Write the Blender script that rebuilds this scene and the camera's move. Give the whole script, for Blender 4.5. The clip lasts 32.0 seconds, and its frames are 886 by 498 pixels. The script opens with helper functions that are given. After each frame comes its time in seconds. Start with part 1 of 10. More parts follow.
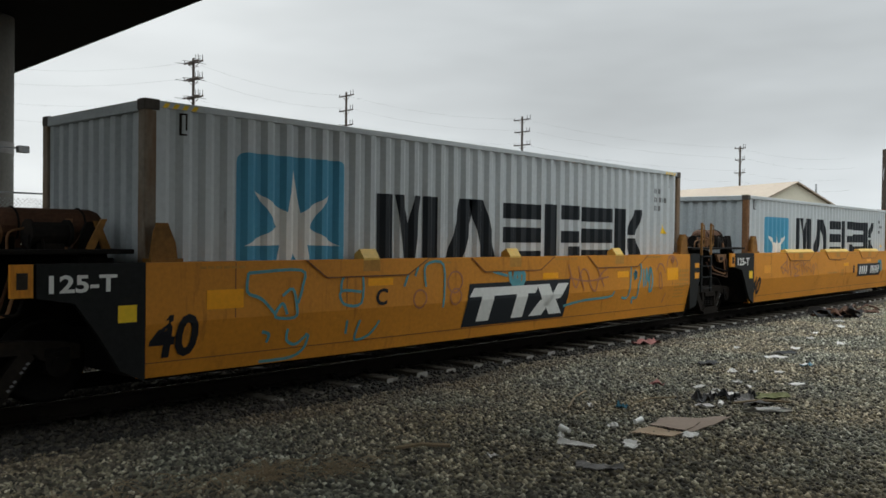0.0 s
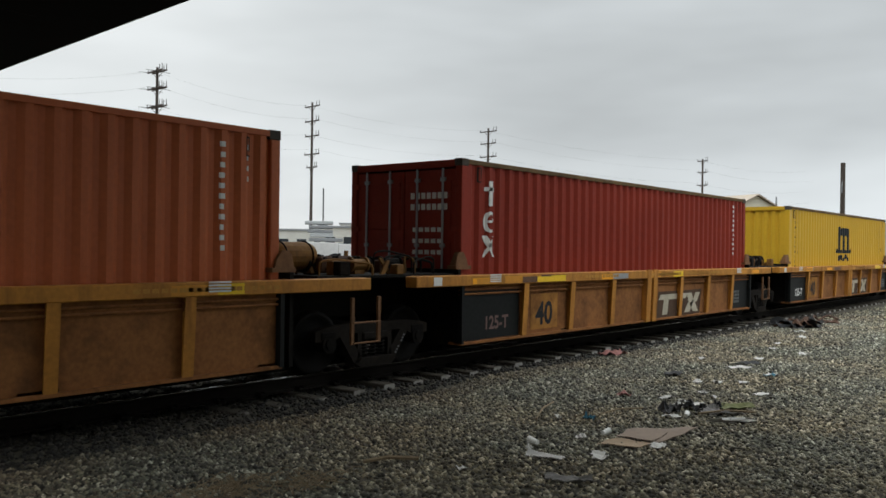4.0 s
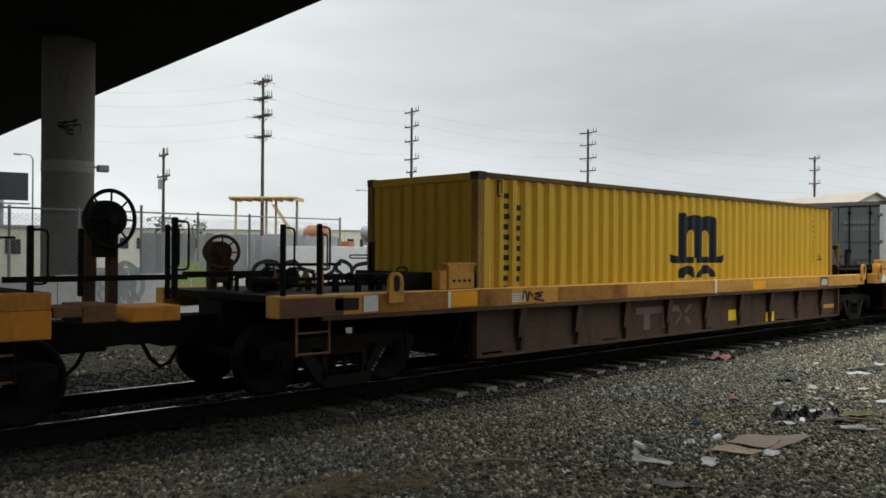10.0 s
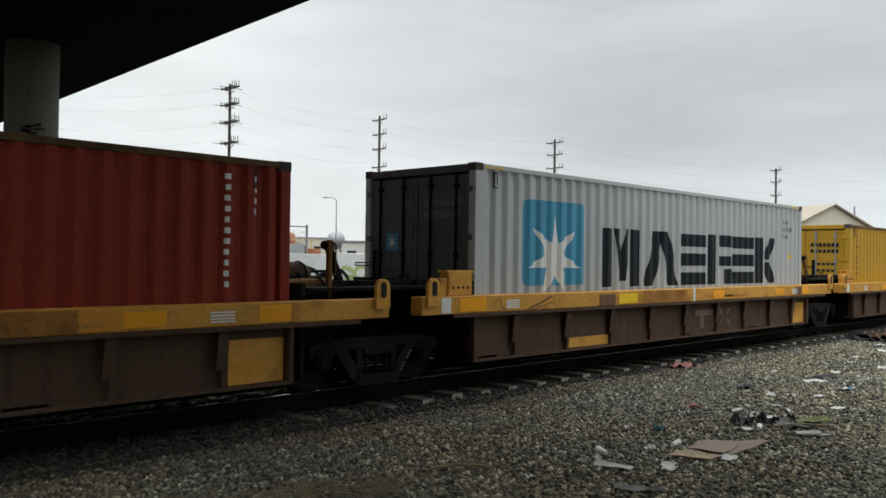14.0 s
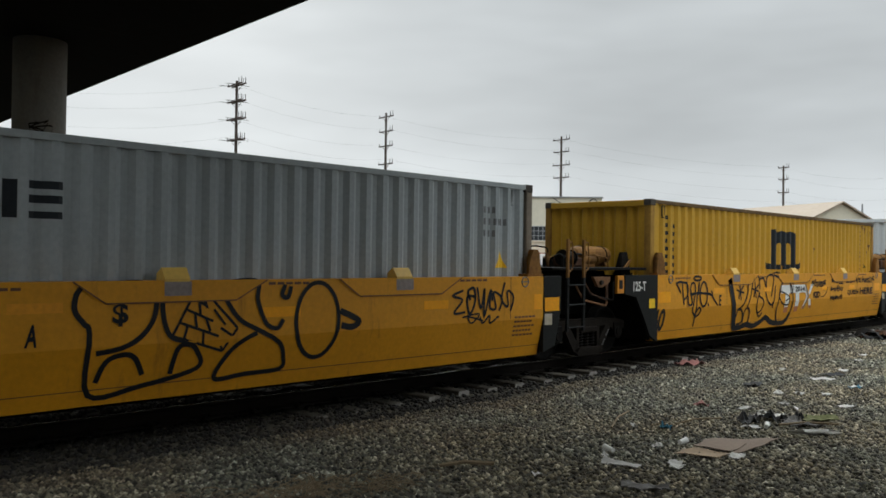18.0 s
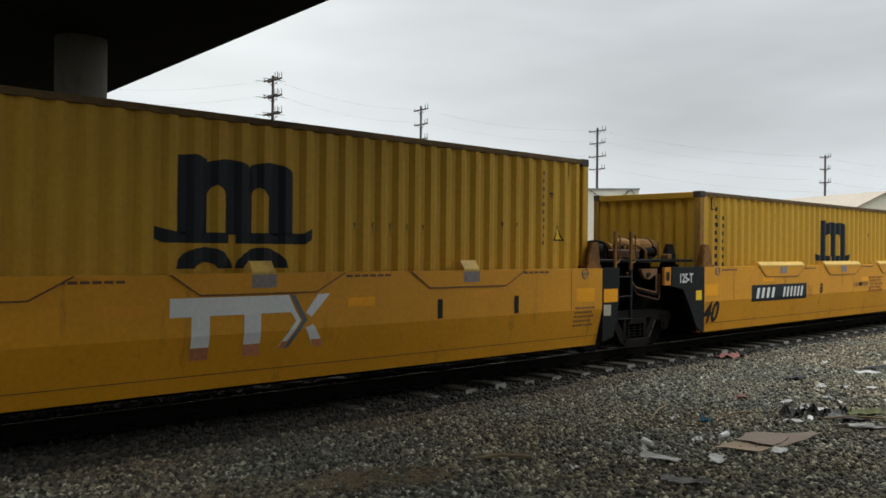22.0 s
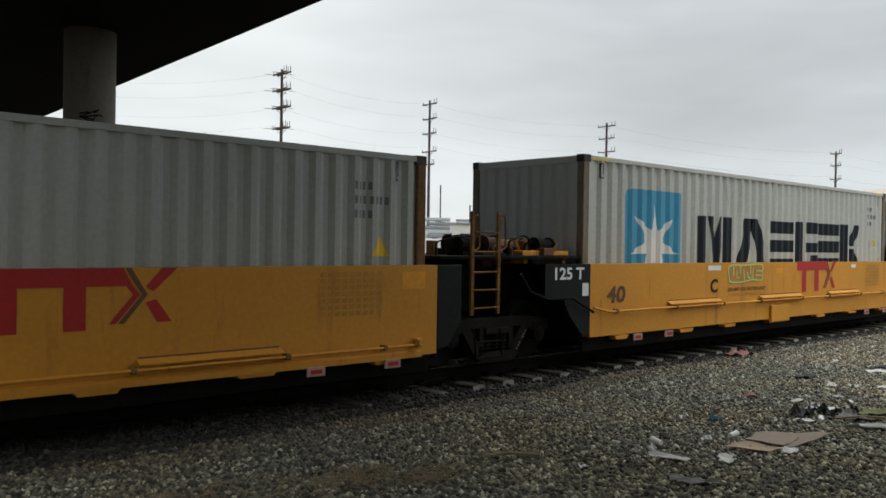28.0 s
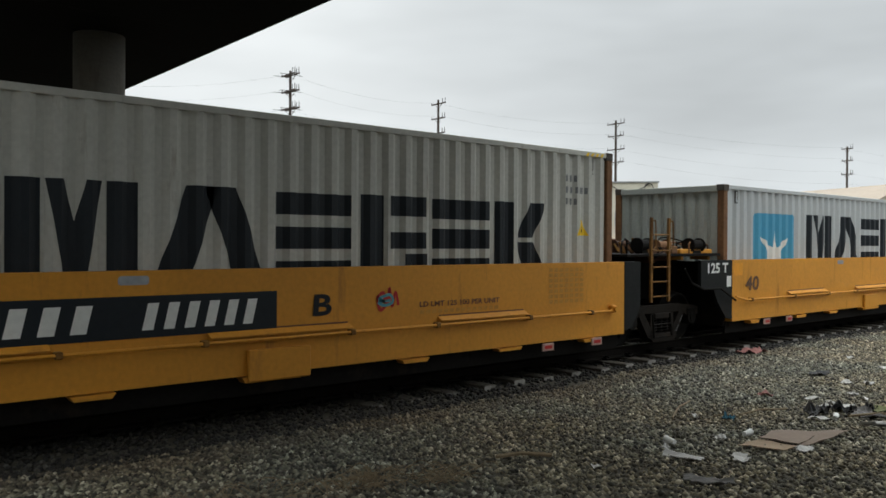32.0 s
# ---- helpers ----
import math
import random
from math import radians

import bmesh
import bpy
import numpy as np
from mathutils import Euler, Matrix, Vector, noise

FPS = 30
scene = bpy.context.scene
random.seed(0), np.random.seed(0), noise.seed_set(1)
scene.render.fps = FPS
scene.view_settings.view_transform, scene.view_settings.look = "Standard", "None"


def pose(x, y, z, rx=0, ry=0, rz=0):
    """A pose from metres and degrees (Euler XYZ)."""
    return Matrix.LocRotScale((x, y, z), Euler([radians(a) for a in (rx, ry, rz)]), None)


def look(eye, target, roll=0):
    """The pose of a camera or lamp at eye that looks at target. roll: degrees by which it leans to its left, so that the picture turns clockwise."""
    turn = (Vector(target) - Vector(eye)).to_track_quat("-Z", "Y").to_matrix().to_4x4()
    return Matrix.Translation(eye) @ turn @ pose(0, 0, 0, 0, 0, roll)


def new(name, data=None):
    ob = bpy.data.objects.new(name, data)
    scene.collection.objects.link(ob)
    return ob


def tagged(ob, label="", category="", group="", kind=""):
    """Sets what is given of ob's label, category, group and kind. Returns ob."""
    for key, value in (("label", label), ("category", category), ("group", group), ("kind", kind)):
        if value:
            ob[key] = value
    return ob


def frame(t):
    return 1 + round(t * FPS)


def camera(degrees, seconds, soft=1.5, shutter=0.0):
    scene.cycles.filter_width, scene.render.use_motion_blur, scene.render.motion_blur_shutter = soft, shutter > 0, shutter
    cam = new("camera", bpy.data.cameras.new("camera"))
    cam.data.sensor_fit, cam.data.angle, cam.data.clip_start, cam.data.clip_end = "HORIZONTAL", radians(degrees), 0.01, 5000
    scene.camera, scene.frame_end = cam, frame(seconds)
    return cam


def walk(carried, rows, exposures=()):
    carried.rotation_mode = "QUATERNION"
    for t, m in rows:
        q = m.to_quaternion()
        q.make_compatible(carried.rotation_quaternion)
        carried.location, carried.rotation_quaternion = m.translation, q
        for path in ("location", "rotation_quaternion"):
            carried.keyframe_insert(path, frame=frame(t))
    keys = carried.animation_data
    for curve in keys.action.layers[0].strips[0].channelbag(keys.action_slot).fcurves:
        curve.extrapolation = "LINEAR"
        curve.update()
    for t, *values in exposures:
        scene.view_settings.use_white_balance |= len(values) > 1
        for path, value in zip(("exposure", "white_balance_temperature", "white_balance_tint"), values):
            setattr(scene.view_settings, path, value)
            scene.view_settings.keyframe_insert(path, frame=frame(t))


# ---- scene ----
cam = camera(54.72, 32.0, soft=1.6)
# seconds, eye, tilt from level, lean, turn from the +y axis; x runs along the track, z is 0 at the rail head
PATH = [
    (0, 0.070, 0.001, 1.715, -0.82, -0.70, -48.37),
    (0.5, 0.076, 0.006, 1.714, -0.75, -0.61, -49.62),
    (1, 0.059, 0.041, 1.714, -0.64, -0.59, -48.31),
    (1.5, 0.090, 0.013, 1.717, -0.53, -0.61, -49.53),
    (2, 0.090, 0.014, 1.719, -0.41, -0.73, -50.21),
    (2.5, 0.091, 0.020, 1.713, -0.30, -0.81, -50.95),
    (4.5, 0.079, 0.044, 1.717, 0.11, -0.85, -50.33),
    (5, 0.077, 0.045, 1.720, 0.22, -0.92, -50.01),
    (5.5, 0.077, 0.039, 1.718, 0.31, -0.81, -49.99),
    (6, 0.076, 0.028, 1.714, 0.27, -0.93, -50.05),
    (6.5, 0.072, 0.028, 1.713, 0.28, -0.76, -49.90),
    (7, 0.070, 0.032, 1.712, 0.21, -0.65, -49.45),
    (7.5, 0.070, 0.042, 1.717, 0.17, -0.60, -49.16),
    (8, 0.063, 0.030, 1.712, 0.24, -0.57, -48.91),
    (8.5, 0.062, 0.019, 1.711, 0.26, -0.27, -48.93),
    (9, 0.060, 0.023, 1.711, 0.35, -0.27, -48.39),
    (9.5, 0.057, 0.036, 1.713, 0.35, -0.40, -44.88),
    (10, 0.046, 0.050, 1.705, 0.12, -0.37, -44.01),
    (10.5, 0.047, 0.057, 1.709, -0.12, -0.33, -43.89),
    (11, 0.058, 0.061, 1.715, -0.09, -0.30, -45.07),
    (11.5, 0.055, 0.057, 1.720, 0.02, -0.34, -45.86),
    (12, 0.042, 0.047, 1.720, 0.19, -0.41, -45.70),
    (12.5, 0.003, 0.001, 1.694, 0.45, -0.51, -45.49),
    (13, -0.000, -0.000, 1.691, 0.63, -0.60, -44.46),
    (13.5, -0.014, -0.012, 1.700, 0.61, -0.67, -45.37),
    (14, -0.024, -0.024, 1.700, 0.69, -0.74, -46.22),
    (14.5, -0.019, -0.019, 1.700, 0.66, -0.65, -45.93),
    (16.5, 0.002, -0.004, 1.705, 0.61, -0.65, -45.41),
    (17, -0.002, -0.005, 1.704, 0.55, -0.63, -45.46),
    (17.5, -0.008, -0.003, 1.704, 0.57, -0.83, -45.77),
    (18, -0.017, -0.010, 1.700, 0.49, -0.82, -45.80),
    (18.5, -0.028, -0.012, 1.697, 0.52, -1.05, -46.25),
    (19, -0.024, 0.001, 1.693, 0.28, -1.07, -45.01),
    (19.5, -0.017, 0.022, 1.697, 0.20, -0.95, -44.18),
    (20, -0.007, 0.034, 1.703, 0.02, -0.99, -43.64),
    (20.5, -0.003, 0.035, 1.705, -0.04, -0.79, -43.98),
    (21, -0.011, 0.010, 1.698, -0.00, -0.76, -43.99),
    (21.5, -0.015, 0.005, 1.694, -0.00, -0.78, -43.97),
    (22, -0.011, 0.010, 1.698, -0.02, -0.56, -43.43),
    (22.5, 0.007, 0.028, 1.710, 0.03, -0.56, -43.18),
    (23, 0.009, 0.029, 1.713, 0.09, -0.60, -43.07),
    (23.5, 0.003, 0.021, 1.704, 0.10, -0.57, -43.23),
    (24, -0.002, 0.019, 1.708, 0.13, -0.54, -43.32),
    (24.5, -0.002, 0.021, 1.705, 0.10, -0.65, -43.48),
    (25, 0.006, 0.031, 1.710, 0.05, -0.55, -43.41),
    (25.5, 0.010, 0.029, 1.706, -0.01, -0.61, -43.79),
    (27.5, 0.018, 0.048, 1.708, -0.38, -0.85, -43.33),
    (28, 0.029, 0.054, 1.712, -0.39, -0.89, -42.89),
    (28.5, 0.030, 0.064, 1.712, -0.32, -1.01, -42.71),
    (29, 0.040, 0.079, 1.706, -0.33, -0.92, -42.24),
    (29.5, 0.055, 0.105, 1.722, -0.37, -0.88, -42.10),
    (30, 0.052, 0.096, 1.711, -0.34, -0.73, -42.33),
    (30.5, 0.047, 0.097, 1.708, -0.33, -0.67, -42.61),
    (31, 0.048, 0.092, 1.710, -0.42, -0.56, -42.69),
    (31.5, 0.053, 0.084, 1.713, -0.43, -0.50, -42.69),
    (32, 0.055, 0.081, 1.716, -0.43, -0.32, -42.23),
]
walk(cam, [(t, pose(x, y, z, 90 + tilt, lean, turn)) for t, x, y, z, tilt, lean, turn in PATH], tuple((t, e, 6620, 7) for t, e in ((0.0, -0.14), (1.0, -0.17), (2.0, -0.24), (2.5, -0.24), (5.0, -0.05), (12.0, -0.12), (14.0, -0.03), (17.0, -0.14), (18.4, -0.16), (19.6, -0.05), (32.0, -0.03))))

# how far the train has rolled towards -x, in metres
ROLLED = [
    (0, -0.00),
    (1, 11.40),
    (2, 22.66),
    (2.5, 28.33),
    (4.5, 51.31),
    (5, 57.04),
    (6, 68.53),
    (7, 79.91),
    (8, 91.33),
    (9, 102.80),
    (10, 114.35),
    (11, 125.78),
    (12, 137.29),
    (13, 148.84),
    (14, 160.29),
    (16.5, 189.20),
    (17, 194.99),
    (18, 206.59),
    (19, 218.20),
    (20, 229.79),
    (21, 241.38),
    (22, 253.03),
    (23, 264.74),
    (24, 276.28),
    (25, 287.92),
    (25.5, 293.75),
    (27.5, 317.12),
    (28, 322.97),
    (29, 334.70),
    (30, 346.50),
    (31, 358.25),
    (32, 369.98),
]
# where each container's leading end stands at 0 s
LEAD = [4.66, 20.40, 40.30, 56.09, 71.92, 87.60, 103.23, 122.98, 138.63, 154.11, 169.56, 185.16, 204.85, 220.54, 236.16, 251.78, 267.37, 287.25, 302.66, 318.12, 333.55, 349.00, 368.85, 384.40]
TRACK_Y = 9.465

# ---------------------------------------------------------------- light
world = bpy.data.worlds.new("overcast")
scene.world = world
world.use_nodes = True
wn, wl = world.node_tree.nodes, world.node_tree.links
wn.clear()
sky = wn.new("ShaderNodeTexSky")
sky.sky_type, sky.sun_disc = "NISHITA", False
SUN_AZ, SUN_EL = 62.0, 24.0
sky.sun_elevation, sky.sun_rotation = radians(SUN_EL), radians(90 - SUN_AZ)
sky.air_density, sky.dust_density, sky.ozone_density = 1.0, 1.0, 1.0
hsv = wn.new("ShaderNodeHueSaturation")
hsv.inputs["Saturation"].default_value = 0.10
wtc = wn.new("ShaderNodeTexCoord")
wmap = wn.new("ShaderNodeMapping")
wmap.inputs["Scale"].default_value = (1.0, 1.0, 4.2)
wno = wn.new("ShaderNodeTexNoise")
wno.inputs["Scale"].default_value, wno.inputs["Detail"].default_value = 1.5, 4.0
wno.inputs["Roughness"].default_value = 0.5
wra = wn.new("ShaderNodeMapRange")
wra.inputs["From Min"].default_value, wra.inputs["From Max"].default_value = 0.3, 0.7
wra.inputs["To Min"].default_value, wra.inputs["To Max"].default_value = 0.75, 1.19
veil = wn.new("ShaderNodeMix")
veil.data_type = "RGBA"
veil.inputs["Factor"].default_value = 0.9
veil.inputs["B"].default_value = (6.02, 6.42, 6.86, 1)
wmu = wn.new("ShaderNodeMix")
wmu.data_type, wmu.blend_type = "RGBA", "MULTIPLY"
wmu.inputs["Factor"].default_value = 1.0
wbg = wn.new("ShaderNodeBackground")
wbg.inputs["Strength"].default_value = 0.085
wout = wn.new("ShaderNodeOutputWorld")
wl.new(sky.outputs[0], hsv.inputs["Color"])
wl.new(hsv.outputs[0], veil.inputs["A"])
wl.new(wtc.outputs["Generated"], wmap.inputs["Vector"])
wl.new(wmap.outputs[0], wno.inputs["Vector"])
wl.new(wno.outputs["Fac"], wra.inputs["Value"])
wl.new(veil.outputs["Result"], wmu.inputs["A"])
wl.new(wra.outputs[0], wmu.inputs["B"])
# an overcast sky is brighter overhead than at the horizon
wsep = wn.new("ShaderNodeSeparateXYZ")
wup = wn.new("ShaderNodeMapRange")
wup.interpolation_type = "SMOOTHSTEP"
wup.inputs["From Min"].default_value, wup.inputs["From Max"].default_value = 0.33, 0.85
wup.inputs["To Min"].default_value, wup.inputs["To Max"].default_value = 1.0, 4.2
wm2 = wn.new("ShaderNodeMix")
wm2.data_type, wm2.blend_type = "RGBA", "MULTIPLY"
wm2.inputs["Factor"].default_value = 1.0
wl.new(wtc.outputs["Generated"], wsep.inputs[0])
wl.new(wsep.outputs["Z"], wup.inputs["Value"])
wl.new(wmu.outputs["Result"], wm2.inputs["A"])
wl.new(wup.outputs[0], wm2.inputs["B"])
# and brighter where the veiled sun stands behind the cloud
gdir = Vector((math.cos(radians(SUN_AZ)) * math.cos(radians(13)), math.sin(radians(SUN_AZ)) * math.cos(radians(13)), math.sin(radians(13))))
wdot = wn.new("ShaderNodeVectorMath")
wdot.operation = "DOT_PRODUCT"
wdot.inputs[1].default_value = gdir
wfa = wn.new("ShaderNodeMapRange")
wfa.inputs["From Min"].default_value = -1.0
wgl = wn.new("ShaderNodeValToRGB")
wgl.color_ramp.interpolation = "EASE"
for i, (p, v) in enumerate(((0.0, 0.66), (0.45, 0.65), (0.74, 0.67), (0.88, 0.68), (0.955, 0.62), (1.0, 0.545))):
    el = wgl.color_ramp.elements[i] if i < 1 else (wgl.color_ramp.elements.new(p) if p < 1 else wgl.color_ramp.elements[-1])
    el.position, el.color = p, (v, v, v, 1)
wdb = wn.new("ShaderNodeMath")
wdb.operation = "MULTIPLY"
wdb.inputs[1].default_value = 2.0
# paler at the horizon than higher up
wlo = wn.new("ShaderNodeMapRange")
wlo.inputs["From Min"].default_value, wlo.inputs["From Max"].default_value = 0.0, 0.34
wlo.inputs["To Min"].default_value, wlo.inputs["To Max"].default_value = 1.12, 0.985
wfl = wn.new("ShaderNodeMath")
wfl.operation = "MULTIPLY"
wm3 = wn.new("ShaderNodeMix")
wm3.data_type, wm3.blend_type = "RGBA", "MULTIPLY"
wm3.inputs["Factor"].default_value = 1.0
wl.new(wtc.outputs["Generated"], wdot.inputs[0])
wl.new(wdot.outputs["Value"], wfa.inputs["Value"])
wl.new(wfa.outputs[0], wgl.inputs["Fac"])
wl.new(wgl.outputs["Color"], wdb.inputs[0])
wl.new(wsep.outputs["Z"], wlo.inputs["Value"])
wl.new(wdb.outputs[0], wfl.inputs[0])
wl.new(wlo.outputs[0], wfl.inputs[1])
wl.new(wm2.outputs["Result"], wm3.inputs["A"])
wl.new(wfl.outputs[0], wm3.inputs["B"])
wl.new(wm3.outputs["Result"], wbg.inputs["Color"])
wl.new(wbg.outputs[0], wout.inputs["Surface"])

sun = new("sun", bpy.data.lights.new("sun", "SUN"))
sun.data.energy, sun.data.angle, sun.data.color = 0.5, radians(25), (1.0, 0.96, 0.9)
a, e = radians(SUN_AZ), radians(SUN_EL + 10)
sun.matrix_world = look((60 * math.cos(a), 60 * math.sin(a), 60 * math.tan(e)), (0, 0, 0))

# ---------------------------------------------------------------- materials
def material(name, base, rough=0.6, metal=0.0, vary=0.25, big=0.7, fine=18.0, bump=0.15, stain=None, stain_amount=0.0, streak=False, stretch=(1, 1, 1), spec=0.3):
    """A surface with a broad and a fine variation, optional stains or rust that run down it, and fine relief."""
    m = bpy.data.materials.new(name)
    m.use_nodes = True
    n, l = m.node_tree.nodes, m.node_tree.links
    bsdf = n["Principled BSDF"]
    bsdf.inputs["Roughness"].default_value, bsdf.inputs["Metallic"].default_value = rough, metal
    bsdf.inputs["Specular IOR Level"].default_value = spec
    tc, info = n.new("ShaderNodeTexCoord"), n.new("ShaderNodeObjectInfo")
    add = n.new("ShaderNodeVectorMath")
    add.operation = "MULTIPLY_ADD"
    add.inputs[1].default_value = stretch
    comb = n.new("ShaderNodeCombineXYZ")
    mul = n.new("ShaderNodeMath")
    mul.operation = "MULTIPLY"
    mul.inputs[1].default_value = 37.0
    l.new(info.outputs["Random"], mul.inputs[0])
    l.new(mul.outputs[0], comb.inputs[0])
    l.new(mul.outputs[0], comb.inputs[1])
    l.new(tc.outputs["Object"], add.inputs[0])
    l.new(comb.outputs[0], add.inputs[2])
    nb, nf = n.new("ShaderNodeTexNoise"), n.new("ShaderNodeTexNoise")
    nb.inputs["Scale"].default_value, nb.inputs["Detail"].default_value = big, 4
    nf.inputs["Scale"].default_value, nf.inputs["Detail"].default_value = fine, 6
    l.new(add.outputs[0], nb.inputs["Vector"])
    l.new(add.outputs[0], nf.inputs["Vector"])
    s1 = n.new("ShaderNodeMath")
    s1.operation = "MULTIPLY_ADD"
    s1.inputs[1].default_value = 0.5
    l.new(nb.outputs["Fac"], s1.inputs[0])
    half = n.new("ShaderNodeMath")
    half.operation = "MULTIPLY"
    half.inputs[1].default_value = 0.5
    l.new(nf.outputs["Fac"], half.inputs[0])
    l.new(half.outputs[0], s1.inputs[2])
    rng = n.new("ShaderNodeMapRange")
    rng.inputs["From Min"].default_value, rng.inputs["From Max"].default_value = 0.3, 0.7
    rng.inputs["To Min"].default_value, rng.inputs["To Max"].default_value = 1 - vary, 1 + vary
    l.new(s1.outputs[0], rng.inputs["Value"])
    tint = n.new("ShaderNodeMix")
    tint.data_type, tint.blend_type = "RGBA", "MULTIPLY"
    tint.inputs["Factor"].default_value = 1
    tint.inputs["A"].default_value = (*base, 1)
    l.new(rng.outputs[0], tint.inputs["B"])
    colour = tint.outputs["Result"]
    if stain:
        ns = n.new("ShaderNodeTexNoise")
        ns.inputs["Scale"].default_value, ns.inputs["Detail"].default_value = (2.2, 7)
        ns.inputs["Roughness"].default_value = 0.65
        mp = n.new("ShaderNodeMapping")
        mp.inputs["Scale"].default_value = (2.2, 2.2, 0.35) if streak else (1, 1, 1)
        l.new(add.outputs[0], mp.inputs["Vector"])
        l.new(mp.outputs[0], ns.inputs["Vector"])
        cut = n.new("ShaderNodeMapRange")
        cut.inputs["From Min"].default_value, cut.inputs["From Max"].default_value = 0.72 - 0.35 * stain_amount, 0.86 - 0.2 * stain_amount
        cut.inputs["To Max"].default_value = 0.85
        l.new(ns.outputs["Fac"], cut.inputs["Value"])
        mx = n.new("ShaderNodeMix")
        mx.data_type = "RGBA"
        mx.inputs["B"].default_value = (*stain, 1)
        l.new(cut.outputs[0], mx.inputs["Factor"])
        l.new(colour, mx.inputs["A"])
        colour = mx.outputs["Result"]
        rr = n.new("ShaderNodeMapRange")
        rr.inputs["To Min"].default_value, rr.inputs["To Max"].default_value = rough, 0.9
        l.new(cut.outputs[0], rr.inputs["Value"])
        l.new(rr.outputs[0], bsdf.inputs["Roughness"])
    l.new(colour, bsdf.inputs["Base Color"])
    if bump:
        bp = n.new("ShaderNodeBump")
        bp.inputs["Strength"].default_value, bp.inputs["Distance"].default_value = bump, 0.01
        l.new(nf.outputs["Fac"], bp.inputs["Height"])
        l.new(bp.outputs[0], bsdf.inputs["Normal"])
    return m


M = {}
M["car_yellow"] = material("car_yellow", (0.65, 0.285, 0.012), 0.5, vary=0.14, big=0.9, stain=(0.25, 0.10, 0.02), stain_amount=0.36, streak=True)
M["car_yellow_old"] = material("car_yellow_old", (0.60, 0.235, 0.02), 0.6, vary=0.16, big=0.8, stain=(0.22, 0.08, 0.02), stain_amount=0.42, streak=True)
M["car_yellow_bleached"] = material("car_yellow_bleached", (0.61, 0.262, 0.028), 0.6, vary=0.14, big=0.8, stain=(0.29, 0.125, 0.035), stain_amount=0.4, streak=True)
M["car_yellow_dirty"] = material("car_yellow_dirty", (0.47, 0.20, 0.03), 0.65, vary=0.25, big=0.9, stain=(0.17, 0.07, 0.022), stain_amount=0.7, streak=True)
M["sticker_cream"] = material("sticker_cream", (0.46, 0.41, 0.31), 0.7, vary=0.25, big=3, bump=0, stain=(0.25, 0.15, 0.07), stain_amount=0.4)
M["band_yellow"] = material("band_yellow", (0.58, 0.285, 0.045), 0.6, vary=0.25, big=1.2, stain=(0.2, 0.08, 0.025), stain_amount=0.5)
M["panel_brown"] = material("panel_brown", (0.088, 0.054, 0.036), 0.7, vary=0.25, big=0.8, stain=(0.04, 0.024, 0.017), stain_amount=0.55, streak=True, spec=0.12)
M["field_worn"] = material("field_worn", (0.36, 0.165, 0.04), 0.7, vary=0.35, big=1.5, stain=(0.14, 0.06, 0.025), stain_amount=0.75, bump=0, spec=0.12)
M["panel_rust"] = material("panel_rust", (0.27, 0.115, 0.04), 0.7, vary=0.35, big=0.9, stain=(0.11, 0.05, 0.025), stain_amount=0.7, spec=0.12)
M["black_paint"] = material("black_paint", (0.0115, 0.0125, 0.012), 0.6, vary=0.35, stain=(0.032, 0.025, 0.018), stain_amount=0.35, spec=0.15)
# near-black tone that includes the shade under the cars
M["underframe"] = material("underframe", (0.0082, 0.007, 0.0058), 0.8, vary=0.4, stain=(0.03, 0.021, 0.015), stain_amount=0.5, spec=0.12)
M["rusty_iron"] = material("rusty_iron", (0.066, 0.030, 0.0145), 0.8, vary=0.45, big=3, fine=30, bump=0.4)
# wheel colour lowered as well, for the same shade
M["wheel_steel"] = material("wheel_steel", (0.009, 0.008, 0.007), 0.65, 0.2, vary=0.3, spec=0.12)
# rail colour lowered to near black for the shade under the train
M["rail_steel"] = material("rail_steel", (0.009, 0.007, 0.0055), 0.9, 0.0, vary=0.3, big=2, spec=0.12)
M["rail_head"] = material("rail_head", (0.62, 0.62, 0.62), 0.22, 1.0, vary=0.1)
M["maersk_grey"] = material("box_grey", (0.50, 0.53, 0.535), 0.5, vary=0.1, big=0.6, stain=(0.17, 0.13, 0.10), stain_amount=0.18, streak=True)
M["light_grey"] = material("box_light_grey", (0.45, 0.465, 0.46), 0.5, vary=0.08, big=0.6, stain=(0.2, 0.15, 0.12), stain_amount=0.12, streak=True)
M["blue_grey"] = material("box_blue_grey", (0.36, 0.395, 0.405), 0.55, vary=0.14, big=0.6, stain=(0.15, 0.12, 0.10), stain_amount=0.22, streak=True)
M["sage_grey"] = material("box_sage_grey", (0.385, 0.40, 0.36), 0.55, vary=0.14, big=0.6, stain=(0.16, 0.13, 0.10), stain_amount=0.25, streak=True)
M["tan_grey"] = material("box_tan_grey", (0.485, 0.48, 0.43), 0.55, vary=0.14, big=0.6, stain=(0.2, 0.14, 0.09), stain_amount=0.3, streak=True)
M["box_yellow"] = material("box_yellow", (0.50, 0.285, 0.03), 0.5, vary=0.14, big=0.6, stain=(0.22, 0.12, 0.03), stain_amount=0.25, streak=True, spec=0.18)
M["box_bright_yellow"] = material("box_bright_yellow", (0.63, 0.38, 0.03), 0.45, vary=0.08, big=0.6, stain=(0.3, 0.17, 0.03), stain_amount=0.1, streak=True, spec=0.2)
M["box_maroon"] = material("box_maroon", (0.245, 0.030, 0.015), 0.6, vary=0.15, big=0.6, stain=(0.09, 0.026, 0.02), stain_amount=0.25, streak=True, spec=0.18)
M["box_orange_red"] = material("box_orange_red", (0.46, 0.115, 0.035), 0.55, vary=0.15, big=0.6, stain=(0.26, 0.08, 0.04), stain_amount=0.3, streak=True)
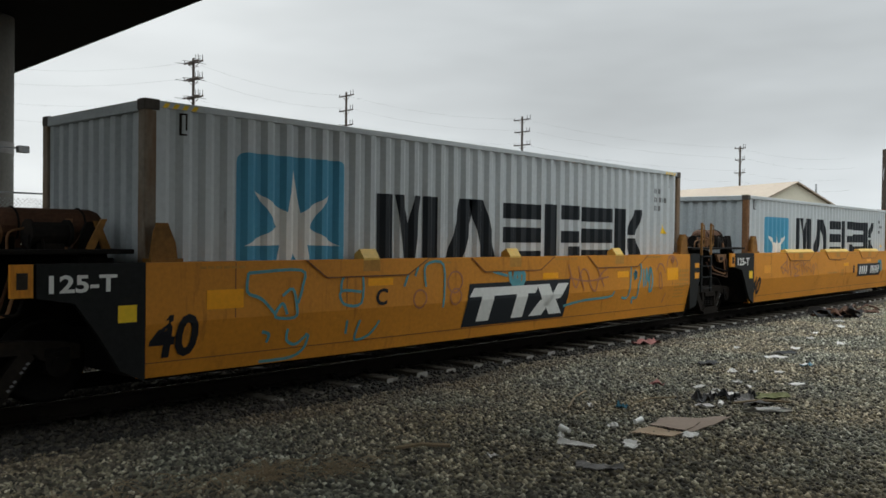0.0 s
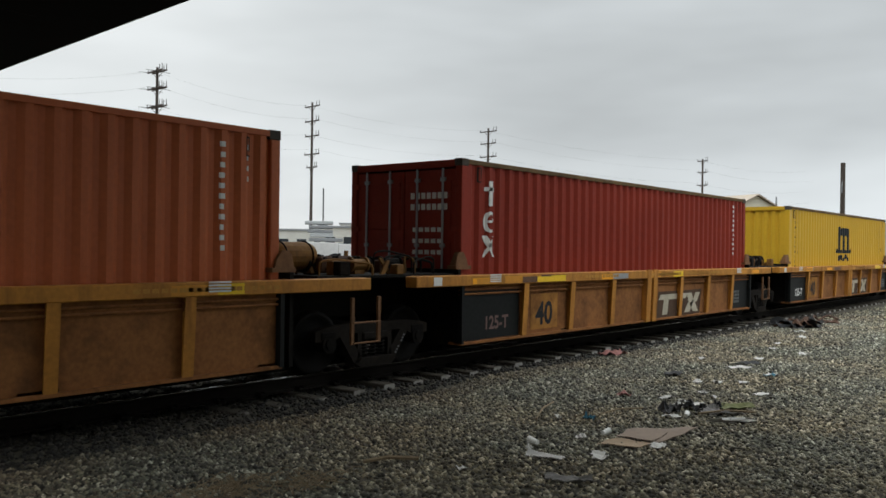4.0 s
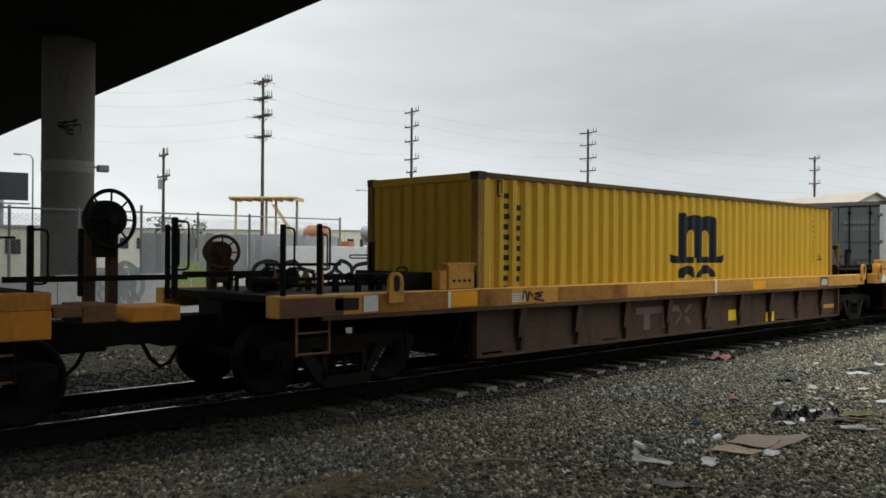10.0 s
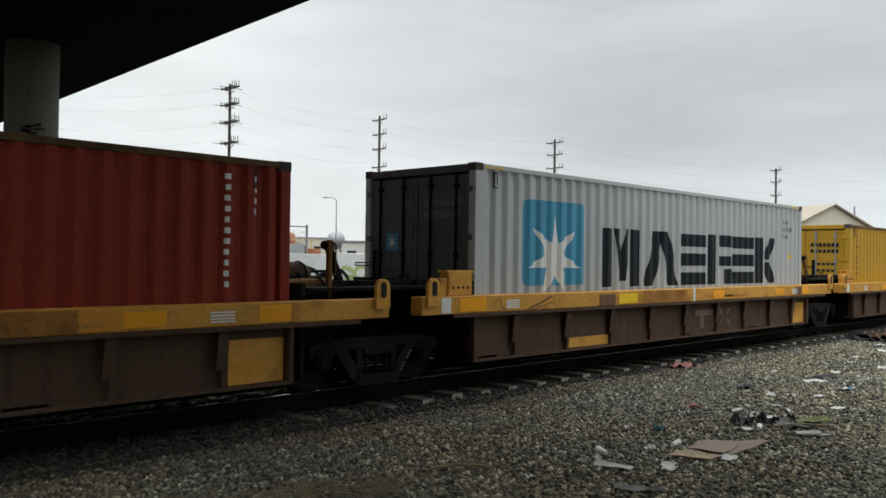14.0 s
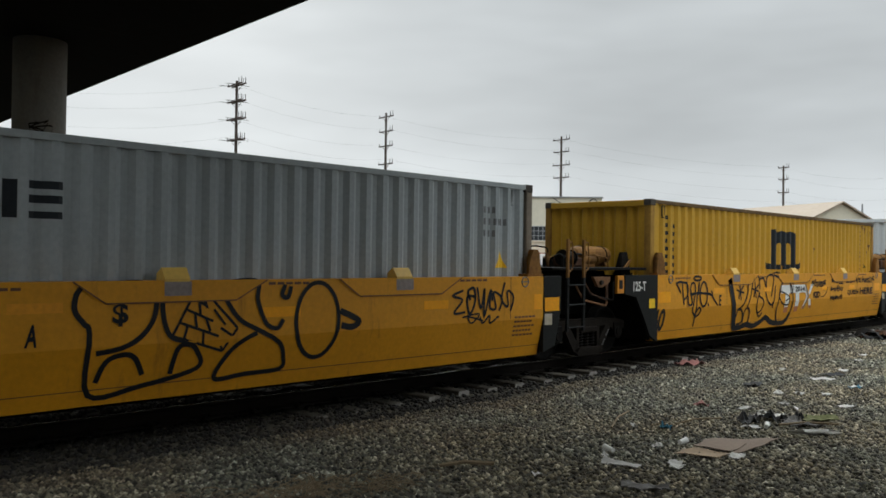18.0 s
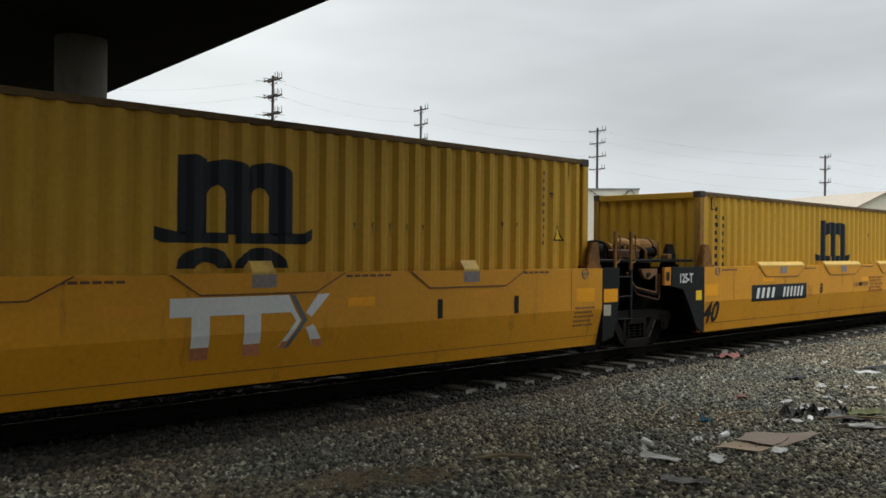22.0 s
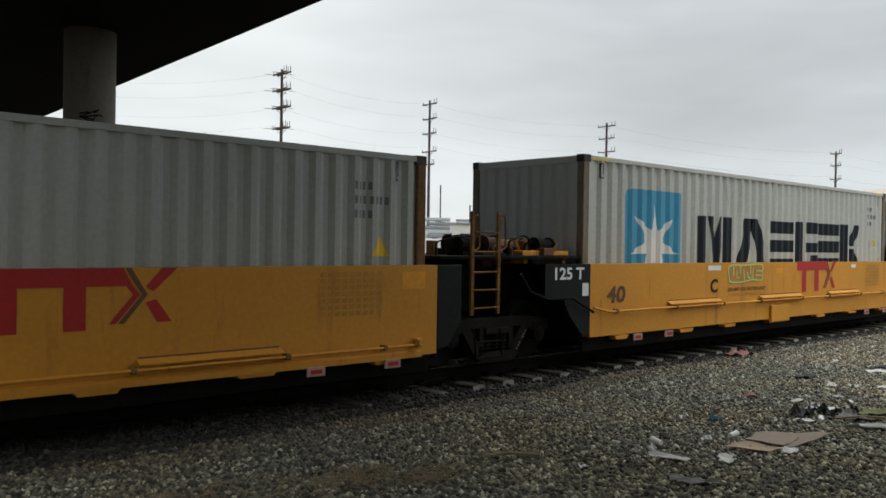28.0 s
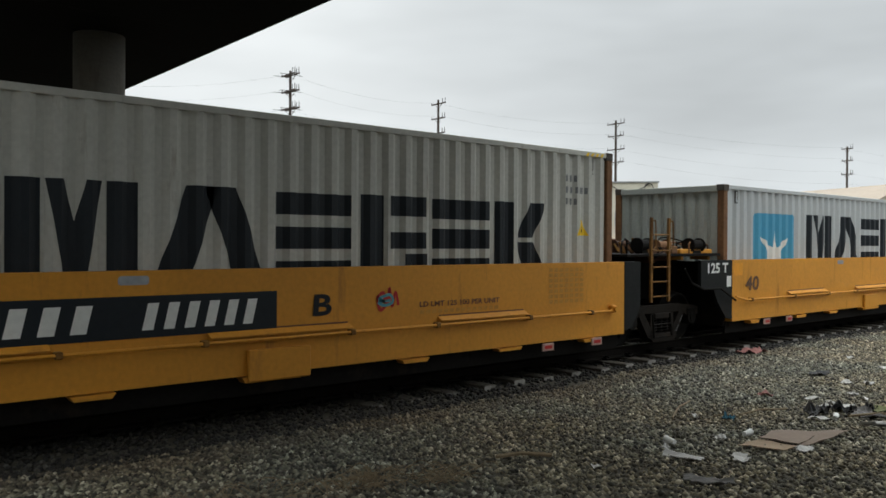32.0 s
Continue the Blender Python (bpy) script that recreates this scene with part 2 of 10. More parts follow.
M["box_red"] = material("box_red", (0.50, 0.035, 0.022), 0.5, vary=0.12, big=0.6, stain=(0.3, 0.03, 0.02), stain_amount=0.2, streak=True)
M["post_stained"] = material("post_stained", (0.20, 0.165, 0.125), 0.7, vary=0.3, big=1.5, stain=(0.15, 0.075, 0.028), stain_amount=0.85, streak=True)
M["post_scraped"] = material("post_scraped", (0.36, 0.20, 0.035), 0.7, vary=0.3, big=1.5, stain=(0.14, 0.06, 0.022), stain_amount=0.85, streak=True)
M["rail_grimy"] = material("rail_grimy", (0.13, 0.078, 0.03), 0.8, vary=0.35, big=1.2, stain=(0.05, 0.03, 0.018), stain_amount=0.7)
M["post_rust"] = material("post_rust", (0.18, 0.088, 0.038), 0.75, vary=0.4, big=2, stain=(0.10, 0.045, 0.02), stain_amount=0.6, streak=True)
M["casting_worn"] = material("casting_worn", (0.075, 0.066, 0.057), 0.75, vary=0.35, big=5, stain=(0.09, 0.045, 0.02), stain_amount=0.5, spec=0.12)
# truck castings darkened in colour for the shade they run in
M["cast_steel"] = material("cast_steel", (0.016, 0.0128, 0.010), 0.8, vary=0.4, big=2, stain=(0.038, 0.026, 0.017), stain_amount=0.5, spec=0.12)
M["casting_dark"] = material("casting_dark", (0.03, 0.025, 0.02), 0.7, vary=0.3, spec=0.12)
M["logo_blue"] = material("logo_blue", (0.07, 0.30, 0.45), 0.5, vary=0.08, bump=0)
M["logo_white"] = material("logo_white", (0.74, 0.73, 0.68), 0.5, vary=0.08, bump=0)
M["logo_black"] = material("logo_black", (0.012, 0.016, 0.02), 0.55, vary=0.2, bump=0, spec=0.25)
M["logo_red"] = material("logo_red", (0.42, 0.025, 0.02), 0.55, vary=0.15, bump=0)
M["faded_red"] = material("faded_red", (0.50, 0.19, 0.09), 0.6, vary=0.3, bump=0)
M["chalk"] = material("chalk", (0.27, 0.225, 0.21), 0.8, vary=0.3, bump=0)
M["mark_orange"] = material("mark_orange", (0.88, 0.37, 0.003), 0.4, vary=0.12, bump=0)
M["mark_faded"] = material("mark_faded", (0.72, 0.30, 0.02), 0.55, vary=0.2, bump=0)
M["mark_yellow"] = material("mark_yellow", (0.85, 0.55, 0.02), 0.4, vary=0.12, bump=0)
M["mark_white"] = material("mark_white", (0.72, 0.72, 0.68), 0.5, vary=0.12, bump=0)
M["mark_brown"] = material("mark_brown", (0.14, 0.068, 0.035), 0.6, vary=0.3, bump=0)
M["spray_black"] = material("spray_black", (0.012, 0.012, 0.014), 0.6, vary=0.2, bump=0, spec=0.25)
M["spray_blue"] = material("spray_blue", (0.10, 0.30, 0.33), 0.6, vary=0.25, bump=0)
M["spray_purple"] = material("spray_purple", (0.26, 0.12, 0.12), 0.6, vary=0.25, bump=0)
M["spray_wall"] = material("spray_wall", (0.48, 0.53, 0.56), 0.7, vary=0.25, bump=0)
M["spray_faint"] = material("spray_faint", (0.37, 0.155, 0.075), 0.6, vary=0.3, bump=0)
M["spray_green"] = material("spray_green", (0.47, 0.55, 0.22), 0.6, vary=0.25, bump=0)
M["spray_pink"] = material("spray_pink", (0.16, 0.098, 0.085), 0.6, vary=0.25, bump=0)
# one concrete in two tones: tops darkened, sky-lit end faces coloured paler
M["concrete_tie"] = material("concrete_tie", (0.085, 0.074, 0.058), 0.8, vary=0.25, big=3, fine=40, bump=0.4, stain=(0.045, 0.038, 0.03), stain_amount=0.5, spec=0.2)
M["tie_face"] = material("tie_face", (0.27, 0.255, 0.23), 0.9, vary=0.3, big=4, fine=40, bump=0.3, stain=(0.08, 0.066, 0.052), stain_amount=0.55, spec=0.12)
# the deep shade below the deck is put into this near-black concrete colour
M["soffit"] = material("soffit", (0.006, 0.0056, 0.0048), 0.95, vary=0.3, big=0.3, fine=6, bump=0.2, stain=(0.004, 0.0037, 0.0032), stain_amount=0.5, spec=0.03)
M["concrete"] = material("concrete", (0.15, 0.146, 0.13), 0.9, vary=0.18, big=0.5, fine=12, bump=0.25, stain=(0.10, 0.094, 0.082), stain_amount=0.45, streak=True)
M["concrete_band"] = material("concrete_band", (0.25, 0.245, 0.235), 0.9, vary=0.15, big=1.0, fine=12, bump=0.2)
M["wall_concrete"] = material("wall_concrete", (0.78, 0.78, 0.76), 0.9, vary=0.12, big=0.4, fine=9, bump=0.2, stain=(0.5, 0.49, 0.46), stain_amount=0.3, streak=True)
# shade in the stones' gaps is put into this darker ground colour
M["gravel"] = material("gravel", (0.080, 0.071, 0.054), 0.95, vary=0.45, big=0.25, fine=28, bump=1.0, stain=(0.045, 0.04, 0.033), stain_amount=0.5, spec=0.12)
M["door_grey"] = material("door_grey", (0.11, 0.115, 0.12), 0.6, vary=0.2, big=0.8, stain=(0.05, 0.04, 0.035), stain_amount=0.4, streak=True)
M["hood_yellow"] = material("hood_yellow", (0.66, 0.42, 0.09), 0.5, vary=0.18, big=2.0, stain=(0.3, 0.16, 0.04), stain_amount=0.4)
M["dark_olive"] = material("dark_olive", (0.055, 0.042, 0.020), 0.6, vary=0.5, big=2.5, stain=(0.16, 0.085, 0.025), stain_amount=0.4)
M["mark_faint"] = material("mark_faint", (0.46, 0.22, 0.035), 0.6, vary=0.3, bump=0)
M["dirty_yellow"] = material("dirty_yellow", (0.21, 0.098, 0.02), 0.7, vary=0.4, big=2.0, stain=(0.06, 0.028, 0.012), stain_amount=0.75, spec=0.25)
M["screen_cloth"] = material("screen_cloth", (0.50, 0.515, 0.52), 0.9, vary=0.15, big=0.8, fine=40, bump=0.1)
M["leaf_grey"] = material("leaf_grey", (0.07, 0.085, 0.05), 0.8, vary=0.3)
M["code_grey"] = material("code_grey", (0.16, 0.165, 0.165), 0.6, vary=0.3, bump=0)
M["plate_pink"] = material("plate_pink", (0.42, 0.27, 0.22), 0.6, vary=0.3, bump=0)
M["pale_yellow"] = material("pale_yellow", (0.74, 0.52, 0.20), 0.6, vary=0.2, bump=0)
M["galvanised"] = material("galvanised", (0.33, 0.34, 0.35), 0.5, 0.5, vary=0.2)
M["wood_pole"] = material("wood_pole", (0.07, 0.055, 0.045), 0.9, vary=0.3, stretch=(6, 6, 0.4))
M["cable"] = material("cable", (0.02, 0.02, 0.022), 0.7, vary=0.1, bump=0)
M["render_cream"] = material("render_cream", (0.66, 0.62, 0.50), 0.9, vary=0.08, big=0.1, fine=3, bump=0.1, stain=(0.42, 0.38, 0.30), stain_amount=0.25, streak=True)
M["roof_tan"] = material("roof_tan", (0.40, 0.33, 0.26), 0.8, vary=0.1, big=0.1, fine=2, stain=(0.3, 0.24, 0.19), stain_amount=0.3)
M["window_dark"] = material("window_dark", (0.04, 0.045, 0.05), 0.2, vary=0.2, bump=0)
# yellow paled to put the distance haze into the colour
M["gantry_yellow"] = material("gantry_yellow", (0.62, 0.47, 0.22), 0.6, vary=0.2)
M["tank_white"] = material("tank_white", (0.66, 0.64, 0.58), 0.5, vary=0.1)
M["tank_orange"] = material("tank_orange", (0.42, 0.16, 0.07), 0.6, vary=0.25)
M["cardboard"] = material("cardboard", (0.235, 0.178, 0.135), 0.9, vary=0.15, big=4, fine=25, bump=0.2)
M["cardboard_pale"] = material("cardboard_pale", (0.34, 0.25, 0.165), 0.9, vary=0.2, big=4, fine=25, bump=0.2)
M["rag_grey"] = material("rag_grey", (0.16, 0.15, 0.14), 0.9, vary=0.3, big=8, fine=40)
M["paper"] = material("paper", (0.5, 0.485, 0.45), 0.8, vary=0.12, big=5)
M["rag_pink"] = material("rag_pink", (0.27, 0.12, 0.105), 0.9, vary=0.3, big=12)
M["rag_blue"] = material("rag_blue", (0.03, 0.11, 0.15), 0.9, vary=0.3, big=12)
M["black_plastic"] = material("black_plastic", (0.009, 0.009, 0.009), 0.7, vary=0.3, big=8)
M["green_scrap"] = material("green_scrap", (0.14, 0.145, 0.06), 0.9, vary=0.3, big=8)
M["dry_stick"] = material("dry_stick", (0.22, 0.165, 0.10), 0.9, vary=0.25, big=6)
M["tarp_blue"] = material("tarp_blue", (0.13, 0.30, 0.50), 0.7, vary=0.15, big=1)


# ---------------------------------------------------------------- helpers of this scene
MESHES = {}


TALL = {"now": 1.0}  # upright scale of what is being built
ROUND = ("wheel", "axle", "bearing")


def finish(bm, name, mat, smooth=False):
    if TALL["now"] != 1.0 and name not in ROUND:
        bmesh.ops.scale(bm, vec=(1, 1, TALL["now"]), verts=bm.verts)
    me = bpy.data.meshes.new(name)
    bmesh.ops.recalc_face_normals(bm, faces=bm.faces)
    bm.to_mesh(me)
    bm.free()
    me.materials.append(M[mat])
    if smooth:
        me.shade_smooth()
    return me


def shared(key, mat, make, smooth=False):
    """One mesh for all pieces that are alike."""
    k = (key, mat)
    if k not in MESHES:
        bm = bmesh.new()
        make(bm)
        MESHES[k] = finish(bm, str(key).split("'")[1] if "'" in str(key) else str(key), mat, smooth)
    return MESHES[k]


def part(name, src, mat, parent, label="", at=(0, 0, 0), smooth=False, kind=""):
    """Links a bmesh or a ready mesh as one part of a thing."""
    me = src if isinstance(src, bpy.types.Mesh) else finish(src, name, mat, smooth)
    ob = new(name, me)
    ob.parent = parent
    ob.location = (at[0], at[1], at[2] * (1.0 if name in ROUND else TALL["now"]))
    return tagged(ob, label, kind=kind)


def thing(name, label, category, group="", at=(0, 0, 0), mesh=None, kind=""):
    ob = new(name, mesh)
    ob.location = at
    return tagged(ob, label, category, group, kind)


def box(bm, x0, x1, y0, y1, z0, z1, bevel=0.0):
    vs = [bm.verts.new((x, y, z)) for x in (x0, x1) for y in (y0, y1) for z in (z0, z1)]
    fs = [bm.faces.new([vs[i] for i in q]) for q in ((0, 1, 3, 2), (4, 6, 7, 5), (0, 4, 5, 1), (2, 3, 7, 6), (0, 2, 6, 4), (1, 5, 7, 3))]
    if bevel:
        es = list({ed for f in fs for ed in f.edges})
        bmesh.ops.bevel(bm, geom=es, offset=bevel, segments=1, affect="EDGES", profile=0.5)
    return bm


def prism_y(bm, poly, y0, y1):
    """A plate: a polygon in x and z, from y0 to y1."""
    a = [bm.verts.new((x, y0, z)) for x, z in poly]
    b = [bm.verts.new((x, y1, z)) for x, z in poly]
    n = len(poly)
    bm.faces.new(a), bm.faces.new(b[::-1])
    for i in range(n):
        bm.faces.new((a[i], b[i], b[(i + 1) % n], a[(i + 1) % n]))
    return bm


def prism_x(bm, poly, x0, x1):
    """A bar: a polygon in y and z, from x0 to x1."""
    a = [bm.verts.new((x0, y, z)) for y, z in poly]
    b = [bm.verts.new((x1, y, z)) for y, z in poly]
    n = len(poly)
    bm.faces.new(a), bm.faces.new(b[::-1])
    for i in range(n):
        bm.faces.new((a[i], b[i], b[(i + 1) % n], a[(i + 1) % n]))
    return bm


def rod(bm, p, q, r, n=8, r2=None):
    """A round bar from p to q."""
    p, q = Vector(p), Vector(q)
    w = (q - p).normalized()
    u = w.orthogonal().normalized()
    v = w.cross(u)
    r2 = r if r2 is None else r2
    c = [(math.cos(math.tau * i / n), math.sin(math.tau * i / n)) for i in range(n)]
    a = [bm.verts.new(p + r * (u * x + v * y)) for x, y in c]
    b = [bm.verts.new(q + r2 * (u * x + v * y)) for x, y in c]
    bm.faces.new(a[::-1]), bm.faces.new(b)
    for i in range(n):
        bm.faces.new((a[i], a[(i + 1) % n], b[(i + 1) % n], b[i]))
    return bm


def bent(bm, pts, r, n=6):
    """A bent round bar in one piece, mitred at its corners."""
    pts = [Vector(p) for p in pts]
    pts = [p for i, p in enumerate(pts) if i < 1 or (p - pts[i - 1]).length > 1e-5]
    u, rings = None, []
    for i, p in enumerate(pts):
        before = (p - pts[i - 1]).normalized() if i else None
        after = (pts[i + 1] - p).normalized() if i + 1 < len(pts) else None
        w = before or after
        if before and after and (before + after).length > 1e-3:
            w = (before + after).normalized()
        u = w.orthogonal() if u is None or (u - w * u.dot(w)).length < 1e-3 else u - w * u.dot(w)
        u.normalize()
        v = w.cross(u)
        rings.append([bm.verts.new(p + r * (u * math.cos(math.tau * j / n) + v * math.sin(math.tau * j / n))) for j in range(n)])
    for a, b in zip(rings, rings[1:]):
        for j in range(n):
            bm.faces.new((a[j], a[(j + 1) % n], b[(j + 1) % n], b[j]))
    bm.faces.new(rings[0][::-1]), bm.faces.new(rings[-1])
    return bm


def ring(bm, c, axis, radius, r, n=20, m=6):
    """A torus round c."""
    c, w = Vector(c), Vector(axis).normalized()
    u = w.orthogonal().normalized()
    v = w.cross(u)
    vs = []
    for i in range(n):
        a = math.tau * i / n
        d = u * math.cos(a) + v * math.sin(a)
        vs.append([bm.verts.new(c + d * (radius + r * math.cos(math.tau * j / m)) + w * r * math.sin(math.tau * j / m)) for j in range(m)])
    for i in range(n):
        for j in range(m):
            bm.faces.new((vs[i][j], vs[(i + 1) % n][j], vs[(i + 1) % n][(j + 1) % m], vs[i][(j + 1) % m]))
    return bm


def capsule_x(bm, x0, x1, y, z, r, n=16):
    """A tank with domed ends, along x."""
    steps = [(x0, 0.02), (x0 + 0.02, 0.55 * r), (x0 + 0.07, 0.85 * r), (x0 + 0.14, r), (x1 - 0.14, r), (x1 - 0.07, 0.85 * r), (x1 - 0.02, 0.55 * r), (x1, 0.02)]
    rings = [[bm.verts.new((x, y + rr * math.cos(math.tau * i / n), z + rr * math.sin(math.tau * i / n))) for i in range(n)] for x, rr in steps]
    for a, b in zip(rings, rings[1:]):
        for i in range(n):
            bm.faces.new((a[i], a[(i + 1) % n], b[(i + 1) % n], b[i]))
    bm.faces.new(rings[0]), bm.faces.new(rings[-1])
    return bm


TEXT = {}


def letters(body):
    """The outline of some characters as triangles in x and y, 1 high, from the built-in font."""
    if body not in TEXT:
        cu = bpy.data.curves.new("characters", "FONT")
        cu.body, cu.resolution_u, cu.offset = body, 3, 0.028
        ob = bpy.data.objects.new("characters", cu)
        scene.collection.objects.link(ob)
        me = bpy.data.meshes.new_from_object(ob.evaluated_get(bpy.context.evaluated_depsgraph_get()))
        bpy.data.objects.remove(ob)
        co = [tuple(v.co[:2]) for v in me.vertices]
        fs = [tuple(p.vertices) for p in me.polygons]
        x0, x1 = min(c[0] for c in co), max(c[0] for c in co)
        y0, y1 = min(c[1] for c in co), max(c[1] for c in co)
        TEXT[body] = ([((x - x0) / (x1 - x0), (y - y0) / (y1 - y0)) for x, y in co], fs)
        bpy.data.meshes.remove(me)
    return TEXT[body]


def write(bm, body, x0, x1, z0, z1, y, slant=0.0):
    co, fs = letters(body)
    vs = [bm.verts.new((x0 + u * (x1 - x0) + slant * v, y(z0 + v * (z1 - z0)) if callable(y) else y, z0 + v * (z1 - z0))) for u, v in co]
    for f in fs:
        try:
            bm.faces.new([vs[i] for i in f])
        except ValueError:
            pass
    return bm


LAYER = {"now": 0}


def ribbon(bm, pts, width, y):
    """A painted stroke along points in x and z, on the face whose y the function gives."""
    n = len(pts)
    sides = []
    LAYER["now"] = (LAYER["now"] + 1) % 9
    up = 0.0006 * LAYER["now"]
    for i in range(n):
        (xa, za), (xb, zb) = pts[max(i - 1, 0)], pts[min(i + 1, n - 1)]
        d = math.hypot(xb - xa, zb - za) or 1
        nx, nz = -(zb - za) / d * width / 2, (xb - xa) / d * width / 2
        x, z = pts[i]
        sides.append((bm.verts.new((x + nx, y(z + nz) - up, z + nz)), bm.verts.new((x - nx, y(z - nz) - up, z - nz))))
    for (a, b), (c, d) in zip(sides, sides[1:]):
        bm.faces.new((a, b, d, c))
    return bm


def smooth_path(pts, steps=6, closed=False):
    out, n = [], len(pts)
    for i in range(n if closed else n - 1):
        p = [pts[(i + k) % n] if closed else pts[min(max(i + k, 0), n - 1)] for k in (-1, 0, 1, 2)]
        for s in range(steps):
            t = s / steps
            out.append(tuple(0.5 * (2 * p[1][c] + (p[2][c] - p[0][c]) * t + (2 * p[0][c] - 5 * p[1][c] + 4 * p[2][c] - p[3][c]) * t * t
                                    + (3 * p[1][c] - p[0][c] - 3 * p[2][c] + p[3][c]) * t ** 3) for c in (0, 1)))
    out.append(out[0] if closed else pts[-1])
    return out
# ---------------------------------------------------------------- ground, track, viaduct
def ground_z(x, y):
    rise = min(max((8.2 - y) / 6.0, 0.0), 1.0)
    return -0.27 + 0.14 * rise * rise * (3 - 2 * rise) + 0.03 * noise.noise((x * 0.5, y * 0.5, 0.0)) * (1 if y < 8.3 else 0.3)


def build_ground():
    xs = [-2500, -400, -60] + [-14 + i * 0.5 for i in range(97)] + [60, 120, 400, 2500]
    ys = [-2500, -300, -40, -10, -4] + [-2 + i * 0.4 for i in range(60)] + [30, 60, 150, 500, 2500]
    verts = [(x, y, ground_z(x, y)) for y in ys for x in xs]
    w = len(xs)
    faces = [(j * w + i, j * w + i + 1, (j + 1) * w + i + 1, (j + 1) * w + i) for j in range(len(ys) - 1) for i in range(w - 1)]
    me = bpy.data.meshes.new("ground")
    me.from_pydata(verts, [], faces)
    me.materials.append(M["gravel"])
    me.shade_smooth()
    return thing("ground", "grey ballast gravel ground beside the railway track", "gravel ground", mesh=me, kind="structure")


build_ground()

RAIL = [(-0.075, -0.18), (0.075, -0.18), (0.075, -0.165), (0.012, -0.145), (0.012, -0.045), (0.036, -0.03), (0.036, -0.004), (0.028, 0.0), (-0.028, 0.0), (-0.036, -0.004), (-0.036, -0.03), (-0.012, -0.045), (-0.012, -0.145), (-0.075, -0.165)]
track = thing("railway_track", "straight railway track with steel rails on concrete ties", "railway track", kind="structure")
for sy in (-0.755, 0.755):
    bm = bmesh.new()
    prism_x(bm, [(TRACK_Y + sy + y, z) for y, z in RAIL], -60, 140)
    rail = part("rail", bm, "rail_steel", track, "rusty steel rail, blackened for the train's shade, with polished head")
    bm = bmesh.new()
    box(bm, -60, 140, TRACK_Y + sy - 0.026, TRACK_Y + sy + 0.026, 0.0, 0.004)
    part("running_surface", bm, "rail_head", rail, "bright worn strip of the rail head")


def tie_mesh(bm):
    prism_y(bm, [(-0.13, -0.40), (0.13, -0.40), (0.105, -0.19), (0.09, -0.18), (-0.09, -0.18), (-0.105, -0.19)], -1.3, 1.3)


TIE = shared(("tie",), "concrete_tie", tie_mesh)
for i in range(110):
    part("tie", TIE, "", track, at=(-12 + i * 0.632 + random.uniform(-0.02, 0.02), TRACK_Y + random.uniform(-0.03, 0.03), random.uniform(-0.03, 0.0) - (0.1 if i < 29 else 0.04 if i < 32 else 0)))


def tie_end_mesh(bm):
    prism_y(bm, [(-0.128, -0.40), (0.128, -0.40), (0.106, -0.2), (0.09, -0.185), (-0.09, -0.185), (-0.106, -0.2)], -0.008, 0.0)


END = shared(("tie_end",), "tie_face", tie_end_mesh)
TIES = [ob for ob in track.children if ob.name.split(".")[0] == "tie"]
for ob in TIES:
    part("tie_end", END, "", ob, "end face of the tie, coloured pale for the skylight on it", at=(0, -1.3, 0))


def clip_mesh(bm):
    box(bm, -0.05, 0.05, -0.07, 0.07, -0.18, -0.145, 0.01)
    bent(bm, [(-0.04, -0.05, -0.14), (-0.04, 0.04, -0.125), (0.04, 0.04, -0.125), (0.04, -0.05, -0.14)], 0.011, 5)


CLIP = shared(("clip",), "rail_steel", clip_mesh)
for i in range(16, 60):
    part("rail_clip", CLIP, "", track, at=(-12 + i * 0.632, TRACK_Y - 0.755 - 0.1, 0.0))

# the viaduct: a wide deck across the track, on round columns
EDGE_X, SKEW, SOFFIT = 9.99, 0.0138, 7.4
viaduct = thing("viaduct", "wide dark concrete road viaduct over the track on round columns", "viaduct", kind="structure")
bm = bmesh.new()
def strip(bm, a, b, z0, z1):
    """A slab that follows the slightly skew edge; a, b: distances in from the edge."""
    lo = [(EDGE_X + SKEW * y - d, y) for d, y in ((a, -70), (b, -70), (b, 160), (a, 160))]
    v = [bm.verts.new((x, y, z)) for z in (z0, z1) for x, y in lo]
    for q in ((0, 1, 2, 3), (7, 6, 5, 4), (0, 4, 5, 1), (1, 5, 6, 2), (2, 6, 7, 3), (3, 7, 4, 0)):
        bm.faces.new([v[i] for i in q])


# unseen width of the deck chosen for the light it lets in
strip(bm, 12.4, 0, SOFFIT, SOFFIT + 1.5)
deck = part("deck", bm, "soffit", viaduct, "concrete deck slab, shade of its underside put into the colour")
bm = bmesh.new()
strip(bm, 0.35, 0, SOFFIT + 1.5, SOFFIT + 2.4)
part("parapet", bm, "concrete", viaduct)
for y in range(-60, 160, 9):
    bm = bmesh.new()
    box(bm, -2.4, EDGE_X - 1.5, y - 0.01, y + 0.01, SOFFIT - 0.004, SOFFIT)
    part("joint_strip", bm, "underframe", deck)
# plain unseen wall, added behind the viewer to block low skylight
south = thing("wall_south", "plain unseen wall added behind the viewer to block low skylight", "wall", kind="structure")
for i in range(16):
    bm = bmesh.new()
    box(bm, -70 + i * 14, -56.03 + i * 14, -11.0, -10.6, -0.6, 2.4, 0.02)
    part("wall_panel", bm, "concrete", south)
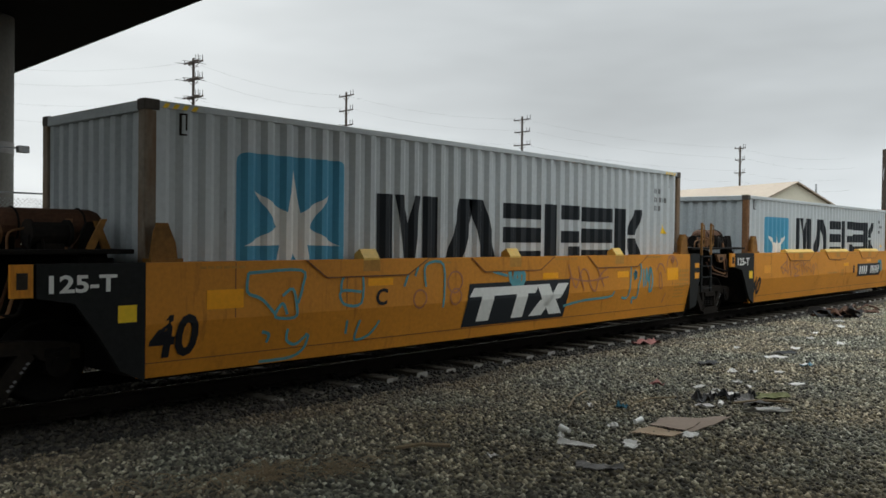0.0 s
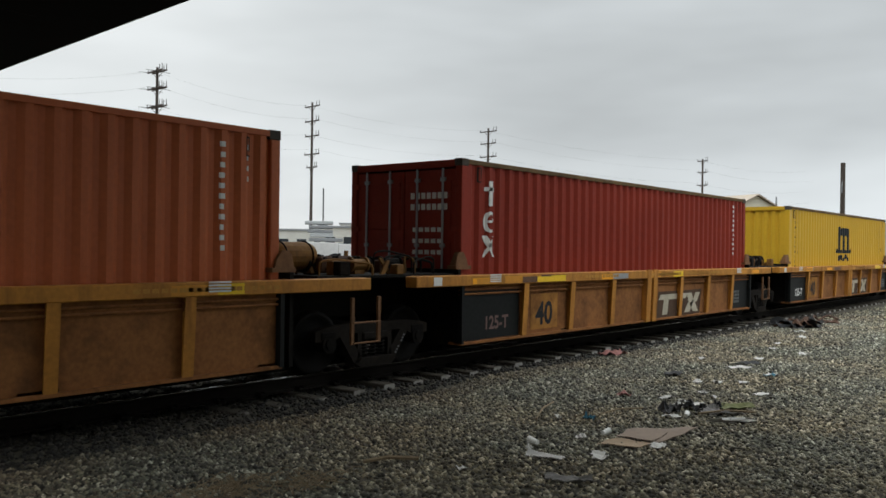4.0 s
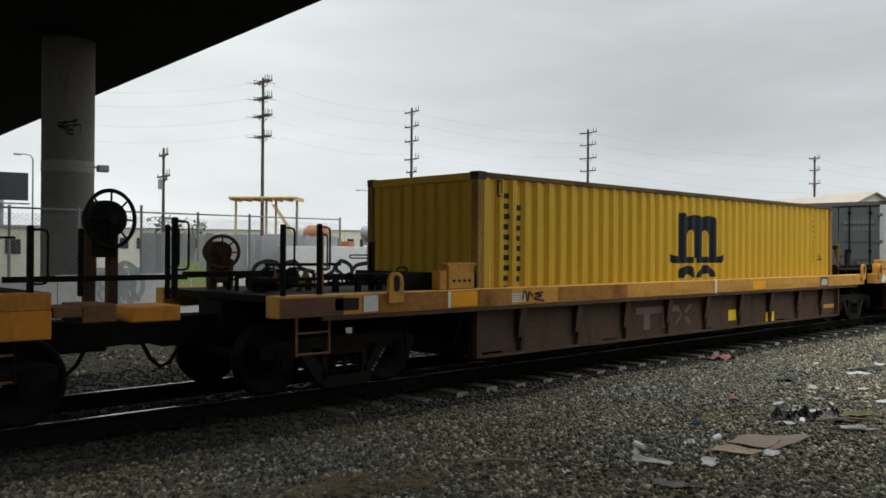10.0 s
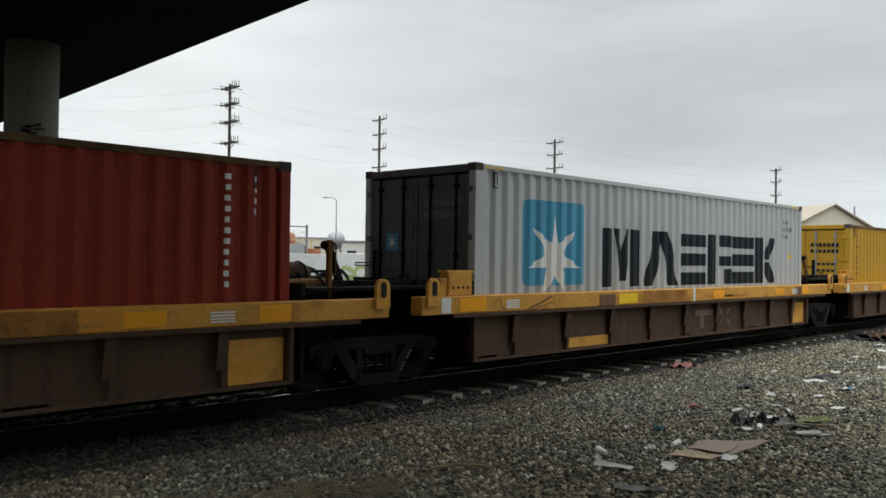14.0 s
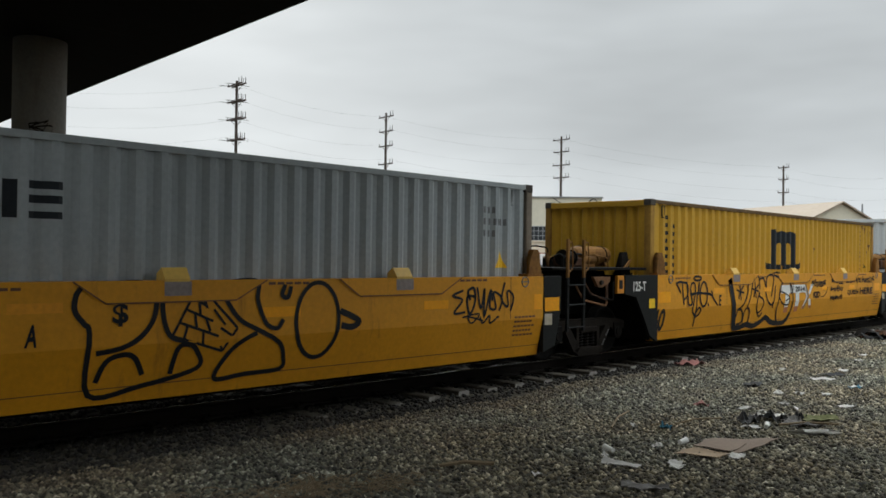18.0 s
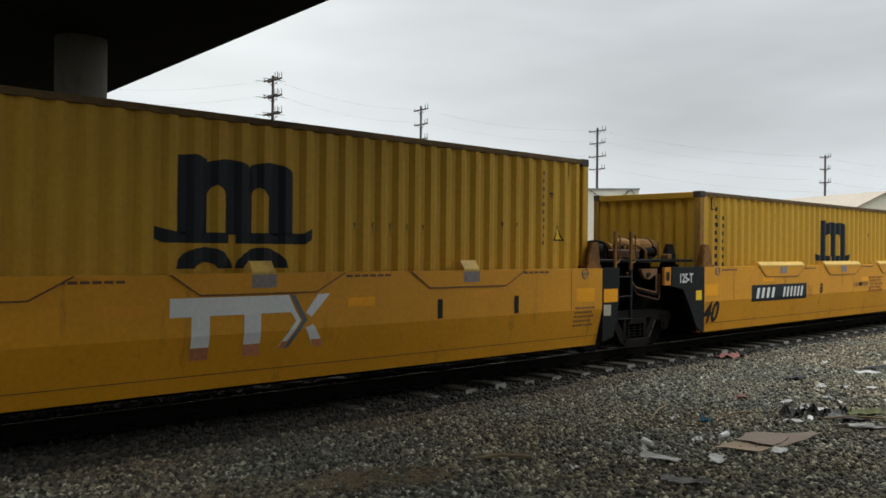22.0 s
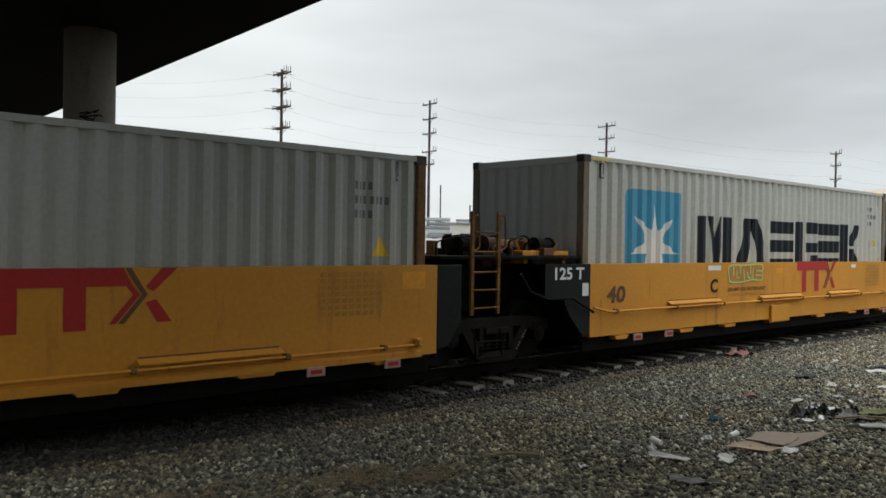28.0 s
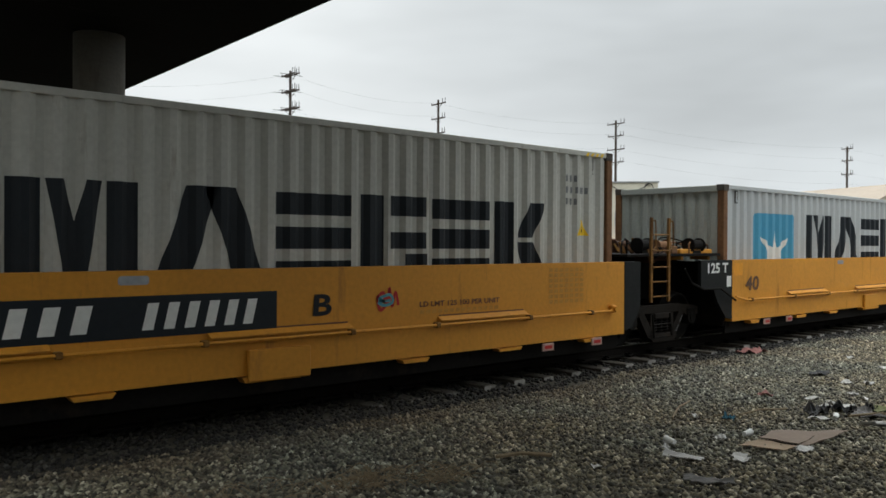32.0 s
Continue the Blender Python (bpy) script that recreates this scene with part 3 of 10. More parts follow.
# two more unseen walls, added to keep skylight off the container ends
for y0, y1 in ((-60.0, 5.2), (13.8, 70.0)):
    west = thing("wall_west", "plain unseen wall added behind the viaduct to block skylight", "wall", kind="structure")
    n = round((y1 - y0) / 6)
    for i in range(n):
        bm = bmesh.new()
        w = (y1 - y0) / n
        box(bm, -26.5, -26.0, y0 + i * w, y0 + (i + 1) * w - 0.03, -0.6, 15.0, 0.02)
        part("wall_panel", bm, "concrete", west)
COLUMN = (7.16, 23.43)


def column_mesh(bm):
    n = 40
    steps = [(-0.5, 0.665), (3.95, 0.665), (5.9, 0.667), (SOFFIT, 0.67)]
    rings = [[bm.verts.new((r * math.cos(math.tau * i / n), r * math.sin(math.tau * i / n), z)) for i in range(n)] for z, r in steps]
    for a, b in zip(rings, rings[1:]):
        for i in range(n):
            bm.faces.new((a[i], a[(i + 1) % n], b[(i + 1) % n], b[i]))
    bm.faces.new(rings[0][::-1]), bm.faces.new(rings[-1])


COL = shared(("column",), "concrete", column_mesh, smooth=True)
for p in (COLUMN, (COLUMN[0], -12.0), (COLUMN[0], 55.0), (0.2, -12.0)):
    part("column", COL, "", viaduct, "round grey concrete column", at=(*p, 0))
bm = bmesh.new()
n = 40
for z0, z1 in ((3.82, 4.12),):
    a = [bm.verts.new((0.674 * math.cos(math.tau * i / n), 0.674 * math.sin(math.tau * i / n), z0)) for i in range(n)]
    b = [bm.verts.new((0.674 * math.cos(math.tau * i / n), 0.674 * math.sin(math.tau * i / n), z1)) for i in range(n)]
    for i in range(n):
        bm.faces.new((a[i], a[(i + 1) % n], b[(i + 1) % n], b[i]))
part("painted_band", bm, "concrete_band", viaduct, "paler painted-over band round the column", at=(*COLUMN, 0))
bm = bmesh.new()
for s in range(3):
    rng = random.Random(s + 5)
    pts = smooth_path([(rng.uniform(-0.25, 0.3), 4.75 + rng.uniform(0, 0.45)) for _ in range(6)])
    vs = []
    for x, z in pts:
        aa = -2.0 + 0.15 + x / 0.62
        vs.append((0.678 * math.cos(aa), 0.678 * math.sin(aa), z))
    for p, q in zip(vs, vs[1:]):
        v = [bm.verts.new(c) for c in (p, q, (q[0], q[1], q[2] + 0.04), (p[0], p[1], p[2] + 0.04))]
        bm.faces.new(v)
part("spray_mark", bm, "underframe", viaduct, "dark sprayed scrawl on the column", at=(*COLUMN, 0))
# ---------------------------------------------------------------- containers
LONG, HALF, PITCH = 12.192, 1.219, 0.2786
FLOOR = 0.23
OUT, INN = HALF - 0.006, HALF - 0.056


def breaks():
    xs, x = [], 0.18
    while x < LONG - 0.3:
        xs += [x, x + 0.072, x + 0.140, x + 0.212]
        x += PITCH
    return xs + [x]


BREAKS = breaks()


def wave(x):
    """The depth of the corrugated side at x, as a distance from the middle of the box."""
    if x <= BREAKS[0] or x >= BREAKS[-1]:
        return OUT
    u = (x - BREAKS[0]) % PITCH
    if u < 0.072:
        return OUT
    if u < 0.140:
        return OUT + (INN - OUT) * (u - 0.072) / 0.068
    if u < 0.212:
        return INN
    return INN + (OUT - INN) * (u - 0.212) / (PITCH - 0.212)


def side_mesh(height):
    def make(bm):
        xs = [0.10] + BREAKS + [LONG - 0.10]
        z0, z1 = 0.15, height - 0.06
        lo = [bm.verts.new((x, -wave(x), z0)) for x in xs]
        hi = [bm.verts.new((x, -wave(x), z1)) for x in xs]
        lo2 = [bm.verts.new((x, -wave(x) + 0.004, z0)) for x in xs]
        hi2 = [bm.verts.new((x, -wave(x) + 0.004, z1)) for x in xs]
        for i in range(len(xs) - 1):
            bm.faces.new((lo[i], lo[i + 1], hi[i + 1], hi[i]))
            bm.faces.new((lo2[i], hi2[i], hi2[i + 1], lo2[i + 1]))
    return make


def end_mesh(height):
    def make(bm):
        ys, y = [], -1.04
        while y < 1.0:
            ys += [(y, 0.0), (y + 0.10, 0.0), (y + 0.145, 0.045), (y + 0.205, 0.045)]
            y += 0.25
        ys = [(-1.12, 0.0)] + ys + [(1.12, 0.0)]
        lo = [bm.verts.new((0.03 + d, yy, 0.15)) for yy, d in ys]
        hi = [bm.verts.new((0.03 + d, yy, height - 0.08)) for yy, d in ys]
        for i in range(len(ys) - 1):
            bm.faces.new((lo[i], hi[i], hi[i + 1], lo[i + 1]))
    return make


def casting_mesh(bm):
    box(bm, 0, 0.178, -0.162, 0, 0, 0.118, 0.008)


def on_side(bm, polys, lift=0.004):
    """Lays flat polygons (x, z) on the corrugated side, following its folds."""
    for poly in polys:
        bm.faces.new([bm.verts.new((x, 0, z)) for x, z in poly])
    xs = [v.co.x for v in bm.verts]
    for b in BREAKS:
        if min(xs) < b < max(xs):
            bmesh.ops.bisect_plane(bm, geom=bm.verts[:] + bm.edges[:] + bm.faces[:], plane_co=(b, 0, 0), plane_no=(1, 0, 0))
    for v in bm.verts:
        v.co.y, v.co.z = -wave(v.co.x) - lift, 0.957 * v.co.z + 0.114
    return bm


def rect(x0, x1, z0, z1, slant=0.0):
    return [(x0, z0), (x1, z0), (x1 + slant, z1), (x0 + slant, z1)]


def star_points(cx, cz, big, small, n=7, half_w=1.0):
    pts = []
    for i in range(2 * n):
        a = math.pi / 2 + math.pi * i / n
        r = big if i % 2 == 0 else small
        pts.append((cx + half_w * r * math.cos(a), cz + r * math.sin(a)))
    return pts


def rounded(x0, x1, z0, z1, r, n=4):
    pts = []
    for cx, cz, a0 in ((x1 - r, z0 + r, -90), (x1 - r, z1 - r, 0), (x0 + r, z1 - r, 90), (x0 + r, z0 + r, 180)):
        for i in range(n + 1):
            a = radians(a0 + 90 * i / n)
            pts.append((cx + r * math.cos(a), cz + r * math.sin(a)))
    return pts


def big_blocks(x0, x1, z0, z1):
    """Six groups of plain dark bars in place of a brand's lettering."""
    u, h = (x1 - x0) / 7.23, z1 - z0
    out = []
    out += [rect(x0, x0 + 0.30 * u, z0, z1), [(x0 + 0.34 * u, z1), (x0 + 0.50 * u, z0 + 0.1 * h), (x0 + 0.70 * u, z0 + 0.1 * h), (x0 + 0.86 * u, z1), (x0 + 0.70 * u, z1), (x0 + 0.60 * u, z0 + 0.62 * h), (x0 + 0.50 * u, z1)], rect(x0 + 0.90 * u, x0 + 1.2 * u, z0, z1)]
    a = x0 + 1.35 * u
    out += [rect(a, a + 0.36 * u, z0, z1, 0.36 * u), rect(a + 0.92 * u, a + 1.28 * u, z0, z1, -0.36 * u)]
    a = x0 + 2.70 * u
    for f in (0.0, 0.37, 0.74):
        out.append(rect(a + 0.05 * u, a + 1.05 * u, z0 + f * h, z0 + (f + 0.24) * h))
    a = x0 + 3.92 * u
    out += [rect(a, a + 0.34 * u, z0, z1), rect(a + 0.42 * u, a + 1.0 * u, z1 - 0.24 * h, z1), rect(a + 0.42 * u, a + 1.0 * u, z0 + 0.37 * h, z0 + 0.57 * h), rect(a + 0.66 * u, a + 1.02 * u, z0, z0 + 0.31 * h)]
    a = x0 + 5.03 * u
    for f in (0.0, 0.37, 0.74):
        out.append(rect(a + 0.03 * u, a + 1.05 * u, z0 + f * h, z0 + (f + 0.25) * h))
    a = x0 + 6.2 * u
    out += [rect(a, a + 0.34 * u, z0, z1), rect(a + 0.44 * u, a + 0.78 * u, z0 + 0.52 * h, z1, 0.24 * u), rect(a + 0.62 * u, a + 1.0 * u, z0, z0 + 0.46 * h, -0.2 * u)]
    return out


def column_bars(x0, x1, top, n, step, seed):
    rng = random.Random(seed)
    return [rect(x0 + rng.uniform(0, 0.02), x1 - rng.uniform(0, 0.02), top - (i + 0.62) * step, top - (i + 0.1) * step) for i in range(n)]


def row_bars(x0, x1, z0, z1, n, slant=0.0, gap=0.25):
    w = (x1 - x0) / n
    return [rect(x0 + i * w, x0 + (i + 1 - gap) * w, z0, z1, slant) for i in range(n)]


def container(lead, high, colour, style, label, doors=False, end_mat=None, post_mat=None, seed=0):
    h = 2.896 if high else 2.591
    root = thing("shipping_container", label, "shipping container", "containers on the train", (lead, TRACK_Y, FLOOR))
    end_mat, post_mat = end_mat or colour, post_mat or colour
    part("side_panel", shared(("side_panel", high), colour, side_mesh(h)), "", root)
    ob = part("side_panel", shared(("side_panel", high), colour, side_mesh(h)), "", root)
    ob.matrix_basis = pose(LONG, 0, 0, 0, 0, 180)
    bm = bmesh.new()
    box(bm, 0.05, LONG - 0.05, -HALF + 0.02, HALF - 0.02, h - 0.03, h - 0.012)
    for i in range(20):
        box(bm, 0.4 + i * 0.58, 0.62 + i * 0.58, -1.05, 1.05, h - 0.012, h - 0.002)
    part("roof", bm, colour, root)
    for sy in (-1, 1):
        bm = bmesh.new()
        y0, y1 = sorted((sy * (HALF - 0.06), sy * HALF))
        box(bm, 0.17, LONG - 0.17, y0, y1, h - 0.085, h - 0.01, 0.006)
        part("top_rail", bm, "rail_grimy" if style in ("wave", "tall") else colour, root, "dark brown top rail" if style in ("wave", "tall") else "")
        bm = bmesh.new()
        box(bm, 0.17, LONG - 0.17, y0, y1, 0.0, 0.16, 0.006)
        part("bottom_rail", bm, colour, root)
    bm = bmesh.new()
    box(bm, 0.1, LONG - 0.1, -1.1, 1.1, 0.08, 0.15)
    part("floor", bm, "underframe", root)
    for x0 in (0.0, LONG - 0.15):
        for sy in (-1, 1):
            bm = bmesh.new()
            y0, y1 = sorted((sy * (HALF - 0.14), sy * (HALF - 0.003)))
            box(bm, x0 + 0.003, x0 + 0.147, y0, y1, 0.11, h - 0.11, 0.012)
            part("corner_post", bm, post_mat, root)
    for x in (0, 1):
        for sy in (-1, 1):
            for z in (0, h - 0.118):
                ob = part("corner_casting", shared(("corner_casting",), "casting_worn", casting_mesh), "", root)
                ob.matrix_basis = (Matrix.Translation((LONG if x else 0, sy * HALF, z)) @ Matrix.Diagonal((-1 if x else 1, 1 if sy > 0 else -1, 1, 1)))
    for x in (0, 1):
        m = pose(LONG, 0, 0, 0, 0, 180) if x else pose(0, 0, 0)
        if doors and not x:
            for sy in (-1, 1):
                bm = bmesh.new()
                y0, y1 = sorted((sy * 0.01, sy * 1.07))
                box(bm, 0.03, 0.06, y0, y1, 0.16, h - 0.16, 0.006)
                for i in range(5):
                    z = 0.35 + i * (h - 0.7) / 4.6
                    box(bm, 0.018, 0.03, y0 + 0.08, y1 - 0.08, z, z + 0.3, 0.01)
                door = part("door", bm, end_mat, root, "steel container door with locking bars")
                for f in (0.28, 0.78):
                    bm = bmesh.new()
                    y = sy * f * 1.07
                    rod(bm, (0.0, y, 0.14), (0.0, y, h - 0.14), 0.019)
                    for z in (0.3, 0.95, 1.5, h - 0.35):
                        box(bm, -0.012, 0.03, y - 0.045, y + 0.045, z, z + 0.06)
                    box(bm, -0.03, -0.012, y - 0.02, y + 0.34, 1.08, 1.12)
                    part("locking_bar", bm, "galvanised" if style != "logo" else "underframe", door, "vertical locking bar with handle")
                for i in range(4):
                    bm = bmesh.new()
                    z = 0.32 + i * (h - 0.75) / 3
                    y0, y1 = sorted((sy * 1.02, sy * 1.16))
                    box(bm, -0.006, 0.03, y0, y1, z, z + 0.09, 0.01)
                    part("hinge", bm, end_mat, door)
            bm = bmesh.new()
            mark = "mark_white" if style == "tall" else "chalk" if style == "plain_red" else ("code_grey" if style == "logo" else "logo_black")
            for z in (h - 0.62, h - 0.8):
                for q in row_bars(0.15, 0.95, z, z + 0.1, 7):
                    bm.faces.new([bm.verts.new((0.012, -yy, zz)) for yy, zz in q])
            if style != "logo":
                for i in range(3):
                    z = h - 1.15 - i * 0.18
                    for q in row_bars(0.2, 0.85, z, z + 0.07, 5):
                        bm.faces.new([bm.verts.new((0.012, -yy, zz)) for yy, zz in q])
            if style == "logo":
                for pts, mt, lift, nm in ((rounded(0.42, 0.70, h - 1.30, h - 1.02, 0.03), "logo_blue", 0.014, "logo_square"), (star_points(0.56, h - 1.16, 0.11, 0.04), "logo_white", 0.010, "logo_star")):
                    sq = bmesh.new()
                    sq.faces.new([sq.verts.new((lift, yy, zz)) for yy, zz in pts])
                    part(nm, sq, mt, root, "small blue square with a white star on the door" if nm == "logo_square" else "")
            part("marking", bm, mark, root, "stencilled markings on the door, too small to read", kind="stuff")
        else:
            ob = part("end_panel", shared(("end_panel", high), end_mat, end_mesh(h)), "", root)
            ob.matrix_basis = m
        bm = bmesh.new()
        box(bm, 0.0, 0.07, -1.08, 1.08, h - 0.13, h - 0.015, 0.008)
        ob = part("end_header", bm, end_mat, root)
        ob.matrix_basis = m
        bm = bmesh.new()
        box(bm, 0.0, 0.07, -1.08, 1.08, 0.0, 0.16, 0.008)
        ob = part("end_sill", bm, end_mat, root)
        ob.matrix_basis = m
    # lashing cut-outs near the top of the side
    for x in (0.42, LONG - 0.52):
        bm = bmesh.new()
        on_side(bm, [rect(x, x + 0.022, h - 0.34, h - 0.13), rect(x + 0.06, x + 0.082, h - 0.30, h - 0.13), rect(x, x + 0.082, h - 0.13, h - 0.11), rect(x, x + 0.082, h - 0.36, h - 0.34)], 0.006)
        part("lashing_pocket", bm, "casting_dark", root, "narrow dark lashing pocket frame")
    f = FLOOR
    if style == "logo":
        q, b = (0.0, 0.0) if high else (-0.35, 0.06)

        def blue(bm): on_side(bm, [rounded(1.17, 2.80, 1.00 + q, 2.42 + q, 0.12)])
        def star(bm): on_side(bm, [star_points(1.98, 1.47 + q, 0.80, 0.27, 7, 0.92)], 0.008)
        part("logo_square", shared(("logo_square", high), "logo_blue", blue), "", root, "blue rounded square painted on the corrugation")
        part("logo_star", shared(("logo_star", high), "logo_white", star), "", root, "white seven-pointed star")
        for i, poly in enumerate(big_blocks(3.40, 10.62, 0.95 + b, 2.03 + b)):
            part("brand_bar", shared(("brand_bar", high, i), "logo_black", lambda bm: on_side(bm, [poly])), "", root, "black bar in place of lettering")
    if style == "line":
        bm = bmesh.new()
        on_side(bm, [rounded(0.33, 0.90, 1.63, 2.25, 0.05)])
        part("logo_square", bm, "logo_blue", root, "small blue square")
        bm = bmesh.new()
        on_side(bm, [star_points(0.615, 1.95, 0.27, 0.1, 7, 0.9)], 0.008)
        part("logo_star", bm, "logo_white", root)
        for i, poly in enumerate(big_blocks(1.06, 3.50, 1.73, 2.10) + [rect(3.74, 3.86, 1.73, 2.10), rect(3.92, 4.10, 1.73, 1.82), rect(4.16, 4.28, 1.73, 2.1), rect(4.36, 4.46, 1.73, 2.1),
                                                           rect(4.50, 4.62, 1.73, 2.1), rect(4.72, 5.04, 1.73, 1.80), rect(4.72, 5.04, 1.88, 1.96), rect(4.72, 5.04, 2.02, 2.10)]):
            part("brand_bar", shared(("brand_bar", "line", i), "logo_black", lambda bm: on_side(bm, [poly])), "", root, "black bar in place of lettering")
    if style == "wave":
        d = h - 2.896 + (0.07 if not high else 0.0)

        t, b = 2.40 + d, 1.55 + d

        def stem(bm): on_side(bm, [[(5.30, b), (5.64, b), (5.64, t - 0.02), (5.50, t + 0.02), (5.30, t)]])

        def hump(x0):
            def make(bm):
                outer = [(x0 + 0.54 * i / 8, t - 0.10 + 0.10 * math.sin(math.pi * (0.15 + 0.62 * i / 8)) - 0.07 * (i / 8) ** 4) for i in range(9)]
                inner = [(x0 + 0.21 * i / 8, t - 0.40 + 0.10 * math.sin(math.pi * i / 8)) for i in range(9)]
                polys = [[inner[i * 2], inner[i * 2 + 2], outer[i + 1], outer[i]] for i in range(3)]
                polys.append([(x0 + 0.21, b), (x0 + 0.54, b), outer[8], outer[7], outer[6], outer[5], outer[4], outer[3], inner[6], inner[8]])
                on_side(bm, polys)
            return make

        def foot(bm): on_side(bm, [[(5.06, b - 0.06), (5.16, b - 0.10), (5.9, b - 0.10), (5.9, b + 0.02), (5.3, b + 0.02), (5.16, b + 0.05), (5.06, b + 0.08)]])
        def tail(bm): on_side(bm, [[(5.98, b - 0.10), (6.86, b - 0.10), (6.97, b - 0.03), (6.97, b + 0.10), (6.84, b + 0.03), (5.98, b + 0.02)]])

        def arc(cx):
            def make(bm):
                o = [(cx + 0.33 * math.cos(math.pi * i / 8), b - 0.38 + 0.24 * math.sin(math.pi * i / 8)) for i in range(9)]
                q = [(cx + 0.13 * math.cos(math.pi * i / 8), b - 0.38 + 0.07 * math.sin(math.pi * i / 8)) for i in range(9)]
                on_side(bm, [[o[i], o[i + 1], q[i + 1], q[i]] for i in range(8)])
            return make
        for nm, make in (("stem", stem), ("hump", hump(5.64)), ("hump_two", hump(6.16)), ("foot", foot), ("tail", tail), ("arc", arc(5.62)), ("arc_two", arc(6.30))):
            part("emblem_" + nm.split("_")[0], shared(("emblem_" + nm, high), "logo_black", make), "", root, "black painted piece of the emblem")
        for i, poly in enumerate(column_bars(0.55, 0.70, h - 0.28, 13, 0.155, 3) + column_bars(0.84, 0.96, h - 0.45, 8, 0.155, 4)):
            part("brand_bar", shared(("brand_bar", "tall", high, i), "logo_black", lambda bm: on_side(bm, [poly])), "", root, "small black bar in place of lettering")
    if style == "tall":
        z = h - 0.32 if high else h - 0.90
        shapes = []
        if high:
            shapes.append(("brand_bar", [rect(0.72, 0.82, z - 0.42, z), rect(0.64, 0.90, z - 0.17, z - 0.10)]))
            z -= 0.50
        o = [(0.76 + 0.14 * math.cos(0.2 + 0.87 * math.tau * i / 14), z - 0.19 + 0.18 * math.sin(0.2 + 0.87 * math.tau * i / 14)) for i in range(15)]
        q = [(0.77 + 0.07 * math.cos(0.2 + 0.87 * math.tau * i / 14), z - 0.19 + 0.13 * math.sin(0.2 + 0.87 * math.tau * i / 14)) for i in range(15)]
        shapes.append(("brand_ring", [[o[i], o[i + 1], q[i + 1], q[i]] for i in range(14)]))
        shapes.append(("brand_bar", [rect(0.69, 0.86, z - 0.20, z - 0.16)]))
        z -= 0.42
        shapes.append(("brand_bar", [rect(0.60, 0.66, z - 0.36, z, 0.24)]))
        shapes.append(("brand_bar", [rect(0.82, 0.94, z - 0.36, z, -0.24)]))
        for nm, polys in shapes:
            bm = bmesh.new()
            on_side(bm, polys, 0.004 + 0.0015 * len(shapes))
            part(nm, bm, "logo_white", root, "white painted shape of a row")
    # codes and the warning triangle at the trailing end
    bm = bmesh.new()
    if style in ("tall", "plain_red"):
        on_side(bm, column_bars(11.30, 11.38, h - 0.2, 11, 0.125, seed) + column_bars(11.68, 11.75, h - 0.2, 4, 0.13, seed + 1))
        part("code_bar", bm, "mark_white", root, "column of small white code bars", kind="stuff")
    elif style == "wave":
        on_side(bm, column_bars(11.06, 11.13, h - 0.25, 10, 0.12, seed))
        part("code_bar", bm, "mark_brown", root, kind="stuff")
    else:
        on_side(bm, row_bars(11.05, 11.35, h - 0.50, h - 0.40, 4, 0, 0.45) + row_bars(11.05, 11.62, h - 0.68, h - 0.58, 7, 0, 0.45) + row_bars(11.05, 11.35, h - 0.86, h - 0.76, 4, 0, 0.45))
        part("code_bar", bm, "code_grey", root, "rows of small dark code bars", kind="stuff")
    if style in ("wave", "logo", "line"):
        bm = bmesh.new()
        z = h - 1.34
        on_side(bm, [[(11.32, z), (11.60, z), (11.46, z + 0.27)]])
        part("warning_triangle", bm, "casting_dark" if style == "wave" else "mark_yellow", root, "small warning triangle")
        bm = bmesh.new()
        on_side(bm, [[(11.36, z + 0.025), (11.56, z + 0.025), (11.46, z + 0.22)]], 0.008)
        part("warning_triangle", bm, "mark_yellow", root)
        if style == "logo":
            bm = bmesh.new()
            on_side(bm, [[(11.43, z + 0.05), (11.49, z + 0.05), (11.46, z + 0.17)]], 0.011)
            part("warning_symbol", bm, "casting_dark", root)
    if style in ("logo", "tall") and seed % 2:
        for q in row_bars(0.2, 0.66, h - 0.075, h - 0.02, 4, 0.04, 0.5) + row_bars(LONG - 0.68, LONG - 0.22, h - 0.075, h - 0.02, 4, 0.04, 0.5):
            bm = bmesh.new()
            on_side(bm, [q], 0.012)
            for v in bm.verts:
                v.co.y = -HALF - 0.004
            part("hazard_stripe", bm, "mark_yellow", root, "yellow height stripe at the top corner")
    return root
# ---------------------------------------------------------------- well cars
NEAR, TOPA, TOPC = 1.45, 1.48, 1.50
# the well cars' heights are scaled to fit the camera's view
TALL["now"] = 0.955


def wheel_mesh(bm):
    n = 28
    steps = [(-0.02, 0.08), (-0.02, 0.09), (0.0, 0.10), (0.01, 0.32), (-0.035, 0.36), (-0.04, 0.415), (-0.03, 0.42), (0.07, 0.42), (0.085, 0.445), (0.105, 0.445), (0.105, 0.36), (0.06, 0.33), (0.05, 0.1), (0.08, 0.09), (0.08, 0.05)]
    rings = [[bm.verts.new((r * math.cos(math.tau * i / n), y, r * math.sin(math.tau * i / n))) for i in range(n)] for y, r in steps]
    for a, b in zip(rings, rings[1:]):
        for i in range(n):
            bm.faces.new((a[i], a[(i + 1) % n], b[(i + 1) % n], b[i]))
    bm.faces.new(rings[0]), bm.faces.new(rings[-1])


def axle_mesh(bm):
    rod(bm, (0, -0.95, 0), (0, 0.95, 0), 0.08, 12)


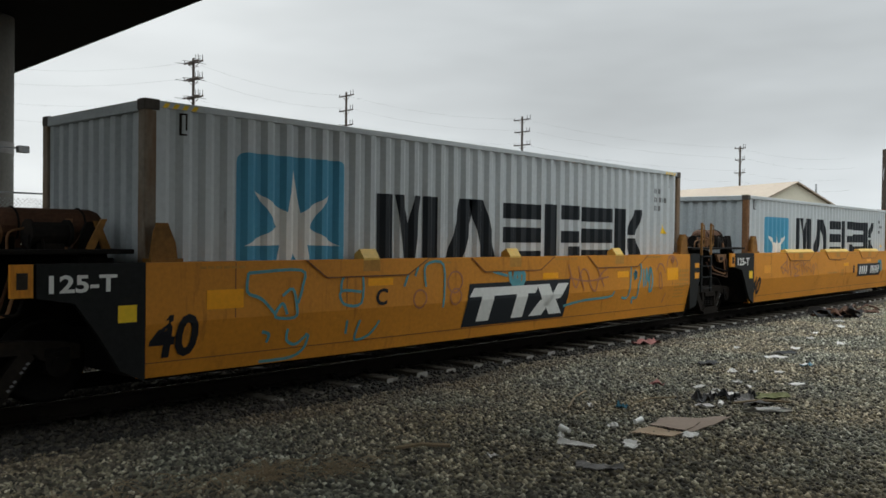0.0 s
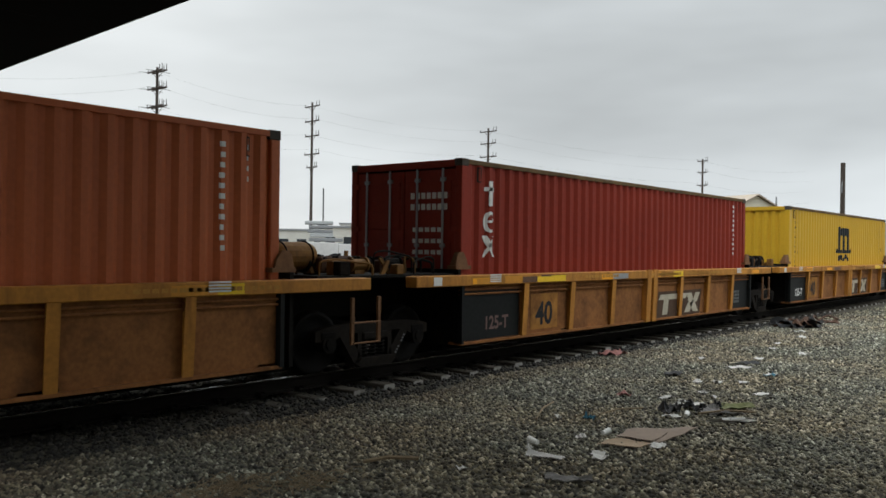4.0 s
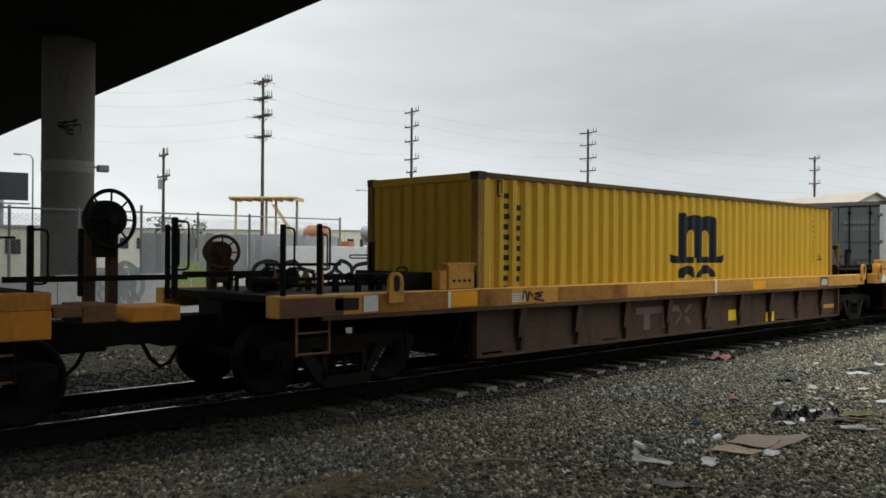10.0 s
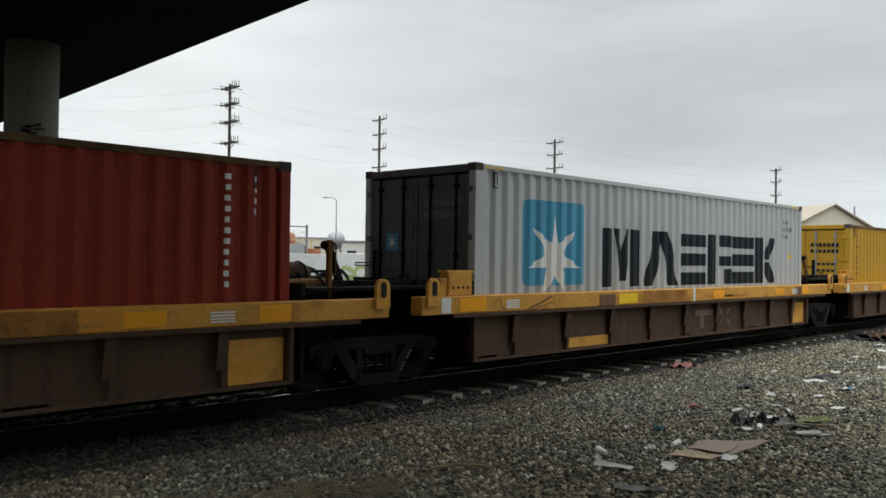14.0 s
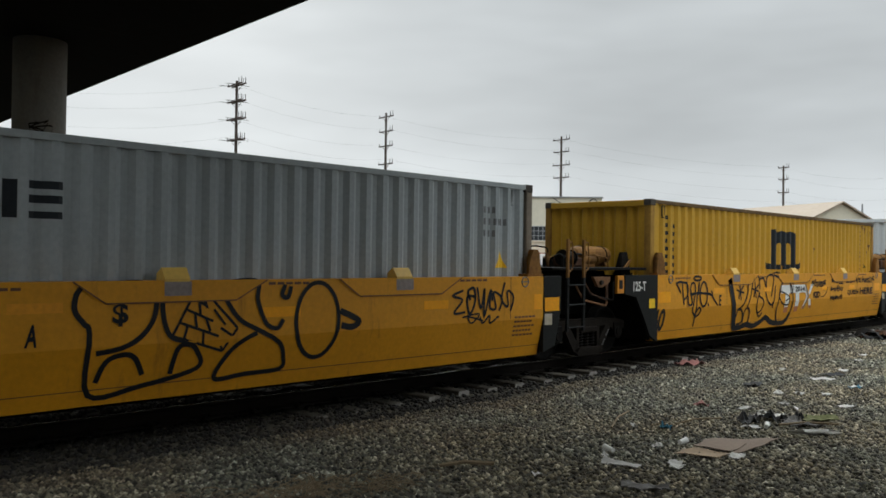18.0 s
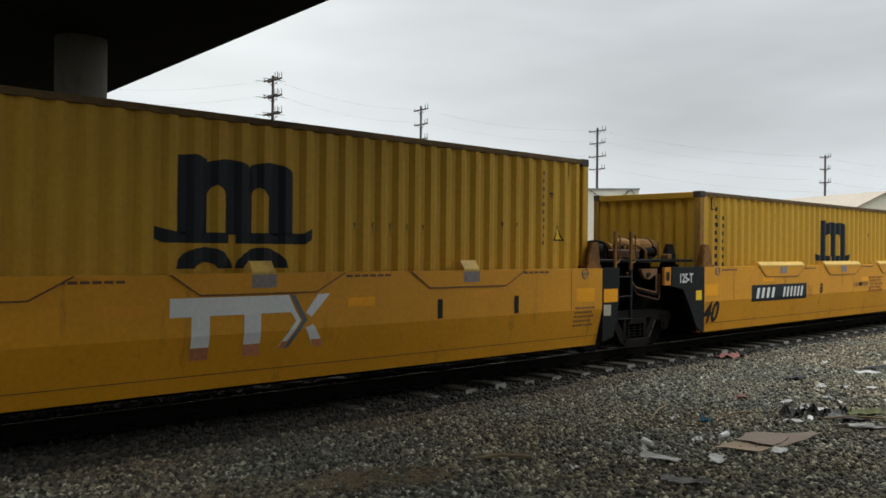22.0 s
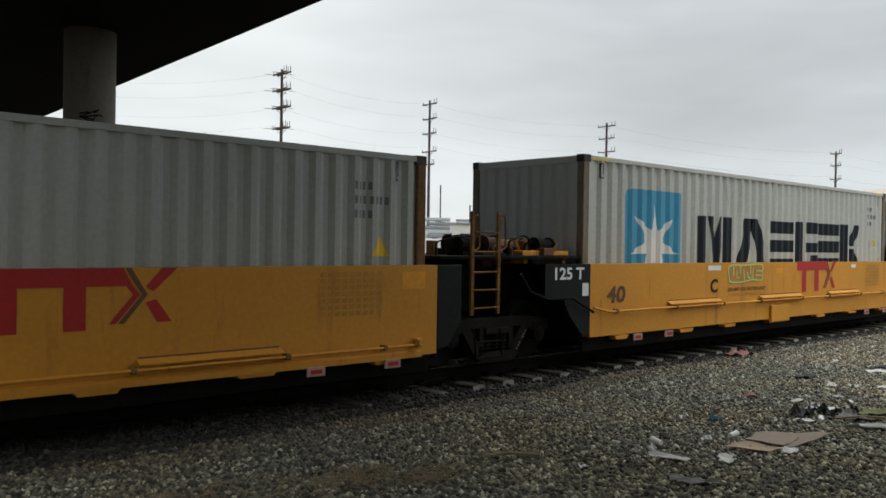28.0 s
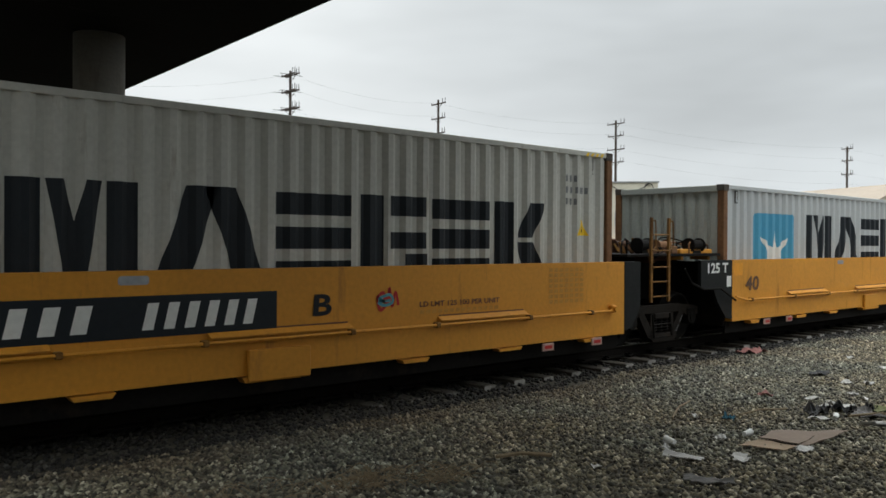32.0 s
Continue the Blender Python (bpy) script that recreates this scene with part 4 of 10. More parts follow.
def frame_mesh(bm):
    """A cast side frame: top member, sloping struts, bottom, with two window openings and a spring opening."""
    y0, y1 = -0.07, 0.07
    prism_y(bm, [(-1.12, 0.62), (-0.98, 0.66), (-0.55, 0.70), (0.55, 0.70), (0.98, 0.66), (1.12, 0.62), (1.12, 0.48), (0.80, 0.46), (0.62, 0.56), (-0.62, 0.56), (-0.80, 0.46), (-1.12, 0.48)], y0, y1)
    prism_y(bm, [(-0.70, 0.56), (-0.52, 0.56), (-0.28, 0.24), (-0.40, 0.12)], y0, y1)
    prism_y(bm, [(0.70, 0.56), (0.40, 0.12), (0.28, 0.24), (0.52, 0.56)], y0, y1)
    prism_y(bm, [(-0.42, 0.14), (0.42, 0.14), (0.30, 0.06), (-0.30, 0.06)], y0 - 0.03, y1 + 0.03)
    prism_y(bm, [(-0.36, 0.14), (0.36, 0.14), (0.30, 0.20), (-0.30, 0.20)], y0 - 0.05, y1 + 0.05)
    box(bm, -0.34, -0.26, y0, y1, 0.18, 0.58)
    box(bm, 0.26, 0.34, y0, y1, 0.18, 0.58)


def spring_mesh(bm):
    """A coil spring in one piece."""
    n, turns, rows = 10, 5, []
    for i in range(n * turns + 1):
        a = math.tau * i / n
        u = Vector((math.cos(a), math.sin(a), 0))
        rows.append([bm.verts.new(u * (0.06 + 0.018 * math.cos(b)) + Vector((0, 0, 0.21 + 0.25 * i / (n * turns) + 0.018 * math.sin(b)))) for b in (0, 1.57, 3.14, 4.71)])
    for p, q in zip(rows, rows[1:]):
        for i in range(4):
            bm.faces.new((p[i], p[(i + 1) % 4], q[(i + 1) % 4], q[i]))


def seat_mesh(bm):
    box(bm, -0.25, 0.25, -0.1, 0.1, 0.46, 0.56, 0.015)


def bearing_mesh(bm):
    rod(bm, (0, -0.10, 0), (0, 0.10, 0), 0.125, 14)
    rod(bm, (0, -0.12, 0), (0, -0.10, 0), 0.075, 10)
    box(bm, -0.13, 0.13, -0.09, 0.09, 0.06, 0.16, 0.01)


WHEELS = []


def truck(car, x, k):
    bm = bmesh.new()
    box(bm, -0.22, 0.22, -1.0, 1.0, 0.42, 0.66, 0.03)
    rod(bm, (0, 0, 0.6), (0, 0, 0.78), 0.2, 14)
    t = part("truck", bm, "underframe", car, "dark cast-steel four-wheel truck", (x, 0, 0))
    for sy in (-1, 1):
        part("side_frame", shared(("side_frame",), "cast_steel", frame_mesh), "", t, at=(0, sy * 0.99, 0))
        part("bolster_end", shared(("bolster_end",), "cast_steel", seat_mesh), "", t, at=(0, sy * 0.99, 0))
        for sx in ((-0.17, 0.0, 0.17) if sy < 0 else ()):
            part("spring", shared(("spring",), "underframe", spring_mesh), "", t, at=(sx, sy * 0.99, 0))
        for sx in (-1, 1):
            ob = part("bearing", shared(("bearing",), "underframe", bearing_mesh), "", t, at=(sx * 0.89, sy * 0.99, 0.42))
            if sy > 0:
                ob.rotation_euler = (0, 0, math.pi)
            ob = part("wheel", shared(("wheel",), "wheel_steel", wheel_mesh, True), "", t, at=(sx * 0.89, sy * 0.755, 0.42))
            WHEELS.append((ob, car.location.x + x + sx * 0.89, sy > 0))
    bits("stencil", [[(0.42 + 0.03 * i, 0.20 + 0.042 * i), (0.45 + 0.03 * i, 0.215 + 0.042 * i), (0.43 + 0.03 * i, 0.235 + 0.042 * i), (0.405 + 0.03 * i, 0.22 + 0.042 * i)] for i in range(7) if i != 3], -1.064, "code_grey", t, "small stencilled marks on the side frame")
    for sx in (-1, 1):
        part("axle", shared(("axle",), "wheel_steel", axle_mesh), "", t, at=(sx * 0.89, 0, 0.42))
    for sx in (-1, 1):
        bm = bmesh.new()
        box(bm, sx * 0.42 - 0.05, sx * 0.42 + 0.05, -0.85, 0.85, 0.3, 0.4, 0.01)
        part("brake_beam", bm, "underframe", t)
    return t


FOLD = 0.82


def patch(bm, poly, y):
    """A flat painted shape; on the folded side it is cut along the fold."""
    def add(pts):
        bm.faces.new([bm.verts.new((x, y(z) if callable(y) else y, z)) for x, z in pts])
    zs = [z for _, z in poly]
    if not callable(y) or min(zs) >= FOLD or max(zs) <= FOLD:
        return add(poly)
    for sign in (1, -1):
        out = []
        for (xa, za), (xb, zb) in zip(poly, poly[1:] + poly[:1]):
            if sign * (za - FOLD) >= 0:
                out.append((xa, za))
            if (za - FOLD) * (zb - FOLD) < 0:
                out.append((xa + (xb - xa) * (FOLD - za) / (zb - za), FOLD))
        add(out)


def bits(name, polys, y, mat, parent, label=""):
    """Painted or stuck-on pieces, each a part of its own."""
    for poly in polys:
        bm = bmesh.new()
        patch(bm, poly, y)
        part(name, bm, mat, parent, label)


def face_a(z):
    return -NEAR - 0.004 + (max(0.0, 0.82 - z)) * 0.2


def face_flat(z):
    return -NEAR - 0.004


def mirror(poly, flip):
    return [(LONG - x, z) for x, z in poly] if flip else poly


def wheel_hand(car, x, y, z, r=0.3, mat="rusty_iron", axis=(0.35, 1, 0), label="spoked hand brake wheel", slim=False):
    bm = bmesh.new()
    ring(bm, (x, y, z), axis, r, 0.023, 28, 6)
    w = Vector(axis).normalized()
    u = w.orthogonal().normalized()
    v = w.cross(u)
    hub = part("brake_wheel", bm, mat, car, label)
    c = Vector((x, y, z))
    bm = bmesh.new()
    rod(bm, c - w * 0.05, c + w * 0.05, 0.06, 10)
    part("boss", bm, mat, hub)
    for i in range(8):
        a = math.tau * i / 8
        e = u * math.cos(a) + v * math.sin(a)
        bm = bmesh.new()
        rod(bm, c + e * 0.05, c + e * r, 0.011, 5)
        part("spoke", bm, mat, hub)
    bm = bmesh.new()
    wide = 0.3 if slim else 0.66
    rod(bm, c + w * 0.05, c + w * 0.2, r * wide, 16)
    q = c + w * 0.13
    box(bm, q.x - 0.18 * wide, q.x + 0.18 * wide, q.y - 0.1, q.y + 0.1, q.z - 0.42, q.z, 0.02)
    part("gear_housing", bm, mat, hub, "gear housing of the brake")
    return hub


def reservoir(car, x0, x1, y, z, r, mat="rusty_iron", label="rusty air reservoir tank"):
    bm = bmesh.new()
    capsule_x(bm, x0, x1, y, z, r)
    t = part("air_reservoir", bm, mat, car, label, smooth=False)
    for f in (0.22, 0.78):
        bm = bmesh.new()
        ring(bm, (x0 + f * (x1 - x0), y, z), (1, 0, 0), r + 0.006, 0.012, 18, 5)
        part("strap", bm, "underframe", t)
    for f in (0.22, 0.78):
        bm = bmesh.new()
        x = x0 + f * (x1 - x0)
        prism_x(bm, [(y - r, z - r - 0.04), (y + r, z - r - 0.04), (y + r * 0.7, z - r * 0.6), (y - r * 0.7, z - r * 0.6)], x - 0.03, x + 0.03)
        part("saddle", bm, mat, t)
    return t


def valve_gear(car, x0, x1, y, z, seed, mat="rusty_iron"):
    """Brake valves, cylinders and pipes on a platform."""
    rng = random.Random(seed)
    bm = bmesh.new()
    box(bm, x0, x0 + 0.3 * (x1 - x0), y - 0.16, y + 0.16, z, z + 0.24, 0.03)
    rod(bm, (x0 + 0.35 * (x1 - x0), y, z + 0.14), (x0 + 0.85 * (x1 - x0), y, z + 0.14), 0.11, 12)
    rod(bm, (x0 + 0.85 * (x1 - x0), y, z + 0.14), (x1, y, z + 0.14), 0.03, 8)
    v = part("brake_valve", bm, mat, car, "rusty brake valve and cylinder")
    for i in range(4):
        bm = bmesh.new()
        pts = [(rng.uniform(x0, x1), y + rng.uniform(-0.25, 0.25), z + rng.uniform(0.02, 0.3)) for _ in range(4)]
        bent(bm, smooth_path3(pts), 0.016, 5)
        part("air_pipe", bm, "underframe", v)
    return v


def gear(car, x0, x1, y0, y1, z, seed, top=0.45, mat="rusty_iron"):
    """Brake rigging crowded on an end platform: cylinders, elbow pipes, levers and brackets."""
    rng = random.Random(seed)
    w = x1 - x0
    for i in range(3):
        x, y, r, ln = x0 + w * (0.08 + 0.3 * i + rng.uniform(0, 0.08)), rng.uniform(y0 + 0.1, y1 - 0.1), rng.uniform(0.07, 0.12), rng.uniform(0.22, 0.4)
        bm = bmesh.new()
        rod(bm, (x, y, z + r + 0.05), (x + ln, y, z + r + 0.05), r, 12)
        for q in (0.0, ln):
            rod(bm, (x + q - 0.015, y, z + r + 0.05), (x + q + 0.015, y, z + r + 0.05), r + 0.03, 12)
        box(bm, x + 0.05, x + ln - 0.05, y - r * 0.7, y + r * 0.7, z, z + 0.06)
        part("brake_cylinder", bm, mat if i % 2 else "underframe", car, "dirty brake cylinder with flanges")
    for i in range(5):
        x, y = rng.uniform(x0, x1), rng.uniform(y0, y1)
        h = rng.uniform(0.1, top)
        dx, dy = rng.uniform(-0.5, 0.5) * w, rng.uniform(-0.3, 0.3)
        bm = bmesh.new()
        bent(bm, smooth_path3([(x, y, z), (x, y, z + h), (x + dx * 0.3, y + dy * 0.3, z + h + 0.03), (x + dx, y + dy, z + h * 0.8), (x + dx, y + dy, z)]), rng.uniform(0.012, 0.022), 6)
        part("air_pipe", bm, ("underframe", mat)[i % 2], car)
    for i in range(4):
        x, y = rng.uniform(x0, x1), rng.uniform(y0, y1)
        h, d = rng.uniform(0.15, top), rng.uniform(-0.2, 0.2)
        bm = bmesh.new()
        prism_y(bm, [(x, z), (x + 0.09, z), (x + 0.06 + d, z + h), (x + d, z + h)], y - 0.014, y + 0.014)
        part("lever", bm, (mat, "dirty_yellow")[i % 2], car)
    for i in range(3):
        x, y = rng.uniform(x0, x1 - 0.15), rng.uniform(y0, y1)
        bm = bmesh.new()
        box(bm, x, x + rng.uniform(0.1, 0.22), y - 0.07, y + 0.07, z, z + rng.uniform(0.08, 0.24), 0.012)
        part("bracket", bm, ("dirty_yellow", "underframe", mat)[i], car)


def smooth_path3(pts):
    """Rounds the corners of a bent pipe."""
    out = [Vector(pts[0])]
    for a, b, c in zip(pts, pts[1:], pts[2:]):
        a, b, c = Vector(a), Vector(b), Vector(c)
        r = min(0.06, (a - b).length * 0.4, (c - b).length * 0.4)
        p, q = b + (a - b).normalized() * r, b + (c - b).normalized() * r
        out += [p, (p + q) * 0.25 + b * 0.5, q]
    return out + [Vector(pts[-1])]


def hose(car, x, y, z0, dx):
    bm = bmesh.new()
    pts = [(x, y, z0)] + [(x + dx * t, y, z0 - 0.5 * math.sin(math.pi * t * 0.9)) for t in (0.2, 0.4, 0.6, 0.8, 1.0)]
    bent(bm, pts, 0.025, 6)
    return part("air_hose", bm, "underframe", car)


def coupler(car, x0, d):
    """Draft sill and knuckle coupler; d: which way it points along x."""
    bm = bmesh.new()
    a, b = sorted((x0, x0 + d * 1.2))
    box(bm, a, b, -0.2, 0.2, 0.62, 0.98, 0.02)
    c = part("draft_sill", bm, "underframe", car)
    bm = bmesh.new()
    a, b = sorted((x0 + d * 1.15, x0 + d * 1.62))
    box(bm, a, b, -0.09, 0.09, 0.72, 0.92, 0.03)
    xk = x0 + d * 1.68
    prism_y(bm, [(xk - 0.17, 0.66), (xk + 0.15, 0.68), (xk + 0.19, 0.82), (xk + 0.15, 0.96), (xk - 0.17, 0.98)], -0.17, 0.17)
    part("coupler", bm, "wheel_steel", c, "knuckle coupler")


def guide(car, x, flip, mat="dirty_yellow", y=-1.30, h=0.42):
    """A tapered container guide at the corner of the well."""
    bm = bmesh.new()
    s = -1 if flip else 1
    prism_y(bm, [(x - s * 0.15, 1.49), (x + s * 0.17, 1.49), (x + s * 0.14, 1.49 + 0.5 * h), (x + s * 0.05, 1.49 + h), (x - s * 0.05, 1.49 + h), (x - s * 0.10, 1.49 + 0.8 * h)], y - 0.07, y - 0.03)
    prism_x(bm, [(y - 0.03, 1.49), (y + 0.16, 1.49), (y + 0.04, 1.49 + h), (y - 0.03, 1.49 + h)], x - 0.03, x + 0.03)
    box(bm, min(x - s * 0.15, x + s * 0.22), max(x - s * 0.15, x + s * 0.22), y - 0.09, y + 0.09, 1.46, 1.52)
    return part("container_guide", bm, mat, car, "tapered steel corner guide")


def ladder_pair(car, xs, y, z0, z1, mat="black_paint", rungs=(), low="black_paint", deck=1.45):
    """Two hand posts over a dark ladder."""
    for x in xs:
        if z1 > deck + 0.2:
            bm = bmesh.new()
            box(bm, x - 0.03, x + 0.03, y - 0.02, y + 0.02, deck + 0.001, z1, 0.006)
            bent(bm, smooth_path3([(x + 0.03, y, z1 - 0.06), (x + 0.12, y, z1 - 0.04), (x + 0.14, y, z1 - 0.5), (x + 0.03, y, z1 - 0.55)]), 0.012, 5)
            part("handrail_post", bm, mat, car)
        bm = bmesh.new()
        box(bm, x - 0.03, x + 0.03, y - 0.02, y + 0.02, z0, min(deck, z1), 0.006)
        part("ladder_rail", bm, low, car)
    for z in rungs:
        bm = bmesh.new()
        rod(bm, (xs[0], y - 0.03, z), (xs[1], y - 0.03, z), 0.013, 6)
        part("ladder_rung", bm, low, car)


def under_deck(car, x, z, seed):
    """Rusty lug with a pin and a bent pipe below the walkway, between ladder and end plate."""
    rng = random.Random(seed)
    bm = bmesh.new()
    prism_y(bm, [(x - 0.3, z), (x + 0.2, z), (x + 0.18, z - 0.09), (x - 0.04, z - 0.19), (x - 0.18, z - 0.17)], -1.36, -1.30)
    lug = part("lug_plate", bm, "post_rust", car, "rusty lug plate with a pin")
    bm = bmesh.new()
    rod(bm, (x - 0.1, -1.40, z - 0.1), (x - 0.1, -1.36, z - 0.1), 0.04, 12)
    part("pin", bm, "casting_dark", lug)
    for i in range(3):
        bm = bmesh.new()
        a, b, c = x - rng.uniform(0.4, 0.7), x + rng.uniform(0.1, 0.5), rng.uniform(-0.15, 0.05)
        bent(bm, smooth_path3([(a, -1.25, z - 0.05 + c), (a + 0.15, -1.3, z - 0.3 + c), (b, -1.3, z - 0.42 + c), (b + 0.15, -1.2, z - 0.1)]), 0.018, 6)
        part("air_pipe", bm, ("underframe", "post_rust", "rusty_iron")[i], car)


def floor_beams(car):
    # strip added on the far side to block light under the car
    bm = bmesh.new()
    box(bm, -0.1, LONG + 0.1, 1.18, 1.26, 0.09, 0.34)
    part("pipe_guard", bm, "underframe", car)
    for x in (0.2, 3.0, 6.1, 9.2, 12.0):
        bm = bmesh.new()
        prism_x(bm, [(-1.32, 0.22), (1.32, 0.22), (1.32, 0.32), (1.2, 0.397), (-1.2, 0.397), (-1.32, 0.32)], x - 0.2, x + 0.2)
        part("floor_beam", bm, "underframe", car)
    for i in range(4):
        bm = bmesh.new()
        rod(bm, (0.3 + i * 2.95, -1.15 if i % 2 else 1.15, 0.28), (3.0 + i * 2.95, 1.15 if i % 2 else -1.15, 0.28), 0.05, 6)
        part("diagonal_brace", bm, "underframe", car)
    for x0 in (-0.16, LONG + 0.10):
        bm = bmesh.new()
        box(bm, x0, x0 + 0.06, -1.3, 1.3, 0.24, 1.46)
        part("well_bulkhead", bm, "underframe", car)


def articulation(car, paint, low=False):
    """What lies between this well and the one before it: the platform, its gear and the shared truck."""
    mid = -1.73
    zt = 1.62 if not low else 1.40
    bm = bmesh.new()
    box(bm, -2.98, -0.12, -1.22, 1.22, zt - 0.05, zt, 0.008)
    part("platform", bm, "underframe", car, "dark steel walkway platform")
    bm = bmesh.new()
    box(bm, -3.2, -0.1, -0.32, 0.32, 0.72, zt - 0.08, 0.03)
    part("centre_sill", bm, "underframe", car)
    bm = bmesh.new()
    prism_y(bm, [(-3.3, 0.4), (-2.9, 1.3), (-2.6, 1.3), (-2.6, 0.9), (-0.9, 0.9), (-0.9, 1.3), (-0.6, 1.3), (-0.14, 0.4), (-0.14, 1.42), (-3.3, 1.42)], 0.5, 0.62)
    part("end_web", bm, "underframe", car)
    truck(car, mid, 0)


def sill_a(car, x0, x1, paint):
    prof = lambda s: [(s * NEAR, TOPA), (s * NEAR, 0.82), (s * (NEAR - 0.12), 0.225), (s * (NEAR - 0.25), 0.225), (s * (NEAR - 0.25), 0.29), (s * (NEAR - 0.13), 0.82), (s * (NEAR - 0.13), TOPA - 0.03), (s * (NEAR - 0.2), TOPA - 0.03), (s * (NEAR - 0.2), TOPA)]
    for s in (-1, 1):
        bm = bmesh.new()
        prism_x(bm, prof(s), x0, x1)
        part("side_sill", bm, paint, car, "deep folded side plate of the well")


def car_a(k, lead, paint, shift, left_end, right_end, opts):
    """A smooth-sided well car unit."""
    car = thing("well_car", opts["label"], "well car", "well cars of the train", (lead + shift, TRACK_Y, 0))
    x0, x1 = (-0.20 if left_end else -0.12), LONG - 0.006
    sill_a(car, x0, x1, paint)
    floor_beams(car)
    fy = face_a
    # a weld seam near the foot and stiffener plates under the rim
    bits("weld_seam", [rect(x0, x1, 0.385, 0.395)] + [rect(x, x + 0.012, 0.83, 1.47) for x in (0.95, 2.6, 11.4)], fy, "mark_brown", car)
    long_hood = opts.get("hoods")
    for i, x in enumerate((1.95, 5.03, 8.2)):
        bm = bmesh.new()
        prism_y(bm, [(x + 0.32, 1.26), (x + 1.75, 1.26), (x + 2.15, 1.485), (x, 1.485)], -NEAR - 0.012, -NEAR + 0.002)
        p = part("pocket_plate", bm, paint, car)
        # brown line painted round the plate's edge in place of a shaded gap
        bm = bmesh.new()
        ribbon(bm, [(x, 1.48), (x + 0.32, 1.255), (x + 1.75, 1.255), (x + 2.15, 1.48)], 0.016, lambda z: -NEAR - 0.015)
        part("shadow_gap", bm, "mark_brown", p)
        bm = bmesh.new()
        w0, w1 = (x + 0.05, x + 2.05) if long_hood else (x + 0.92, x + 1.20)
        prism_x(bm, [(-NEAR - 0.02, 1.47), (-NEAR - 0.02, 1.50), (-NEAR + 0.06, 1.57 if long_hood else 1.62), (-NEAR + 0.16, 1.55), (-NEAR + 0.16, 1.47)], w0, w1)
        part("pocket_hood", bm, "hood_yellow", car, "paler yellow hood over the pocket")
        bm = bmesh.new()
        patch(bm, rect(x + 0.92, x + 1.22, 1.32, 1.47), -NEAR - 0.017)
        part("notice", bm, "chalk" if k > 11 else "mark_faint", car)
    bm = bmesh.new()
    for i in range(5):
        for q in row_bars(11.5, 12.0 - 0.07 * (i % 2), 0.84 - i * 0.07, 0.87 - i * 0.07, 6, gap=0.2):
            patch(bm, q, fy)
    for q in row_bars(3.6, 4.6, 1.40, 1.43, 9, gap=0.2) + row_bars(7.2, 7.9, 1.42, 1.45, 6, gap=0.2) + row_bars(10.2, 10.9, 1.42, 1.45, 6, gap=0.2) + row_bars(0.5, 1.1, 1.40, 1.43, 6, gap=0.2):
        patch(bm, q, fy)
    part("stencil", bm, "mark_brown" if k > 11 else "mark_faint", car, "rows of stencilled notices, too small to read", kind="stuff")
    if k > 11:
        for x in (0.34, 11.74):
            if (x < 1 and left_end) or (x > 1 and right_end):
                continue
            bm = bmesh.new()
            ring(bm, (x, -NEAR - 0.003, 1.40), (0, 1, 0), 0.075, 0.01, 20, 4)
            rod(bm, (x - 0.09, -NEAR - 0.004, 1.40), (x + 0.09, -NEAR - 0.004, 1.40), 0.012, 4)
            part("roundel", bm, "code_grey", car, "small dark roundel painted near the top edge")
    if not left_end:
        bm = bmesh.new()
        prism_y(bm, [(-1.21, 1.485), (-0.125, 1.485), (-0.125, 0.22), (-0.39, 0.36), (-0.62, 0.75), (-0.85, 1.08), (-1.21, 1.15)], -NEAR - 0.002, -NEAR + 0.06)
        pl = part("end_plate", bm, "black_paint", car, "black end plate")
        bm = bmesh.new()
        write(bm, "125-T", *((-1.1, -0.43) if k < 2 else (-0.95, -0.53)), 1.19, 1.37, -NEAR - 0.007)
        part("marking", bm, "mark_white", pl, "white stencilled 125-T")
        bm = bmesh.new()
        patch(bm, rect(-0.42, -0.22, 0.86, 1.04), -NEAR - 0.006)
        part("sticker", bm, "mark_yellow", pl)
        bm = bmesh.new()
        prism_y(bm, [(-1.44, 1.48), (-1.24, 1.48), (-1.24, 1.16), (-1.44, 1.16)], -NEAR + 0.0, -NEAR + 0.05)
        st = part("stake_pocket", bm, "car_yellow_old", car)
        bm = bmesh.new()
        box(bm, -1.39, -1.29, -NEAR - 0.006, -NEAR - 0.001, 1.24, 1.40)
        part("slot", bm, "casting_dark", st)
        articulation(car, paint)
        guide(car, 0.12, False, "dirty_yellow")
        guide(car, -0.45, False, "underframe", y=-0.9)
        if opts.get("gear", "cyl") == "cyl":
            reservoir(car, -1.35, -0.15, -0.55, 1.86, 0.19, "rusty_iron" if k < 2 else "dirty_yellow")
            valve_gear(car, -2.2, -1.4, -0.6, 1.63, k)
            gear(car, -2.6, -0.3, -1.1, 0.2, 1.62, 300 + k, 0.3)
            ladder_pair(car, (-2.80, -2.34), -1.36, 0.62, 2.18, "dirty_yellow", (0.7, 0.95, 1.2, 1.42))
            gear(car, -2.5, -0.5, -1.15, -0.6, 1.62, 410 + k, 0.32, "post_rust")
            under_deck(car, -1.72, 1.46, k)
        else:
            ladder_pair(car, (-2.81, -2.37), -1.40, 0.55, 2.1, "dirty_yellow", (0.62, 1.0, 1.33))
            bm = bmesh.new()
            box(bm, -1.9, -1.2, -0.8, -0.4, 1.62, 1.8, 0.03)
            part("valve_box", bm, "rusty_iron", car)
            gear(car, -2.3, -0.5, -1.1, -0.2, 1.62, 320 + k, 0.35, "dirty_yellow")
